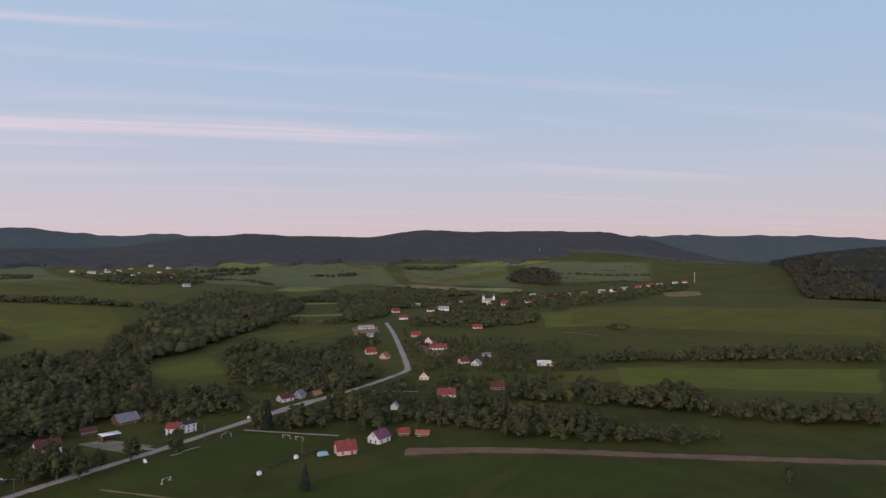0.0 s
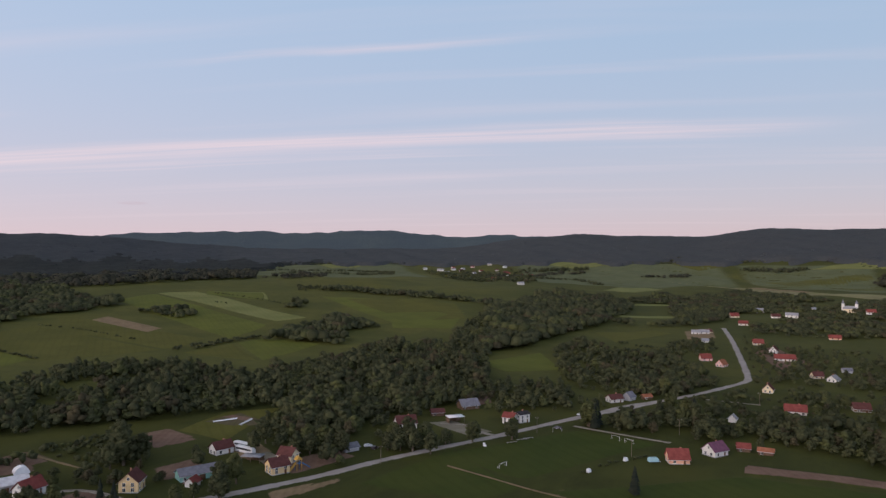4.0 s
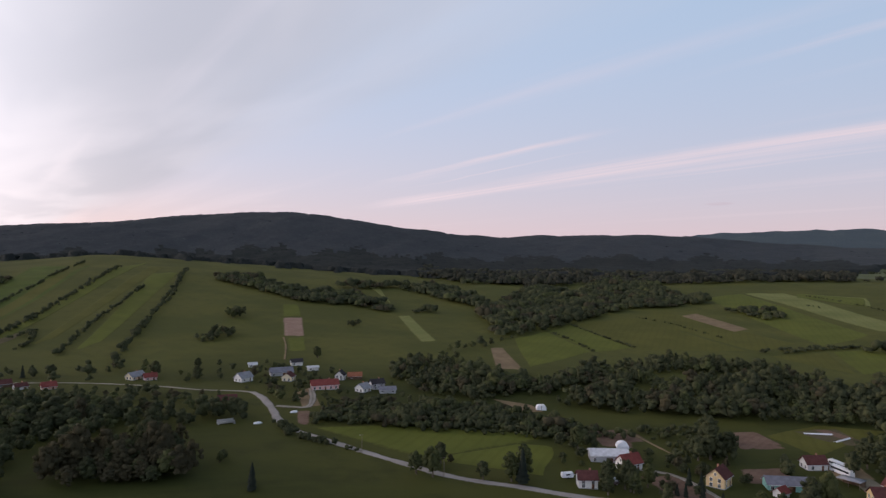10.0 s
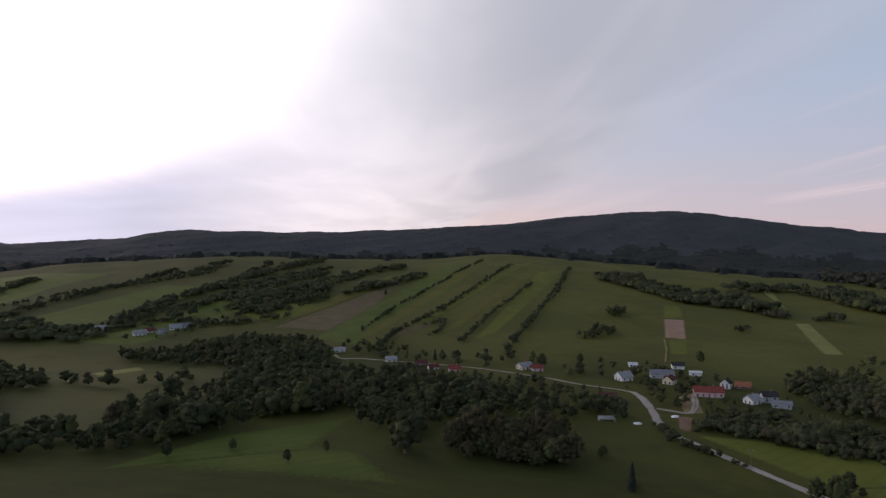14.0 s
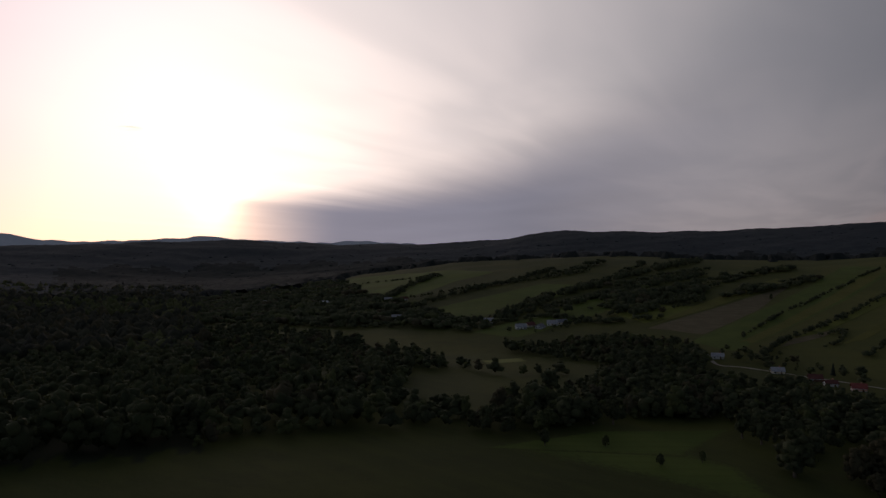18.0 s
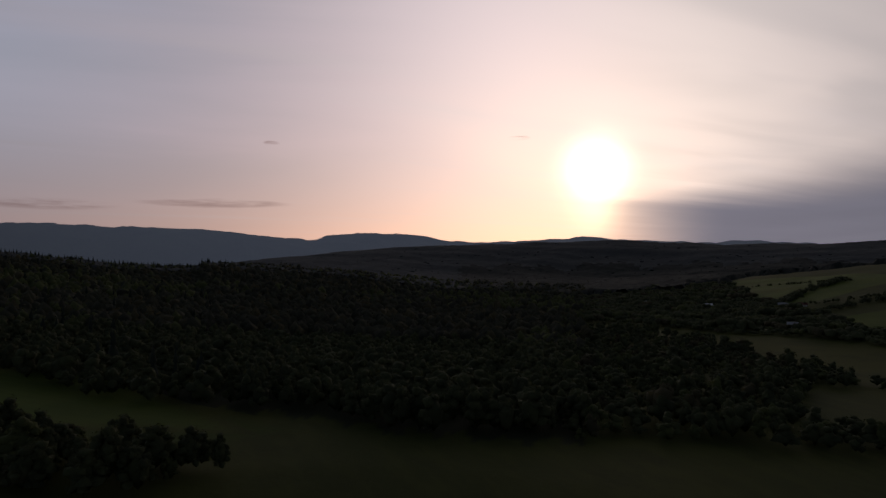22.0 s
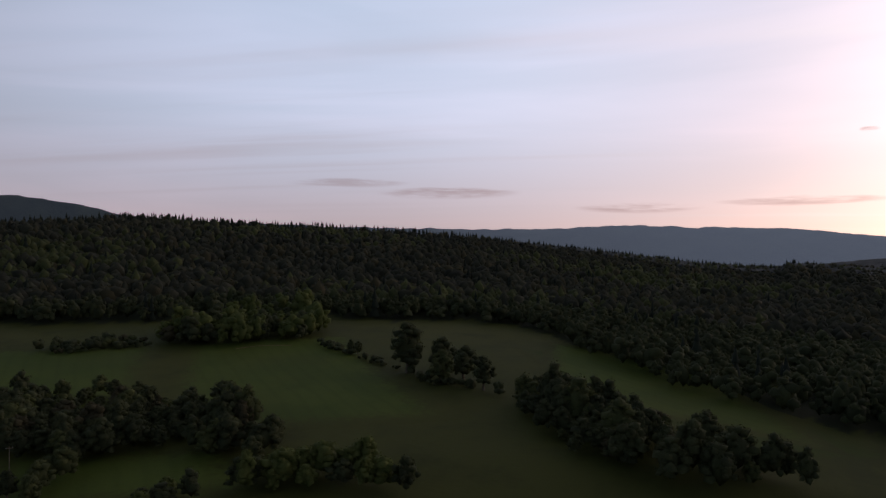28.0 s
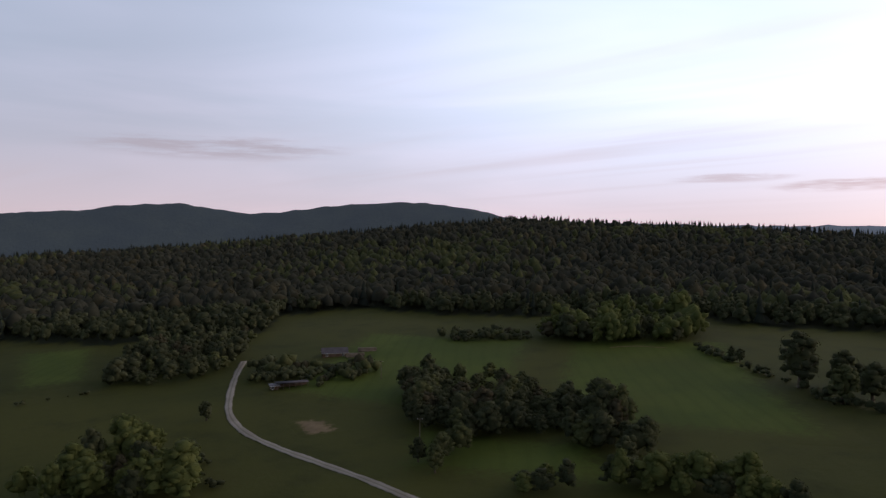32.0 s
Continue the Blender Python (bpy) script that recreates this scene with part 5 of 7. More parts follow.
def building(kind, x, y, rz, L, W, eave, rise, wall, roof):
    far = math.hypot(x, y) > 850
    L, W, eave, rise = L * 0.84, W * 0.84, eave * 0.9, rise * 0.8
    storeys = 2 if eave >= 3.3 else 1
    label = f"{WORD[wall]} {'rendered' if wall != 'brown' else 'board'} {kind} with {ROOF_WORD[roof]} gable roof" 
    h = place(kind, x, y, rz, label, kind, "buildings of the valley", 0.1)
    me = gable_walls(L, W, eave, rise)
    me.materials.append(WALLS[wall])
    walls = part("wall", me, h)
    me = gable_roof(L, W, eave, rise)
    me.materials.append(ROOFS[roof])
    rf = part("roof", me, h)
    if kind == "house":
        ch = part("chimney", shared(("chimney",), "chimney", [(-.35, -.3, 0, .35, .3, 1.7), (-.42, -.37, 1.55, .42, .37, 1.7)], BRICK), rf)
        ch.matrix_basis = pose(L * 0.18, W * 0.12, eave + rise * 0.76 - 0.3)
        part("plinth", mesh_of("plinth", *boxes([(-L / 2 - .06, -W / 2 - .06, -1.2, L / 2 + .06, W / 2 + .06, 0.45)]), CONCRETE), h)
    n = max(2, int(L / (3.2 if not far else 5)))
    for s in range(storeys):
        zc = 1.35 + s * 2.05
        if zc + 0.8 > eave:
            zc = eave - 0.95
        for sy, turn in ((-1, 0), (1, 180)):
            for i in range(n):
                if kind == "barn" and (i + s) % 2:
                    continue
                xx = -L / 2 + (i + 0.5) * L / n
                if s == 0 and i == n // 2:
                    d = part("door", shared(("door", kind), "door", [(-.5 if kind == "house" else -1.3, -.07, -1.0, .5 if kind == "house" else 1.3, .05, 1.15)], DOOR_WOOD), h)
                    d.matrix_basis = pose(xx, sy * W / 2, 1.02, 0, 0, turn)
                    if not far:
                        hd = part("handle", shared(("handle",), "handle", [(.3, -.13, -.02, .42, -.07, .06)], STEEL), d)
                    continue
                window_at(h, xx, sy * W / 2, zc, turn)
        if kind == "house":
            for sx, turn in ((-1, 270), (1, 90)):
                for yy in (-W * 0.22, W * 0.22):
                    window_at(h, sx * L / 2, yy, zc, turn)
    if kind == "house" and rise > 2.9:
        for sx, turn in ((-1, 270), (1, 90)):
            window_at(h, sx * L / 2, 0, eave + rise * 0.36, turn, 0.9, 1.1)
    if not far:
        for sy in (-1, 1):
            g = part("gutter", mesh_of("gutter", *boxes([(-L / 2 - .5, -.08, -.07, L / 2 + .5, .08, .07)]), STEEL), rf)
            g.matrix_basis = pose(0, sy * (W / 2 + 0.6), eave - 0.55 * rise / (W / 2) + 0.02)
    return h


def house(*a):
    return building("house", *a)


def barn(*a):
    return building("barn", *a)


house(-144.9, 381.2, 356, 8, 8, 4.4, 2.6, "white", "red")
house(-140.1, 387.2, 55, 8, 8, 5.4, 1.3, "white", "dark")
barn(-181.9, 404.5, 49, 14, 10, 2.9, 4.0, "brown", "slate")
house(-193.0, 344.1, 44, 13, 10, 3.8, 4.2, "white", "brown")
barn(-190.6, 378.9, 37, 9, 6, 2.5, 2.0, "brown", "brown")
house(-103.7, 464.3, 48, 11, 8, 2.9, 2.8, "white", "brown")
barn(-96.3, 473.8, 72, 8, 7, 2.9, 3.6, "grey", "slate")
barn(-86.4, 482.0, 40, 7, 5, 2.2, 1.6, "brown", "orange")
house(-47.7, 344.8, 23, 11, 9, 2.9, 4.6, "salmon", "red")
house(-33.0, 364.6, 55, 11, 9, 3.4, 4.0, "white", "purple")
barn(-21.1, 377.3, 8, 7, 5.5, 2.3, 2.2, "brown", "red")
barn(-10.9, 375.5, 357, 8, 5, 2.1, 1.4, "brown", "orange")
house(2.3, 476.2, 5, 14, 9, 2.7, 4.0, "white", "red")
barn(-30.2, 438.7, 84, 5, 5, 2.7, 2.4, "white", "grey")
house(-14.3, 540.6, 86, 9, 8, 2.9, 4.6, "cream", "brown")
house(-68.8, 671.6, 26, 11, 9, 2.9, 4.4, "pink", "red")
house(-53.0, 643.6, 65, 9, 8, 2.7, 4.2, "pink", "orange")
house(-92.3, 881.0, 11, 14, 8, 2.7, 3.0, "white", "grey")
barn(-82.5, 806.2, 16, 9, 7, 2.5, 2.2, "white", "grey")
house(-5.0, 701.2, 5, 20, 9, 2.9, 4.0, "white", "red")
house(-15.0, 748.7, 81, 9, 8, 3.8, 4.5, "white", "brown")
house(-31.1, 809.5, 12, 12, 9, 2.9, 4.4, "cream", "red")
barn(88.2, 605.4, 352, 17, 8, 3.1, 1.8, "white", "white")
house(17.8, 617.5, 28, 9, 8, 2.5, 3.4, "cream", "brown")
house(28.6, 606.1, 67, 9, 8, 2.5, 3.4, "white", "grey")
house(38.5, 501.3, 11, 11, 8, 2.4, 3.6, "brown", "brown")
house(43.3, 887.0, 2, 14, 9, 2.5, 3.6, "salmon", "red")
house(-75.0, 1117.0, 24, 14, 10, 3.4, 5, "cream", "red")
house(-57.0, 1016.9, 3, 14, 10, 3.4, 4, "white", "red")
house(-45.8, 1245.7, 32, 15, 10, 3.4, 5, "white", "grey")
house(-20.2, 1144.3, 11, 14, 10, 3.4, 4, "white", "brown")
house(0.9, 1151.9, 0, 20, 11, 5.0, 4, "white", "grey")
house(32.2, 1299.1, 59, 15, 10, 3.4, 4, "cream", "grey")
house(104.6, 1200.0, 5, 14, 10, 4.2, 5, "white", "red")
house(147.2, 1218.7, 13, 15, 10, 3.4, 4, "cream", "brown")
house(184.3, 1308.6, 352, 16, 10, 3.4, 5, "white", "red")
house(221.6, 1377.8, 61, 16, 10, 3.4, 5, "pink", "red")
house(254.9, 1397.4, 360, 15, 10, 3.4, 4, "white", "grey")
house(283.0, 1414.4, 9, 15, 10, 3.4, 5, "white", "orange")
house(323.9, 1440.5, 347, 16, 10, 3.4, 5, "cream", "grey")
house(346.3, 1437.7, 46, 16, 11, 4.2, 5, "white", "brown")
house(385.5, 1500.8, 346, 16, 10, 4.2, 5, "white", "grey")
house(444.9, 1607.1, 354, 16, 10, 4.2, 5, "pink", "red")
house(494.8, 1689.6, 354, 18, 10, 4.2, 5, "white", "red")
house(543.5, 1768.8, 13, 15, 10, 3.4, 4, "white", "grey")
house(-1036.7, 2093.1, 26, 18, 11, 4.2, 5, "white", "grey")
house(-1019.9, 2145.8, 45, 18, 11, 4.2, 5, "cream", "red")
house(-980.8, 2124.4, 25, 16, 11, 4.2, 5, "white", "brown")
house(-838.0, 1907.9, 84, 18, 11, 4.2, 5, "white", "grey")
house(-644.1, 1584.6, 22, 16, 10, 3.4, 5, "salmon", "red")
house(-811.8, 2096.2, 21, 18, 11, 4.2, 5, "white", "brown")
house(-512.7, 1411.3, 40, 16, 10, 3.4, 4, "white", "grey")
house(-713.6, 2055.1, 49, 16, 10, 3.4, 4, "white", "red")
barn(-278.6, 172.9, 68, 20, 11, 3.6, 2.2, "grey", "white")
house(-265.3, 174.9, 97, 11, 8, 3.8, 4.0, "white", "red")
house(-238.4, 200.0, 120, 10, 9, 5.0, 4.2, "yellow", "brown")
barn(-228.1, 226.1, 63, 22, 9, 3.2, 2.6, "teal", "slate")
barn(-221.9, 216.1, 106, 6, 5, 2.3, 2.2, "white", "red")
house(-246.3, 258.1, 74, 11, 8, 3.4, 3.4, "white", "brown")
house(-204.0, 248.0, 64, 10, 9, 4.2, 3.6, "yellow", "brown")
house(-210.1, 263.2, 4, 9, 8, 4.2, 3.6, "cream", "brown")
house(-249.7, 145.1, 70, 9, 8, 4.2, 3.0, "white", "brown")
barn(-195.1, 291.9, 64, 9, 6, 2.3, 2.0, "grey", "slate")
house(-500.0, -42.8, 135, 12, 8, 2.7, 3.0, "cream", "grey")
house(-496.3, -33.7, 104, 9, 7, 2.5, 2.6, "pink", "red")
house(-481.5, 24.2, 127, 11, 9, 3.4, 3.6, "white", "grey")
barn(-537.7, 33.5, 96, 7, 5, 2.3, 1.4, "white", "white")
barn(-500.6, 50.4, 94, 18, 9, 3.2, 3.2, "grey", "slate")
house(-479.9, 53.1, 154, 9, 8, 3.4, 3.0, "cream", "brown")
barn(-541.4, 65.8, 93, 10, 7, 3.1, 2.4, "white", "dark")
barn(-516.8, 74.5, 92, 9, 6, 2.9, 0.9, "white", "white")
house(-448.8, 72.1, 89, 20, 10, 3.5, 3.4, "pink", "red")
house(-478.5, 87.7, 155, 8, 7, 3.8, 3.4, "white", "dark")
barn(-479.6, 97.9, 78, 11, 7, 2.7, 2.6, "brown", "orange")
house(-436.7, 94.3, 128, 9, 8, 3.0, 3.2, "white", "grey")
house(-444.5, 105.1, 97, 10, 8, 4.2, 3.0, "grey", "dark")
barn(-431.3, 108.7, 81, 12, 8, 2.7, 1.8, "grey", "slate")
barn(-415.6, 12.0, 88, 12, 8, 2.7, 2.6, "brown", "brown")
house(-531.1, -191.0, 110, 10, 7, 2.5, 2.2, "white", "grey")
barn(-486.2, -114.4, 113, 9, 7, 2.5, 2.6, "brown", "brown")
house(-476.0, -103.4, 122, 8, 6, 2.2, 2.0, "white", "brown")
house(-473.3, -88.0, 110, 9, 7, 2.2, 2.8, "salmon", "red")
house(-500.2, -140.4, 116, 9, 7, 2.2, 2.4, "cream", "grey")
house(-572.1, -396.7, 135, 12, 9, 2.7, 3.4, "white", "grey")
house(-586.0, -395.1, 154, 10, 8, 2.5, 3, "cream", "brown")
house(-603.3, -380.4, 122, 12, 9, 2.7, 3.4, "white", "grey")
house(-613.1, -375.9, 142, 12, 9, 2.7, 3, "cream", "slate")
house(-583.1, -381.4, 183, 10, 8, 2.5, 3, "grey", "slate")
house(-567.7, -563.8, 135, 12, 9, 2.9, 3.2, "white", "grey")
barn(-634.1, -910.5, 145, 22, 10, 3.1, 2.5, "white", "white")
barn(-652.0, -792.3, 140, 16, 9, 3.1, 2.5, "white", "white")
house(-689.2, -701.1, 156, 14, 9, 2.9, 3, "white", "grey")
house(-587.6, -448.4, 137, 12, 9, 2.7, 3, "cream", "grey")
house(-584.9, -782.8, 153, 14, 9, 2.9, 3, "cream", "red")
house(-697.0, -677.8, 144, 12, 9, 2.9, 3, "white", "brown")
house(-1047.5, 2096.7, 26, 17, 11, 4.2, 4, "white", "grey")
house(-1016.3, 2142.8, 45, 17, 10, 4.2, 4, "white", "slate")
house(-990.0, 2159.4, 75, 17, 10, 4.2, 4, "white", "grey")
house(-914.7, 2070.4, 24, 16, 10, 3.4, 4, "cream", "brown")
house(-812.2, 2026.8, 32, 18, 10, 4.2, 4, "white", "grey")
house(-783.5, 2042.4, 61, 16, 10, 3.4, 4, "white", "red")
house(-1282.4, 2393.7, 28, 18, 10, 4.2, 4, "white", "grey")
house(547.7, 1789.5, 353, 16, 10, 3.4, 4, "white", "brown")
house(596.5, 1812.9, 12, 16, 10, 3.4, 4, "cream", "grey")
house(632.8, 1850.3, 341, 16, 10, 3.4, 4, "white", "red")
house(179.8, 1412.7, 13, 14, 9, 3.4, 4, "white", "grey")
house(-100.8, 874.0, 7, 10, 8, 2.7, 3, "white", "grey")
house(-88.6, 891.4, 46, 9, 8, 2.7, 3, "cream", "brown")
barn(40.4, 654.9, 16, 8, 6, 2.5, 2, "grey", "slate")
house(-1102.7, 2101.6, 12, 15, 10, 4.2, 4, "white", "grey")
house(-1146.7, 2293.9, 40, 16, 10, 4.2, 4, "cream", "brown")
house(-1039.9, 2187.2, 70, 15, 10, 4.2, 4, "white", "red")
house(-1075.8, 2348.4, 25, 16, 10, 4.2, 4, "white", "grey")
house(-984.4, 2227.8, 15, 15, 10, 4.2, 4, "pink", "brown")
house(-893.8, 2090.0, 50, 15, 10, 4.2, 4, "white", "red")
house(-949.3, 2295.2, 33, 16, 10, 4.2, 4, "cream", "grey")
house(-859.3, 2140.2, 20, 15, 10, 4.2, 4, "white", "brown")
house(-859.6, 2212.2, 64, 15, 10, 4.2, 4, "white", "grey")
house(-797.3, 2081.4, 28, 14, 10, 4.2, 4, "salmon", "red")
house(-972.0, 2003.3, 45, 15, 10, 4.2, 4, "white", "grey")
house(-741.2, 2041.8, 31, 14, 10, 4.2, 4, "cream", "red")
barn(331.9, -159.3, 249, 15, 9, 2.3, 2.4, "brown", "weathered")
barn(289.9, -110.8, 259, 4, 4, 2.2, 0.6, "brown", "slate")


# ---- smaller things ----
CARS = {k: material(k + "_car_paint", lambda n, c=c: (n.mix(n.noise(spot(n), 2.0), c, tuple(v * 0.85 for v in c)), None, {}), 0.3, 0.5) for k, c in {"white": (0.75, 0.75, 0.75), "dark": (0.05, 0.03, 0.035), "silver": (0.4, 0.42, 0.45)}.items()}
RUBBER = material("tyre_rubber", paint((0.03, 0.03, 0.03)))
BLUE = material("blue_plastic", paint((0.06, 0.13, 0.26), 0.5))
YELLOW = material("yellow_plastic", paint((0.42, 0.26, 0.07), 0.5))
TURQ = material("turquoise_sheet", paint((0.30, 0.48, 0.52), 0.6))
WOOD = material("weathered_timber", two_tone((0.15, 0.12, 0.09), (0.2, 0.165, 0.13), 0.6, 5.0))


def block(name, rows, mat, parent, label=""):
    return part(name, mesh_of(name, *boxes(rows), mat), parent, label)


def barrel(name, x, y, z, r, w, mat, parent, sides=12):
    """A disc on an axle along y."""
    v = [(r * math.cos(2 * math.pi * k / sides), s * w / 2, r * math.sin(2 * math.pi * k / sides)) for s in (-1, 1) for k in range(sides)]
    me = bpy.data.meshes.new(name)
    me.from_pydata(v, [], [tuple(range(sides)), tuple(range(2 * sides - 1, sides - 1, -1))] + [(k, sides + k, sides + (k + 1) % sides, (k + 1) % sides) for k in range(sides)])
    me.materials.append(mat)
    ob = part(name, me, parent)
    ob.matrix_basis = pose(x, y, z)
    return ob


def shell(name, prof, w, mat, parent):
    """A body from a side outline (x, z), drawn in towards its upper edge."""
    n = len(prof)
    top = max(z for _, z in prof)
    v = [(x, s * w / 2 * (1 - 0.16 * max(0, (z - 0.55 * top)) / (0.45 * top)), z) for s in (-1, 1) for x, z in prof]
    me = bpy.data.meshes.new(name)
    me.from_pydata(v, [], [tuple(range(n)), tuple(range(2 * n - 1, n - 1, -1))] + [(k, n + k, n + (k + 1) % n, (k + 1) % n) for k in range(n)])
    me.materials.append(mat)
    return part(name, me, parent)


def car(x, y, rz, colour):
    c = place("car", x, y, rz, {"white": "white", "dark": "dark red-brown", "silver": "silver grey"}[colour] + " parked car standing by the roadside", "car", "parked cars")
    shell("body", [(-2.1, .35), (2.1, .35), (2.15, .75), (1.2, .92), (.55, 1.42), (-1.2, 1.45), (-2.0, .98), (-2.15, .8)], 1.75, CARS[colour], c)
    block("side_window", [(-1.15, -.80, 1.0, .6, -.76, 1.3)], GLASS_DARK, c)
    block("side_window", [(-1.15, .76, 1.0, .6, .80, 1.3)], GLASS_DARK, c)
    for sx in (-1.3, 1.3):
        for sy in (-.8, .8):
            w = barrel("wheel", sx, sy, .33, .33, .22, RUBBER, c)
            barrel("rim", 0, .02 * (1 if sy > 0 else -1), 0, .2, .23, STEEL, w)


def bus(x, y, rz):
    c = place("bus", x, y, rz, "long white coach parked in the yard", "bus", "parked buses")
    shell("body", [(-5.9, .4), (5.9, .4), (6.0, 1.6), (5.75, 3.0), (5.5, 3.15), (-5.6, 3.15), (-5.95, 2.9), (-6.0, .6)], 2.5, CARS["white"], c)
    for sy in (-1, 1):
        for k in range(7):
            block("side_window", [(-5.2 + k * 1.5, sy * 1.2 - .08, 1.65, -3.9 + k * 1.5, sy * 1.2 + .08, 2.5)], GLASS_DARK, c)
    for sx in (-3.6, 3.7):
        for sy in (-1.15, 1.15):
            barrel("wheel", sx, sy, .5, .5, .3, RUBBER, c)


def flat_roof(name, x, y, rz, L, W, hgt, mat, label, posts=3, category="shelter"):
    c = place(name, x, y, rz, label, category)
    block("roof", [(-L / 2 - .4, -W / 2 - .4, hgt, L / 2 + .4, W / 2 + .4, hgt + .22)], mat, c)
    for k in range(posts):
        for sy in (-1, 1):
            px = -L / 2 + k * L / (posts - 1)
            block("post", [(px - .09, sy * W / 2 - .09, -1.0, px + .09, sy * W / 2 + .09, hgt)], WOOD, c)
    block("back_wall", [(-L / 2, W / 2 - .3, -1.0, L / 2, W / 2 - .12, hgt * 0.9)], WALLS["brown"], c)
    return c


def carport(x, y, rz):
    c = flat_roof("carport", x, y, rz, 9, 6, 3.4, WHITE_SHEET, "open carport with flat white sheet roof and brown walls")
    block("side_wall", [(-4.5, -3, -1, -4.3, 2.6, 2.6)], WALLS["brown"], c)


def canopy(x, y, rz):
    flat_roof("canopy", x, y, rz, 9, 5, 2.8, ROOFS["grey"], "low open canopy with light grey roof in the yard")


def shelter(x, y, rz):
    flat_roof("animal_shelter", x, y, rz, 13, 4, 2.3, ROOFS["weathered"], "long low open shelter with weathered roof on the pasture", 6)


def goal(x, y, rz):
    c = place("football_goal", x, y, rz, "white steel football goal standing on the grass pitch", "goal", "football goals")
    for sx in (-2.6, 2.6):
        block("post", [(sx - .05, -.05, -.3, sx + .05, .05, 2.1)], WHITE_SHEET, c)
        block("brace", [(sx - .04, .9, -.3, sx + .04, 1.0, .9)], STEEL, c)
    block("crossbar", [(-2.65, -.05, 2.1, 2.65, .05, 2.2)], WHITE_SHEET, c)


def bench(x, y, rz):
    c = place("spectator_bench", x, y, rz, "long pale spectator bench along the football pitch", "bench", "benches by the pitch")
    block("seat", [(-3, -.25, .42, 3, .25, .5)], CONCRETE, c)
    for sx in (-2.6, 0, 2.6):
        block("leg", [(sx - .1, -.2, -.3, sx + .1, .2, .42)], CONCRETE, c)


def dugout(x, y, rz):
    c = place("dugout", x, y, rz, "small white shelter beside the football pitch", "shelter", "dugouts")
    shell("hood", [(-.7, 0), (.7, 0), (.7, .4), (.2, 1.4), (-.7, 1.5)], 2.4, WHITE_SHEET, c)
    block("seat", [(-.4, -1.0, .35, -.1, 1.0, .45)], WOOD, c)


def trailer(x, y, rz):
    c = place("trailer", x, y, rz, "small turquoise covered trailer parked beside a hedge", "trailer")
    shell("cover", [(-2.4, .6), (2.4, .6), (2.4, 1.9), (1.8, 2.4), (-1.8, 2.4), (-2.4, 1.9)], 2.1, TURQ, c)
    for sy in (-1, 1):
        barrel("wheel", 0, sy, .35, .35, .2, RUBBER, c)
    block("drawbar", [(2.3, -.06, .45, 3.6, .06, .6)], STEEL, c)


def caravan(x, y, rz):
    c = place("caravan", x, y, rz, "white caravan parked on the grass", "caravan")
    shell("body", [(-2.4, .5), (2.3, .5), (2.6, 1.2), (2.2, 2.5), (-2.2, 2.5), (-2.5, 1.3)], 2.1, WHITE_SHEET, c)
    for sy in (-1, 1):
        barrel("wheel", 0, sy, .35, .35, .2, RUBBER, c)
        block("window", [(-.8, sy * 1.0 - .06, 1.4, .8, sy * 1.0 + .06, 2.0)], GLASS_DARK, c)


def play_slide(x, y, rz):
    c = place("play_slide", x, y, rz, "large yellow and blue children's slide beside the house", "slide")
    for sx in (-1.2, 1.2):
        block("post", [(sx - .1, -1.1, -.3, sx + .1, -.9, 5.2)], YELLOW, c)
        block("post", [(sx - .1, .9, -.3, sx + .1, 1.1, 5.2)], BLUE, c)
    block("platform", [(-1.3, -1.1, 3.2, 1.3, 1.1, 3.35)], BLUE, c)
    shell("canopy_roof", [(-1.6, 5.0), (1.6, 5.0), (0, 6.6)], 2.8, YELLOW, c)
    shell("chute", [(1.2, 3.3), (5.6, .3), (5.9, .3), (5.9, .7), (1.4, 3.9)], 1.1, BLUE, c)
    shell("chute", [(-1.2, 3.3), (-4.4, .3), (-4.7, .3), (-4.7, .7), (-1.4, 3.9)], 1.1, YELLOW, c)


def tent(x, y, rz):
    c = place("storage_tent", x, y, rz, "white peaked storage tent at the edge of the wood", "tent")
    shell("canvas", [(-3.0, -.4), (3.0, -.4), (2.7, 1.7), (1.9, 2.9), (-2.1, 2.6), (-2.7, 1.5)], 4.4, WHITE_SHEET, c)
    block("pole", [(-.1, -2.3, -.4, .1, -2.18, 2.7)], WOOD, c)


def greenhouse(x, y, rz):
    c = place("plastic_greenhouse", x, y, rz, "small domed white plastic greenhouse behind the barn", "greenhouse")
    arc = [(3.0 * math.cos(math.pi * k / 10), 2.9 * math.sin(math.pi * k / 10)) for k in range(11)]
    shell("film", arc, 5.0, WHITE_SHEET, c)
    for sy in (-2.4, 0, 2.4):
        v = [(1.03 * a, sy + s * .06, 1.03 * b) for s in (-1, 1) for a, b in arc]
        me = bpy.data.meshes.new("hoop")
        me.from_pydata(v, [], [(k, k + 1, 12 + k, 11 + k) for k in range(10)])
        me.materials.append(STEEL)
        part("hoop", me, c)


def tarpaulin(x, y, rz):
    z0 = land1(x, y)
    v, f = ico(2)
    d = v * np.array([2.4, 1.5, 0.75]) * (1 + RNG.uniform(-.12, .12, (len(v), 1)))
    ob = new("covered_heap", mesh_of("covered_heap", d, f, WHITE_SHEET))
    ob.matrix_basis = pose(x, y, z0 + 0.25, 0, 0, rz)
    tagged(ob, "heap covered with a crumpled white plastic sheet", "heap")


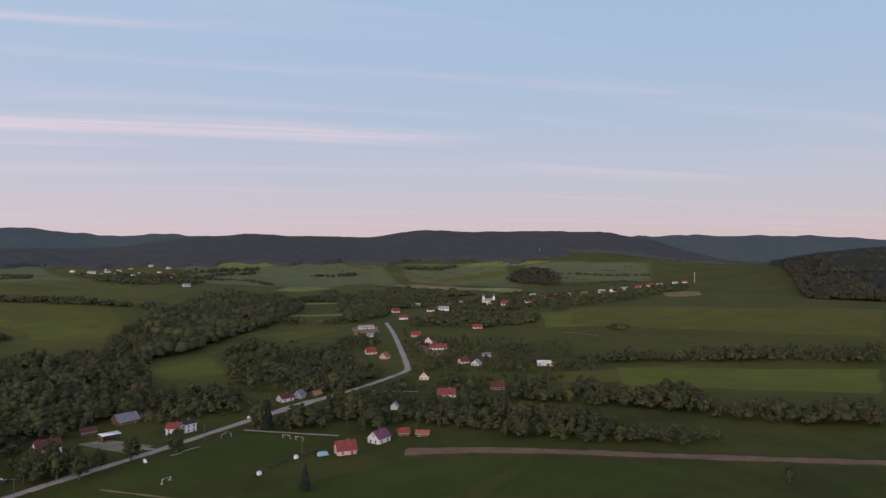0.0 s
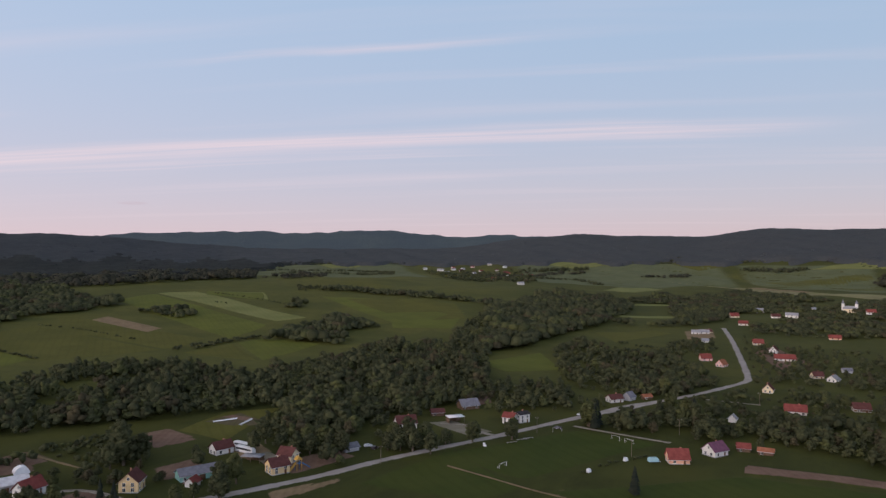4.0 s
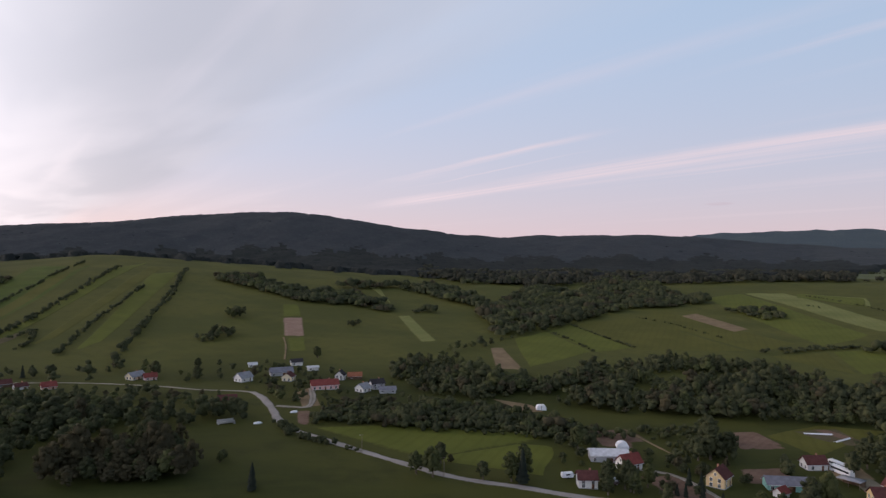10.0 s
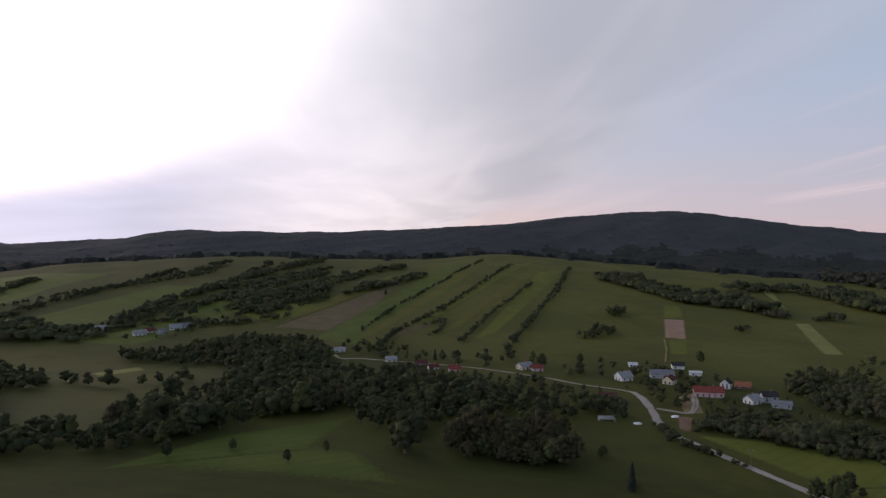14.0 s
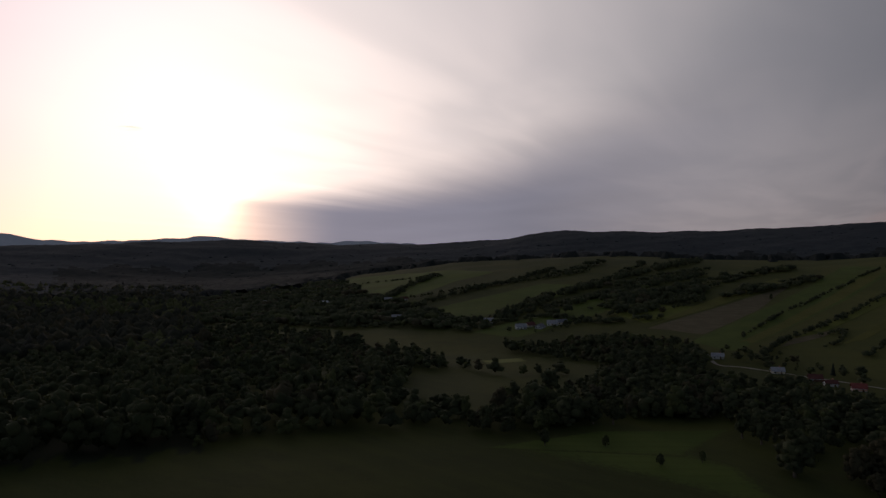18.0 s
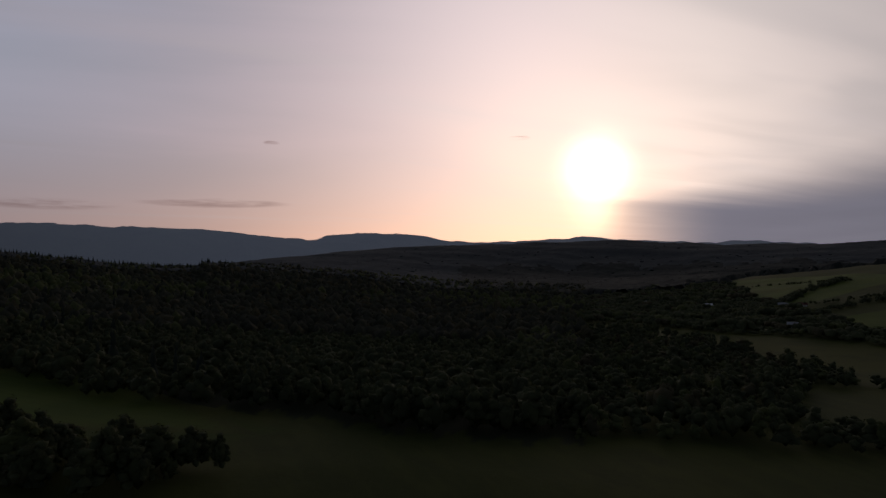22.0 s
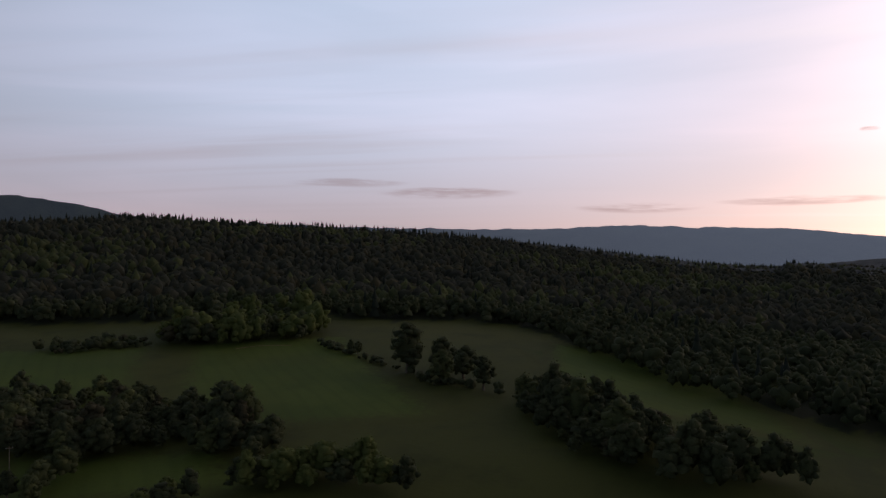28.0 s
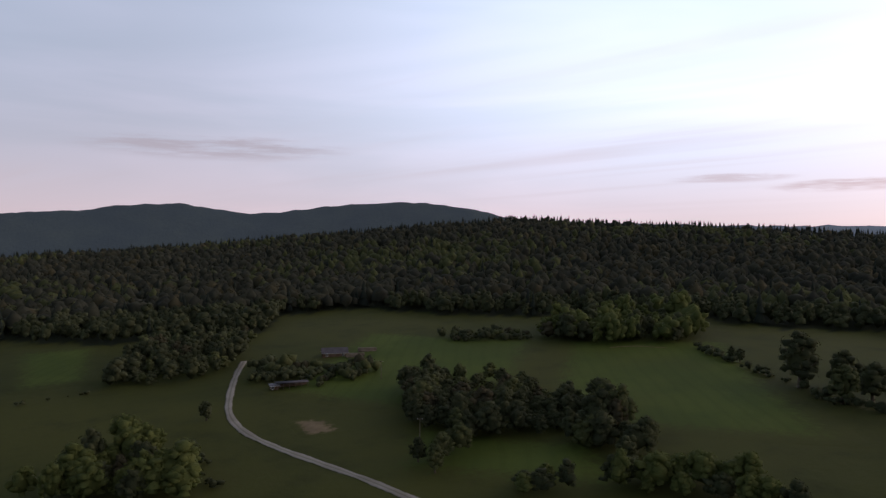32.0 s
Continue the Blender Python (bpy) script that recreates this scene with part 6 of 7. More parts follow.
def church(x, y, rz):
    h = building("church", x, y, rz, 20, 11, 7, 5, "cream", "grey")
    for dx_ in (-9, 9):
        t = part("tower", mesh_of("tower", *boxes([(dx_ - 2, -2, 0, dx_ + 2, 2, 14)]), WALLS["white"]), h)
        cone = [(dx_ + 2.3 * a, 2.3 * b, 14) for a, b in ((-1, -1), (1, -1), (1, 1), (-1, 1))] + [(dx_, 0, 20)]
        me = bpy.data.meshes.new("spire")
        me.from_pydata(cone, [], [(0, 1, 4), (1, 2, 4), (2, 3, 4), (3, 0, 4), (3, 2, 1, 0)])
        me.materials.append(ROOFS["slate"])
        part("spire", me, t)
    h["label"], h["category"] = "cream village church with two spired white towers", "church"


def mast(x, y, rz):
    c = place("radio_mast", x, y, rz, "tall thin grey radio mast on the far slope", "mast", "radio masts")
    part("pole", mesh_of("pole", *tube([(0, 0, -1), (0, 0, 13), (0, 0, 26)], [.45, .32, .2], 6), STEEL), c)
    for z in (20, 23.5):
        block("antenna", [(-.6, -.6, z, .6, .6, z + 1.2)], WHITE_SHEET, c)


def pole(x, y, rz):
    c = place("utility_pole", x, y, rz, "wooden utility pole with a short cross arm", "utility pole", "utility poles")
    part("mast", mesh_of("mast", *tube([(0, 0, -.5), (0, 0, 8.5)], [.15, .1], 7), WOOD), c)
    block("cross_arm", [(-.9, -.07, 7.9, .9, .07, 8.05)], WOOD, c)
    for sx in (-.8, 0, .8):
        block("insulator", [(sx - .06, -.06, 8.05, sx + .06, .06, 8.28)], FRAME, c)


def log_pile(x, y, rz):
    c = place("log_pile", x, y, rz, "dark pile of stacked logs lying on the meadow", "logs", "log piles")
    for k in range(9):
        row = 0 if k < 4 else 1 if k < 7 else 2
        o = barrel("log", RNG.uniform(-.5, .5), 0, 0, .38, 9, WOOD, c, 8)
        o.matrix_basis = pose(RNG.uniform(-.5, .5), (k - (0, 4, 7)[row]) * .78 - 1.2 + row * .4, .35 + row * .66, 0, 0, 90)


def culvert(x, y, rz):
    c = place("small_bridge", x, y, rz, "low grey concrete bridge over the stream", "bridge")
    block("deck", [(-4, -2.2, .5, 4, 2.2, .9)], CONCRETE, c)
    for sy in (-2.2, 2.2):
        block("parapet", [(-4, sy - .15, .9, 4, sy + .15, 1.7)], CONCRETE, c)
    for sx in (-3.8, 3.8):
        block("abutment", [(sx - .4, -2.2, -1.5, sx + .4, 2.2, .5)], CONCRETE, c)




def row_cover(x, y, rz):
    """A long low tunnel of white fleece over a vegetable bed, on hoops."""
    ob = place("row_cover", x, y, rz, "white fleece tunnel over a vegetable bed", "row cover", "garden covers")
    vs, fs, n = [], [], 9
    for i in range(13):
        for k in range(n):
            w = math.pi * k / (n - 1)
            vs.append((-7 + i * 14 / 12, 0.75 * math.cos(w), 0.7 * math.sin(w) * (1 - 0.08 * (i % 2))))
    for i in range(12):
        for k in range(n - 1):
            a = i * n + k
            fs.append((a, a + 1, a + n + 1, a + n))
    part("fleece", mesh_of("fleece", np.array(vs), np.array(fs), WHITE_SHEET, True), ob)
    for i in (0, 12):
        ring = tube([(0, 0, 0), (0, 0, 0.03)], [0.72, 0.72], 14)
        h = part("hoop", mesh_of("hoop", ring[0], ring[1], STEEL), ob)
        h.matrix_basis = pose(-7 + i * 14 / 12, 0, 0, 0, 90, 0)
carport(-173.7, 368.1, 45)
goal(-118.2, 301.7, 71)
goal(-82.3, 371.0, 332)
goal(-74.8, 367.5, 332)
goal(-114.6, 373.8, 37)
bench(-129.2, 342.4, 46)
bench(-126.4, 349.9, 45)
bench(-124.3, 353.8, 44)
dugout(-139.5, 330.8, 33)
dugout(-81.3, 312.6, 345)
dugout(-70.0, 336.8, 342)
car(-113.4, 416.9, 45, "white")
car(-116.4, 380.6, 47, "dark")
car(-198.7, 297.8, 64, "silver")
car(-185.8, 300.1, 82, "dark")
car(-190.7, 301.8, 42, "white")
car(-252.6, 160.0, 118, "silver")
car(-248.9, 158.4, 118, "dark")
trailer(-57.8, 339.1, 30)
bus(-242.3, 268.9, -7)
bus(-236.4, 263.6, -7)
canopy(-223.8, 254.6, 16)
play_slide(-197.5, 254.3, 68)
tent(-372.1, 185.9, 73)
row_cover(-277.6, 309.8, 104)
row_cover(-290.6, 307.4, 63)
greenhouse(-294.7, 190.6, 67)
tarpaulin(-263.5, 143.4, 61)
church(80.0, 1237.4, 356)
mast(656.8, 1844.6, 340)
mast(346.5, 2532.4, 352)
shelter(287.7, -118.0, 256)
pole(272.8, -153.5, 241)
pole(188.1, -119.8, 238)
pole(-53.7, 395.4, 8)
pole(-68.7, 344.2, 11)
pole(-17.9, 489.7, 2)
pole(-124.1, 367.6, 19)
pole(-170.3, 280.3, 31)
pole(-269.0, 91.2, 71)
pole(-306.0, 65.6, 78)
log_pile(329.4, -177.1, 247)
log_pile(321.7, -165.9, 248)
culvert(-366.9, 10.0, 98)
tarpaulin(-386.3, 45.5, 113)
tarpaulin(-364.1, 25.0, 96)
caravan(-259.8, 141.8, 81)

woodland("bush_row", "bush", 6, 4, [(-407, 123), (-355, 171), (-316, 203), (-322, 263), (-306, 254), (-304, 195), (-306, 169), (-364, 110)])
woodland("hedge_trees", "broad", 8, 9, [(-96, 412), (-74, 440), (-44, 457), (-10, 440), (32, 425), (86, 410), (82, 362), (62, 361), (33, 376), (-6, 398), (-50, 391), (-87, 387)])
woodland("hedge_trees", "broad", 8, 11, [(46, 492), (83, 481), (134, 469), (158, 500), (161, 450), (172, 417), (215, 423), (261, 416), (239, 380), (196, 385), (165, 400), (126, 432), (78, 450), (46, 461)])
woodland("hedge_trees", "broad", 8, 8, [(31, 403), (70, 408), (97, 382), (140, 359), (137, 351), (90, 358), (34, 369), (-17, 403), (-29, 427), (6, 426)])
woodland("hedge_trees", "broad", 9, 10, [(150, 654), (243, 666), (340, 678), (414, 660), (378, 603), (307, 622), (207, 622), (146, 638)])
woodland("hedge_trees", "broad", 9, 7, [(200, 869), (229, 864), (218, 831), (196, 835)])
woodland("village_trees", "broad", 30, 8, [(36, 1266), (560, 1768), (440, 1354), (180, 1040), (40, 1090)])
woodland("village_trees", "broad", 26, 9, [(-1003, 1917), (-768, 2210), (-535, 1578), (-639, 1368)])
woodland("village_trees", "broad", 22, 6, [(-534, -5), (-556, 39), (-512, 100), (-442, 121), (-404, 98), (-412, 68), (-399, 47), (-439, 24)])
woodland("village_trees", "broad", 17, 8, [(-551, -194), (-539, -136), (-531, -90), (-552, -40), (-520, -38), (-505, -94), (-525, -184)])
woodland("village_trees", "broad", 22, 6, [(-590, -430), (-633, -384), (-588, -347), (-551, -372), (-538, -392)])
woodland("garden_trees", "broad", 20, 6, [(-284, 207), (-262, 231), (-258, 267), (-234, 275), (-203, 238), (-210, 210), (-224, 180), (-248, 175)])
woodland("garden_trees", "broad", 11, 8, [(-219, 275), (-197, 325), (-180, 342), (-158, 311), (-178, 274), (-194, 260)])
woodland("dark_hill_wood", "far", 11, 12, [(619, 1178), (816, 1655), (911, 1910), (965, 1811), (1039, 1656), (724, 1155)])
woodland("forest_edge", "far", 18, 14, [(-1999, 604), (-1665, 737), (-1841, 1002), (-1272, 958), (-1354, 1542), (-1013, 1154), (-1080, 840), (-1163, 699), (-1127, 535), (-1296, 392)])
woodland("riverside", "bush", 6, 5, [(-373, 47), (-389, 100), (-386, 158), (-355, 180), (-341, 182), (-342, 140), (-349, 90), (-361, 54)])
woodland("valley_wood", "broad", 9, 12, [(-434, -160), (-432, -109), (-420, -78), (-411, -56), (-399, -13), (-394, 18), (-376, 21), (-362, 3), (-359, -32), (-329, -61), (-327, -104), (-336, -121), (-378, -133), (-420, -154)])
woodland("valley_wood", "broad", 10, 12, [(-336, -121), (-295, -151), (-263, -157), (-258, -188), (-302, -220), (-338, -216), (-389, -216), (-430, -191), (-451, -166), (-378, -133)])
woodland("valley_wood", "broad", 10, 11, [(-492, -359), (-539, -299), (-576, -256), (-522, -192), (-472, -178), (-460, -216), (-460, -287), (-470, -343)])
woodland("meadow_clump", "broad", 8, 14, [(-284, -58), (-301, -54), (-324, -29), (-315, -8), (-281, -2), (-271, -24), (-271, -48)])
woodland("meadow_clump", "broad", 8, 10, [(-282, 81), (-293, 102), (-269, 96), (-265, 76)])
woodland("slope_wood", "broad", 10, 8, [(-657, -11), (-706, 33), (-676, 36), (-630, -5)])
woodland("slope_wood", "broad", 10, 9, [(-806, 21), (-814, 42), (-773, 38), (-768, 22)])
woodland("slope_wood", "broad", 10, 6, [(-752, 144), (-757, 160), (-736, 154), (-732, 142)])
woodland("west_wood", "broad", 11, 12, [(-356, -675), (-424, -608), (-433, -518), (-428, -398), (-366, -310), (-340, -326), (-277, -269), (-254, -202), (-222, -188), (-195, -204), (-169, -211), (-130, -214), (-114, -217)])
woodland("west_wood", "broad", 10, 10, [(-251, -200), (-295, -192), (-344, -197), (-296, -167), (-254, -154), (-223, -166), (-227, -184)])
woodland("west_wood", "broad", 11, 9, [(-403, -341), (-406, -274), (-408, -243), (-385, -233), (-368, -274), (-374, -317)])
woodland("west_wood", "broad", 11, 11, [(-346, -195), (-419, -155), (-402, -115), (-334, -101), (-326, -121), (-300, -153)])
woodland("meadow_trees", "broad", 8, 11, [(246, -145), (239, -183), (209, -191), (180, -192), (144, -180), (136, -166), (148, -153), (169, -154), (174, -133), (168, -112), (191, -122), (230, -140)])
woodland("light_meadow_trees", "broad", 8, 12, [(137, -114), (143, -130), (129, -127), (124, -138), (121, -159), (102, -156), (97, -158), (136, -113)])
woodland("light_meadow_trees", "broad", 7, 12, [(235, -9), (229, -17), (242, -35), (247, -51), (224, -58), (204, -55), (190, -47), (215, -21)])
woodland("shed_bushes", "bush", 6, 6, [(336, -116), (313, -141), (300, -161), (280, -152), (279, -126), (301, -106)])
woodland("meadow_wood", "broad", 9, 12, [(340, -49), (368, -73), (401, -103), (390, -128), (361, -127), (329, -102), (330, -73)])
woodland("light_meadow_wood", "broad", 9, 16, [(301, -274), (332, -348), (296, -390), (250, -349), (233, -320), (256, -282), (281, -265)])
woodland("meadow_bushes", "bush", 7, 5, [(337, -221), (331, -257), (310, -274), (299, -264), (308, -239), (326, -218)])
woodland("meadow_trees", "broad", 8, 11, [(255, -159), (238, -188), (202, -187), (166, -183), (134, -164), (126, -152), (163, -152), (184, -149), (194, -134), (212, -132)])
woodland("light_meadow_trees", "broad", 8, 11, [(126, -139), (117, -161), (98, -159), (80, -156), (75, -154), (119, -134)])
woodland("meadow_trees", "broad", 8, 13, [(92, -243), (83, -258), (64, -249), (39, -230), (13, -217), (-4, -199), (-11, -195), (11, -184), (31, -182), (57, -197), (80, -228)])
woodland("village_trees", "broad", 13, 7, [(-26, 609), (-12, 629), (21, 637), (41, 604), (77, 601), (74, 579), (39, 563), (25, 576), (-5, 593), (-24, 604)])
woodland("village_trees", "broad", 12, 8, [(17, 1162), (38, 1170), (42, 1036), (15, 1027)])
woodland("village_trees", "broad", 13, 8, [(50, 990), (74, 1086), (120, 948), (120, 913), (85, 909), (52, 976)])
woodland("village_trees", "broad", 12, 8, [(-113, 729), (-94, 808), (-69, 778), (-66, 745), (-79, 696), (-106, 705)])
woodland("village_trees", "broad", 12, 9, [(-95, 554), (-81, 587), (-43, 555), (-36, 573), (-43, 545), (-40, 499), (-56, 483), (-82, 477)])
woodland("village_trees", "broad", 15, 6, [(-56, 833), (-38, 883), (-15, 769), (-14, 727), (-30, 694), (-42, 752)])
woodland("village_trees", "broad", 13, 7, [(28, 528), (45, 540), (91, 541), (86, 512), (46, 491), (29, 500)])
woodland("village_trees", "broad", 14, 6, [(-2, 527), (12, 526), (22, 516), (20, 506), (12, 510), (1, 530)])
woodland("river_wood", "broad", 9, 12, [(-505, 356), (-499, 380), (-462, 392), (-460, 423), (-408, 422), (-363, 416), (-372, 484), (-346, 506), (-384, 609), (-308, 636), (-341, 727), (-374, 891), (-270, 652), (-178, 425), (-202, 396), (-216, 358), (-217, 324), (-253, 311), (-294, 353), (-313, 305), (-328, 278), (-352, 248)])
woodland("river_wood", "broad", 10, 12, [(-427, 1019), (-374, 1012), (-400, 1236), (-309, 1317), (-228, 1131), (-219, 1072), (-219, 857), (-238, 738), (-234, 688), (-262, 624)])
woodland("river_wood", "broad", 10, 9, [(-210, 668), (-195, 742), (-153, 693), (-126, 580), (-81, 567), (-58, 520), (-88, 486), (-129, 490), (-158, 526), (-187, 604)])
woodland("river_wood", "broad", 10, 8, [(-196, 467), (-148, 478), (-121, 459), (-81, 447), (-104, 451), (-135, 429), (-164, 392)])
woodland("hill_copse", "broad", 11, 11, [(-487, 566), (-514, 662), (-517, 762), (-485, 747), (-444, 728), (-462, 682), (-413, 603), (-446, 598), (-498, 588)])
woodland("hill_copse", "broad", 12, 9, [(-756, 974), (-722, 1055), (-570, 1049), (-432, 1019), (-426, 1005), (-551, 1006), (-702, 1027), (-762, 990)])
woodland("hill_copse", "broad", 11, 9, [(-651, 809), (-672, 852), (-639, 834), (-626, 813), (-649, 810)])
woodland("hill_copse", "broad", 12, 9, [(-797, 637), (-764, 701), (-687, 686), (-694, 651), (-785, 662)])
woodland("side_valley_wood", "broad", 12, 11, [(-692, 286), (-904, 373), (-1085, 519), (-1034, 588), (-1724, 1106), (-1069, 755), (-933, 716), (-854, 698), (-840, 671), (-826, 614), (-826, 544), (-768, 437), (-688, 318), (-654, 283)])
woodland("river_wood", "broad", 9, 11, [(-438, 181), (-438, 205), (-460, 244), (-459, 281), (-498, 331), (-477, 384), (-465, 381), (-454, 321), (-426, 291), (-428, 243), (-404, 208), (-413, 170)])
woodland("slope_wood", "broad", 11, 10, [(-1120, 15), (-1147, 68), (-1021, 126), (-993, 214), (-853, 223), (-835, 222), (-876, 181), (-908, 112), (-1009, 60), (-1066, 23)])
woodland("slope_wood", "broad", 11, 8, [(-853, 245), (-871, 276), (-831, 273), (-832, 242)])
woodland("slope_wood", "broad", 12, 12, [(-1142, 308), (-1080, 387), (-911, 380), (-886, 392), (-756, 334), (-763, 306), (-880, 345), (-984, 319), (-1075, 295)])
woodland("side_valley_wood", "broad", 10, 12, [(-517, 131), (-582, 194), (-623, 260), (-700, 336), (-844, 522), (-784, 485), (-661, 303), (-603, 246), (-590, 204), (-539, 157)])
woodland("river_wood", "broad", 9, 11, [(-484, 125), (-481, 140), (-463, 162), (-453, 189), (-442, 209), (-469, 255), (-462, 287), (-419, 260), (-408, 170), (-436, 145), (-488, 132)])
woodland("slope_wood", "broad", 12, 9, [(-644, -407), (-721, -386), (-839, -371), (-952, -360), (-1190, -325), (-1170, -295), (-1005, -338), (-835, -358), (-716, -374), (-656, -415)])
woodland("slope_wood", "broad", 11, 8, [(-644, -315), (-724, -320), (-815, -308), (-813, -304), (-728, -312), (-663, -321)])
woodland("slope_wood", "broad", 11, 9, [(-820, -293), (-918, -293), (-932, -286), (-834, -288)])
woodland("slope_wood", "broad", 13, 9, [(-757, -479), (-864, -473), (-1036, -510), (-1093, -506), (-1018, -493), (-853, -467), (-753, -476)])
woodland("slope_wood", "broad", 12, 8, [(-932, -589), (-1025, -596), (-1086, -581), (-994, -565), (-923, -583)])
woodland("valley_village_wood", "broad", 13, 9, [(-638, -1114), (-820, -1177), (-978, -1152), (-721, -755), (-605, -512), (-578, -430), (-530, -421), (-516, -532), (-479, -572), (-448, -690), (-388, -737), (-486, -922)])
woodland("forest_edge", "broad", 13, 13, [(-1080, 187), (-1061, 246), (-1173, 371), (-1176, 441), (-1285, 644), (-1204, 618), (-1564, 973), (-1372, 853), (-1201, 602), (-1183, 424), (-1138, 303)])
woodland("far_copse", "far", 20, 11, [(-410, 2551), (-400, 2589), (-348, 2589), (-332, 2546), (-364, 2486)])
woodland("far_copse", "far", 18, 9, [(-414, 2165), (-368, 2210), (-266, 2248), (-259, 2189)])
woodland("far_copse", "far", 20, 11, [(-123, 2317), (-81, 2351), (13, 2340), (33, 2316), (-78, 2275)])
woodland("far_copse", "far", 18, 13, [(191, 2128), (233, 2232), (312, 2279), (349, 2124), (305, 1854), (207, 1980)])
woodland("far_copse", "far", 18, 8, [(123, 2128), (145, 2139), (146, 2143), (123, 2132)])
woodland("far_copse", "far", 18, 10, [(-996, 1194), (-1024, 1331), (-1033, 1434), (-927, 1287), (-957, 1185)])
woodland("far_copse", "far", 22, 13, [(-1363, 1346), (-1077, 1179), (-991, 1171), (-1055, 1088), (-1091, 937), (-1179, 886), (-1261, 889), (-1342, 946), (-1611, 1384)])
woodland("far_copse", "far", 20, 9, [(-722, 1724), (-695, 2150), (-587, 2220), (-580, 2193), (-697, 2011), (-682, 1627)])
woodland("far_copse", "broad", 14, 9, [(-266, 1329), (-247, 1482), (-200, 1488), (-181, 1346), (-209, 1257), (-253, 1268)])
woodland("village_wood", "broad", 12, 10, [(-164, 1218), (-167, 1515), (-88, 1776), (58, 1561), (71, 1500), (-50, 1457), (-93, 1300), (-82, 1080), (-107, 967), (-154, 922), (-204, 924), (-197, 909), (-128, 950)])
woodland("village_wood", "broad", 12, 9, [(-48, 966), (40, 1086), (75, 1057), (134, 1001), (122, 936), (67, 936), (29, 969), (-40, 965)])
woodland("village_wood", "broad", 12, 9, [(-26, 572), (1, 614), (32, 627), (64, 610), (101, 612), (97, 588), (41, 576), (1, 573), (-24, 562)])
woodland("river_wood", "broad", 9, 10, [(-376, 378), (-342, 387), (-302, 399), (-269, 418), (-220, 442), (-169, 436), (-127, 426), (-115, 430), (-128, 427), (-148, 423), (-172, 434), (-190, 429), (-200, 410), (-193, 381), (-213, 371), (-204, 347), (-230, 341), (-210, 312), (-227, 292), (-248, 284), (-274, 316), (-252, 320), (-277, 342), (-304, 339), (-310, 311)])
woodland("garden_wood", "broad", 9, 8, [(-190, 320), (-171, 319), (-156, 313), (-162, 319), (-172, 300), (-186, 286), (-194, 288), (-192, 299)])
woodland("garden_wood", "broad", 15, 6, [(-145, 412), (-122, 435), (-89, 470), (-65, 496), (-25, 482), (-19, 438), (-33, 400), (-54, 408), (-81, 410), (-105, 423), (-122, 408)])
woodland("scrub_wood", "bush", 8, 6, [(-156, 686), (-106, 719), (-64, 599), (-47, 561), (-66, 500), (-105, 491), (-132, 583)])
woodland("village_trees", "broad", 17, 7, [(-53, 1021), (9, 987), (77, 1006), (125, 979), (123, 917), (75, 896), (15, 880), (-41, 919)])
woodland("village_trees", "broad", 12, 8, [(-210, 1422), (-84, 1616), (34, 1370), (31, 1260), (-63, 1207), (-127, 1102), (-133, 955), (-173, 1174)])
woodland("village_trees", "broad", 15, 7, [(7, 740), (70, 709), (124, 652), (117, 590), (83, 531), (56, 570), (14, 588), (-9, 642)])
woodland("hedge_trees", "broad", 9, 8, [(122, 636), (176, 644), (229, 653), (221, 630), (168, 617), (120, 606)])
woodland("village_trees", "broad", 11, 7, [(9, 529), (43, 513), (47, 474), (36, 432), (14, 436), (8, 495)])
woodland("hedge_trees", "broad", 8, 9, [(-65, 379), (-42, 394), (-14, 386), (9, 371), (36, 370), (61, 358), (84, 351), (122, 348), (124, 355), (85, 357), (49, 363), (9, 371), (-17, 384), (-41, 385), (-66, 386)])
woodland("river_wood", "broad", 9, 11, [(-493, 123), (-521, 144), (-548, 176), (-550, 202), (-490, 197), (-454, 190), (-451, 215), (-390, 204), (-417, 252), (-450, 312), (-463, 406), (-417, 366), (-437, 334), (-409, 265), (-374, 264), (-397, 348), (-328, 288), (-347, 245), (-357, 216), (-374, 203), (-413, 200), (-396, 155), (-415, 136), (-431, 126)])
woodland("bush_row", "bush", 6, 5, [(-414, 67), (-392, 114), (-354, 144), (-321, 168), (-310, 181), (-312, 163), (-326, 133), (-343, 100), (-366, 59)])
woodland("river_wood", "broad", 9, 9, [(-228, 261), (-259, 321), (-249, 413), (-222, 450), (-200, 426), (-197, 367), (-206, 342), (-208, 302), (-201, 288), (-226, 279)])
woodland("garden_wood", "broad", 10, 8, [(-224, 455), (-191, 479), (-152, 511), (-128, 430), (-142, 414), (-166, 433), (-181, 438), (-198, 430)])
woodland("garden_wood", "broad", 9, 6, [(-193, 280), (-184, 305), (-164, 322), (-162, 328), (-174, 288), (-185, 273)])
woodland("garden_wood", "bush", 8, 4, [(-307, 199), (-310, 238), (-286, 251), (-262, 230), (-268, 205), (-302, 209)])
woodland("slope_wood", "broad", 11, 8, [(-716, -389), (-772, -420), (-851, -399), (-912, -352), (-870, -326), (-772, -333), (-693, -345)])
woodland("slope_wood", "broad", 12, 8, [(-835, -297), (-937, -297), (-1066, -256), (-1044, -234), (-912, -268), (-835, -290)])
woodland("slope_wood", "broad", 12, 8, [(-833, -453), (-944, -443), (-1099, -416), (-1087, -403), (-918, -416), (-822, -447)])
woodland("valley_wood", "broad", 9, 10, [(-554, -301), (-576, -270), (-564, -222), (-469, -174), (-424, -154), (-386, -122), (-374, -118), (-335, -117), (-322, -143), (-293, -159)])
woodland("valley_wood", "broad", 9, 10, [(-378, -120), (-400, -65), (-392, -8), (-386, -5), (-368, -42), (-352, -65), (-318, -66), (-298, -72), (-270, -65), (-276, -77), (-316, -83), (-315, -100)])
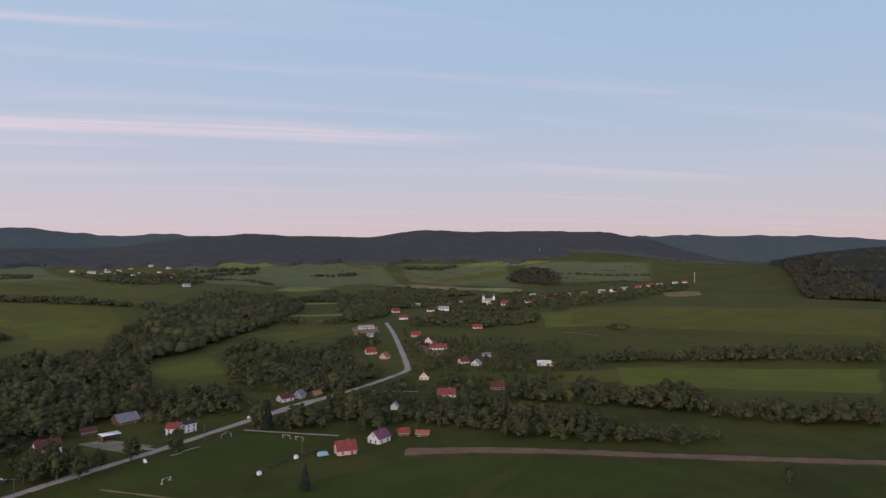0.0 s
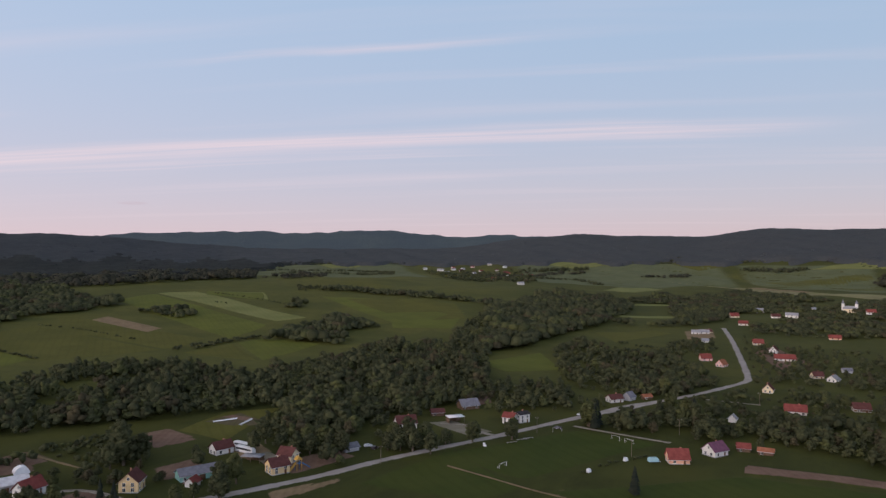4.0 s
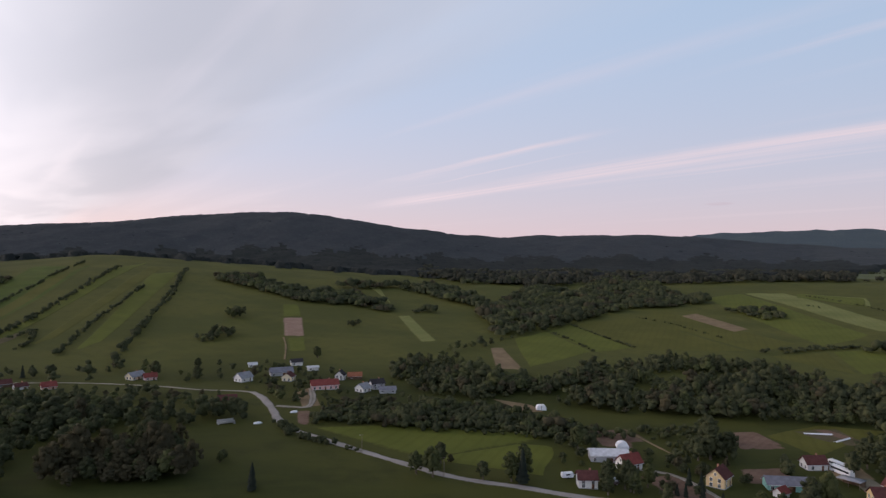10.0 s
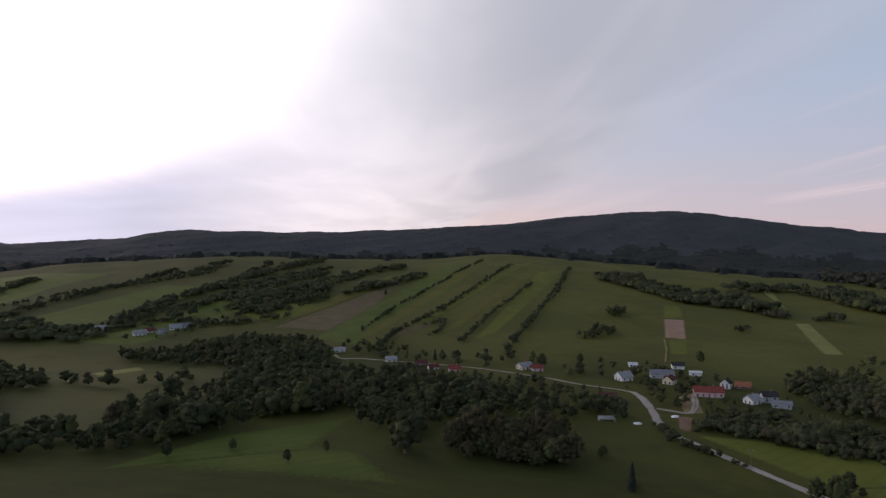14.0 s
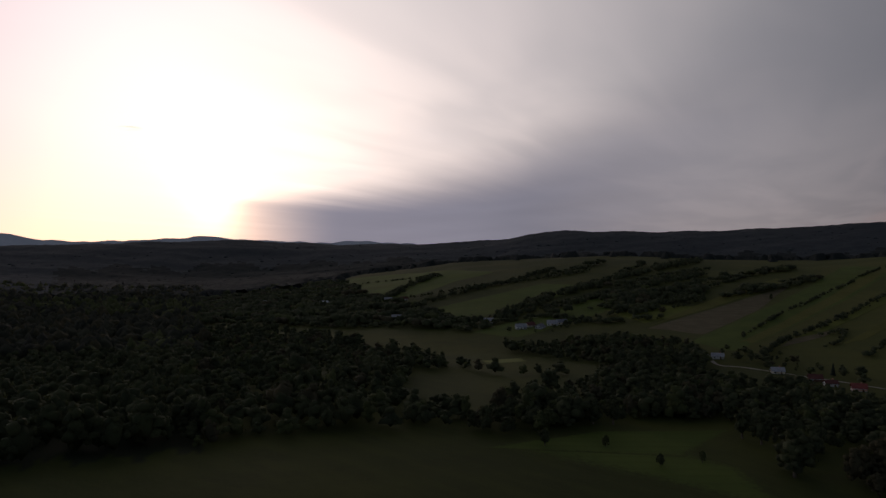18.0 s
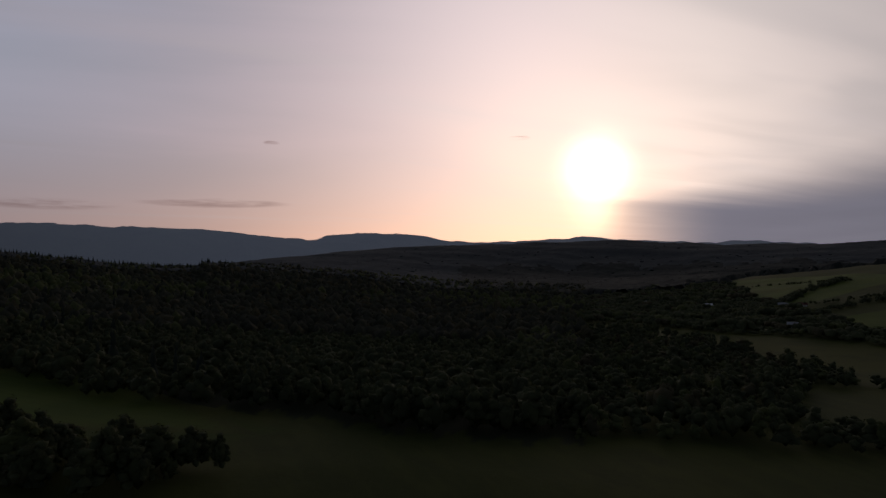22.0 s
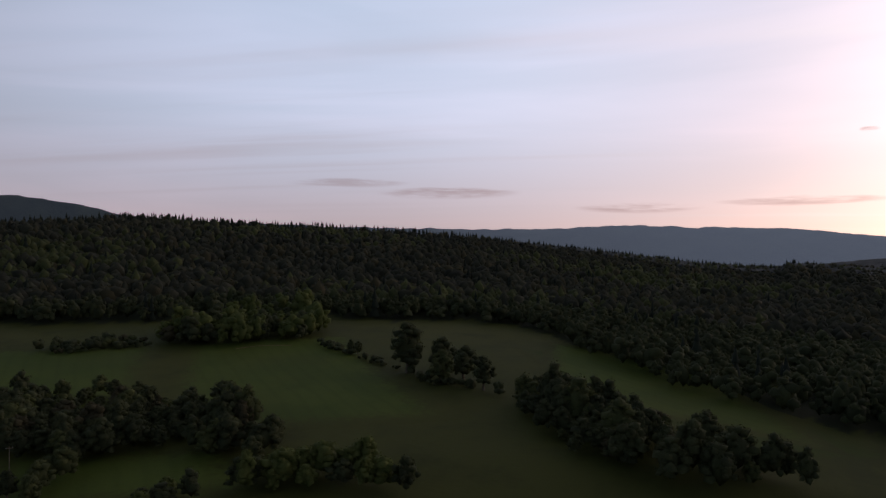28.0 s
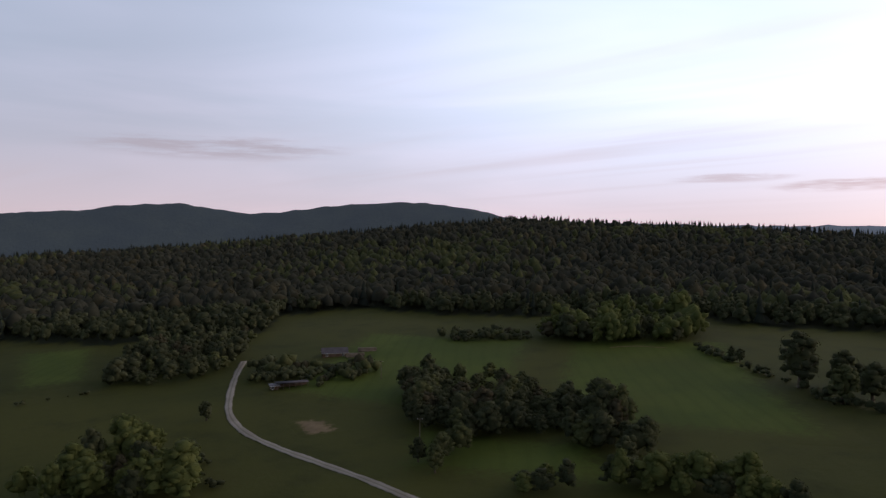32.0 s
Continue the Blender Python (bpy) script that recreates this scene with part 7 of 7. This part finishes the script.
woodland("meadow_clump", "broad", 8, 13, [(-295, -66), (-283, -53), (-310, -50), (-326, -27), (-311, -6), (-279, -4), (-276, -32), (-284, -50)])
woodland("village_trees", "broad", 14, 6, [(-569, -206), (-593, -174), (-499, -112), (-504, -58), (-511, -2), (-472, 5), (-497, -57), (-492, -126), (-526, -183)])
woodland("riverside", "bush", 6, 6, [(-372, 52), (-384, 91), (-364, 147), (-334, 172), (-317, 195), (-324, 186), (-327, 132), (-347, 83), (-366, 54)])
woodland("garden_trees", "broad", 16, 6, [(-52, 759), (20, 802), (142, 746), (129, 674), (14, 588), (-27, 606)])
woodland("garden_trees", "broad", 15, 6, [(-27, 1268), (148, 1502), (343, 1435), (650, 1884), (541, 1543), (278, 1164), (109, 1108), (-15, 1087)])
woodland("garden_trees", "bush", 10, 4, [(-46, 555), (14, 556), (50, 507), (40, 441), (-2, 433), (-31, 459)])
woodland("garden_trees", "broad", 11, 7, [(-308, 161), (-310, 187), (-284, 197), (-256, 203), (-240, 211), (-224, 197), (-229, 176), (-237, 153), (-255, 138)])
woodland("garden_trees", "broad", 10, 7, [(-240, 211), (-242, 240), (-220, 256), (-189, 258), (-188, 270), (-203, 237), (-213, 211), (-223, 198)])
woodland("garden_trees", "broad", 12, 6, [(-516, 32), (-545, 68), (-477, 98), (-424, 115), (-401, 115), (-390, 80), (-400, 50), (-437, 29)])
woodland("garden_trees", "broad", 11, 6, [(-498, -127), (-477, -77), (-451, -24), (-430, 27), (-390, 24), (-413, -22), (-423, -75), (-459, -117)])
woodland("meadow_wood", "broad", 8, 10, [(340, -49), (376, -62), (430, -93), (447, -133), (399, -142), (382, -132), (361, -107), (347, -87), (338, -70)])
hedge(9, 24, [(-640, -691), (-720, -731), (-820, -785), (-919, -814)])
hedge(8, 22, [(-671, -621), (-767, -625), (-848, -615), (-995, -622)])
hedge(9, 30, [(-607, -449), (-745, -481), (-840, -472), (-931, -473), (-1202, -463)])
hedge(8, 24, [(-656, -423), (-762, -428), (-853, -411), (-1018, -386)])
hedge(8, 18, [(-684, -334), (-775, -333), (-826, -313)])
hedge(9, 16, [(-783, 1010), (-734, 1068), (-623, 1041), (-532, 1035), (-456, 1027)])
hedge(5, 9, [(-524, 489), (-527, 527), (-520, 556), (-515, 594)])
hedge(12, 30, [(-744, 2143), (-679, 2242), (-599, 2265)])
hedge(12, 30, [(-124, 2330), (-48, 2315), (36, 2344)])
hedge(8, 18, [(-480, 2420), (-250, 2490), (-60, 2480)])
hedge(8, 18, [(-700, 2000), (-520, 1900), (-430, 1780)])
hedge(8, 18, [(-1500, 1750), (-1250, 1900), (-1050, 1800)])
hedge(8, 18, [(-1250, 1500), (-1050, 1620), (-880, 1500)])
hedge(8, 18, [(-1700, 1950), (-1450, 2150), (-1300, 2250)])
hedge(8, 16, [(230, 2150), (420, 2120), (600, 2050)])
hedge(7, 14, [(250, 1750), (420, 1850), (560, 1930)])
hedge(6, 8, [(-1177, -122), (-922, -142), (-725, -159), (-633, -170), (-525, -167)])
hedge(5, 6, [(-1237, -180), (-928, -203), (-762, -211), (-627, -205)])
hedge(6, 9, [(-1185, -27), (-907, -40), (-710, -56), (-558, -63)])
hedge(5, 6, [(-992, -74), (-821, -89), (-730, -100), (-591, -105)])
hedge(5, 8, [(-951, -585), (-908, -614), (-854, -622)])
hedge(5, 5, [(-364, 33), (-337, 42), (-322, 53), (-308, 65)])
hedge(2, 2, [(-62, 348), (-75, 330), (-84, 306)])
hedge(6, 7, [(156, -278), (131, -261), (109, -260), (88, -250)])
hedge(5, 5, [(220, -307), (190, -291), (161, -278)])
hedge(3, 4, [(-683, 352), (-624, 348), (-564, 335)])
hedge(3, 4, [(-727, 401), (-641, 393), (-577, 387)])
hedge(2.5, 4, [(-762, 511), (-704, 523), (-604, 510)])
hedge(4, 6, [(-517, 482), (-517, 522), (-517, 560), (-518, 605)])
hedge(3, 4, [(-854, 874), (-792, 870), (-712, 849), (-657, 831)])
hedge(4, 6, [(-769, 788), (-739, 784)])
hedge(4, 5, [(-668, -151), (-700, -141), (-648, -133), (-603, -139)])
hedge(4, 5, [(-162, 747), (-140, 733), (-116, 732)])
hedge(4, 5, [(76, 2511), (174, 2442), (238, 2348)])
hedge(6, 14, [(-644, -700), (-750, -656), (-861, -599), (-981, -551)])
hedge(6, 14, [(-629, -452), (-751, -437), (-872, -420), (-1012, -412)])
hedge(6, 12, [(-590, -369), (-725, -348), (-865, -336), (-1036, -333)])
hedge(5, 9, [(-853, -999), (-904, -924), (-912, -797)])
hedge(6, 14, [(-576, -442), (-643, -417), (-633, -342), (-687, -304)])
broad_trees([(-147.5, 333.8, 12), (-132.2, 350.9, 12), (-102.8, 392.8, 13), (-56.0, 437.4, 13), (-268.1, 220.3, 17), (-267.5, 228.8, 14), (-268.3, 213.6, 13), (-264.2, 124.3, 14), (-286.4, 95.7, 10), (-200.7, 209.3, 12), (-209.8, 195.8, 9), (-243.0, 158.4, 13), (-253.2, 157.2, 10), (-243.0, 169.0, 10), (-177.4, 319.0, 14), (-181.1, 308.8, 13), (-167.9, 321.8, 12), (-205.8, 285.5, 14), (-215.0, 283.7, 13), (-196.7, 287.0, 12), (-212.7, 271.6, 11), (-158.1, 323.4, 9), (-232.9, 265.3, 12), (-238.9, 281.2, 13), (-270.4, 86.9, 13), (-275.2, 81.4, 10), (-260.0, 116.8, 13), (-264.4, 106.3, 8), (-296.1, 167.2, 12), (-240.0, 159.1, 12)])
broad_trees([(-243.3, 150.4, 9), (-288.6, 236.3, 16), (-208.3, 226.9, 14), (-210.2, 219.6, 12), (-772.5, 28.4, 9), (-569.5, 86.3, 9), (-736.4, 147.5, 8), (-499.0, -4.5, 9), (-512.0, -31.7, 11), (-302.9, 7.1, 5), (-446.6, 55.2, 8), (-272.0, -70.7, 19), (-250.6, -133.6, 5), (-244.0, -108.3, 5), (-261.7, -99.6, 5), (-279.7, 131.3, 10), (-231.1, -149.1, 7), (-299.9, 5.8, 5), (-854.1, -246.8, 8), (-570.6, 86.0, 10), (-538.0, -4.6, 8), (-310.9, -101.4, 14), (-307.3, -92.6, 13), (-317.3, -74.7, 12), (-289.2, -150.5, 14), (-282.5, -156.7, 13), (150.5, -273.3, 24), (138.9, -282.7, 17), (123.0, -272.5, 16), (191.3, -296.7, 7)])
broad_trees([(163.0, -108.8, 9), (174.0, -110.2, 8), (470.2, -157.8, 10), (265.5, -75.3, 8), (108.8, -260.2, 15), (128.6, -262.1, 15), (68.8, -231.0, 16), (86.9, -248.2, 12), (194.5, -294.6, 8), (40.5, -219.3, 13), (21.0, -218.0, 13), (-101.6, 392.0, 16), (-65.8, 447.2, 14), (-48.9, 424.2, 13), (-147.5, 333.9, 12), (-131.4, 348.0, 12), (-167.1, 305.3, 13), (-157.1, 304.9, 12), (-176.4, 304.6, 12), (141.5, 288.1, 7), (13.6, 470.8, 9), (22.7, 465.4, 8), (46.4, 478.8, 10), (55.9, 478.7, 11), (147.7, 466.2, 14), (156.5, 453.8, 10), (120.9, 568.3, 10), (105.3, 582.6, 9), (-13.3, 377.8, 8), (-45.0, 390.4, 8)])
spruces([(-98.1, 389.9, 15), (-104.7, 399.5, 15), (-50.3, 432.1, 14), (-234.0, 187.8, 8), (-240.8, 187.2, 8), (-256.3, 120.0, 15), (-269.5, 16.6, 9), (-263.5, 16.1, 9), (-514.3, -110.4, 9), (-98.4, 398.0, 15), (-56.9, 291.5, 12)])
hedge(2.5, 3, [(338, -18), (336, -32), (337, -48)])
hedge(3, 4, [(245, -64), (222, -62), (198, -57)])
broad_trees([(-238.6, 159.5, 9), (-226.2, 165.9, 8), (-200.4, 209.8, 10), (-205.8, 193.0, 7), (-238.7, 148.0, 9), (-210.3, 205.3, 7), (-215.4, 276.8, 11), (-208.0, 276.9, 11), (-202.0, 284.4, 11), (-194.6, 285.3, 9),
             (-178.8, 301.0, 10), (-173.4, 304.2, 11), (-168.8, 308.7, 11), (-165.9, 316.5, 10), (-157.1, 326.5, 7), (-217.2, 315.7, 9), (-228.0, 310.9, 10), (30.3, 505.5, 9), (-41.6, 422.0, 9), (-58.1, 443.3, 10),
             (-68.4, 477.4, 11), (-62.0, 420.2, 9), (-24.3, 415.9, 8)])
spruces([(-226.4, 182.4, 7), (-230.1, 177.4, 6), (-220.1, 186.6, 5), (-232.3, 175.0, 5)])


forests()
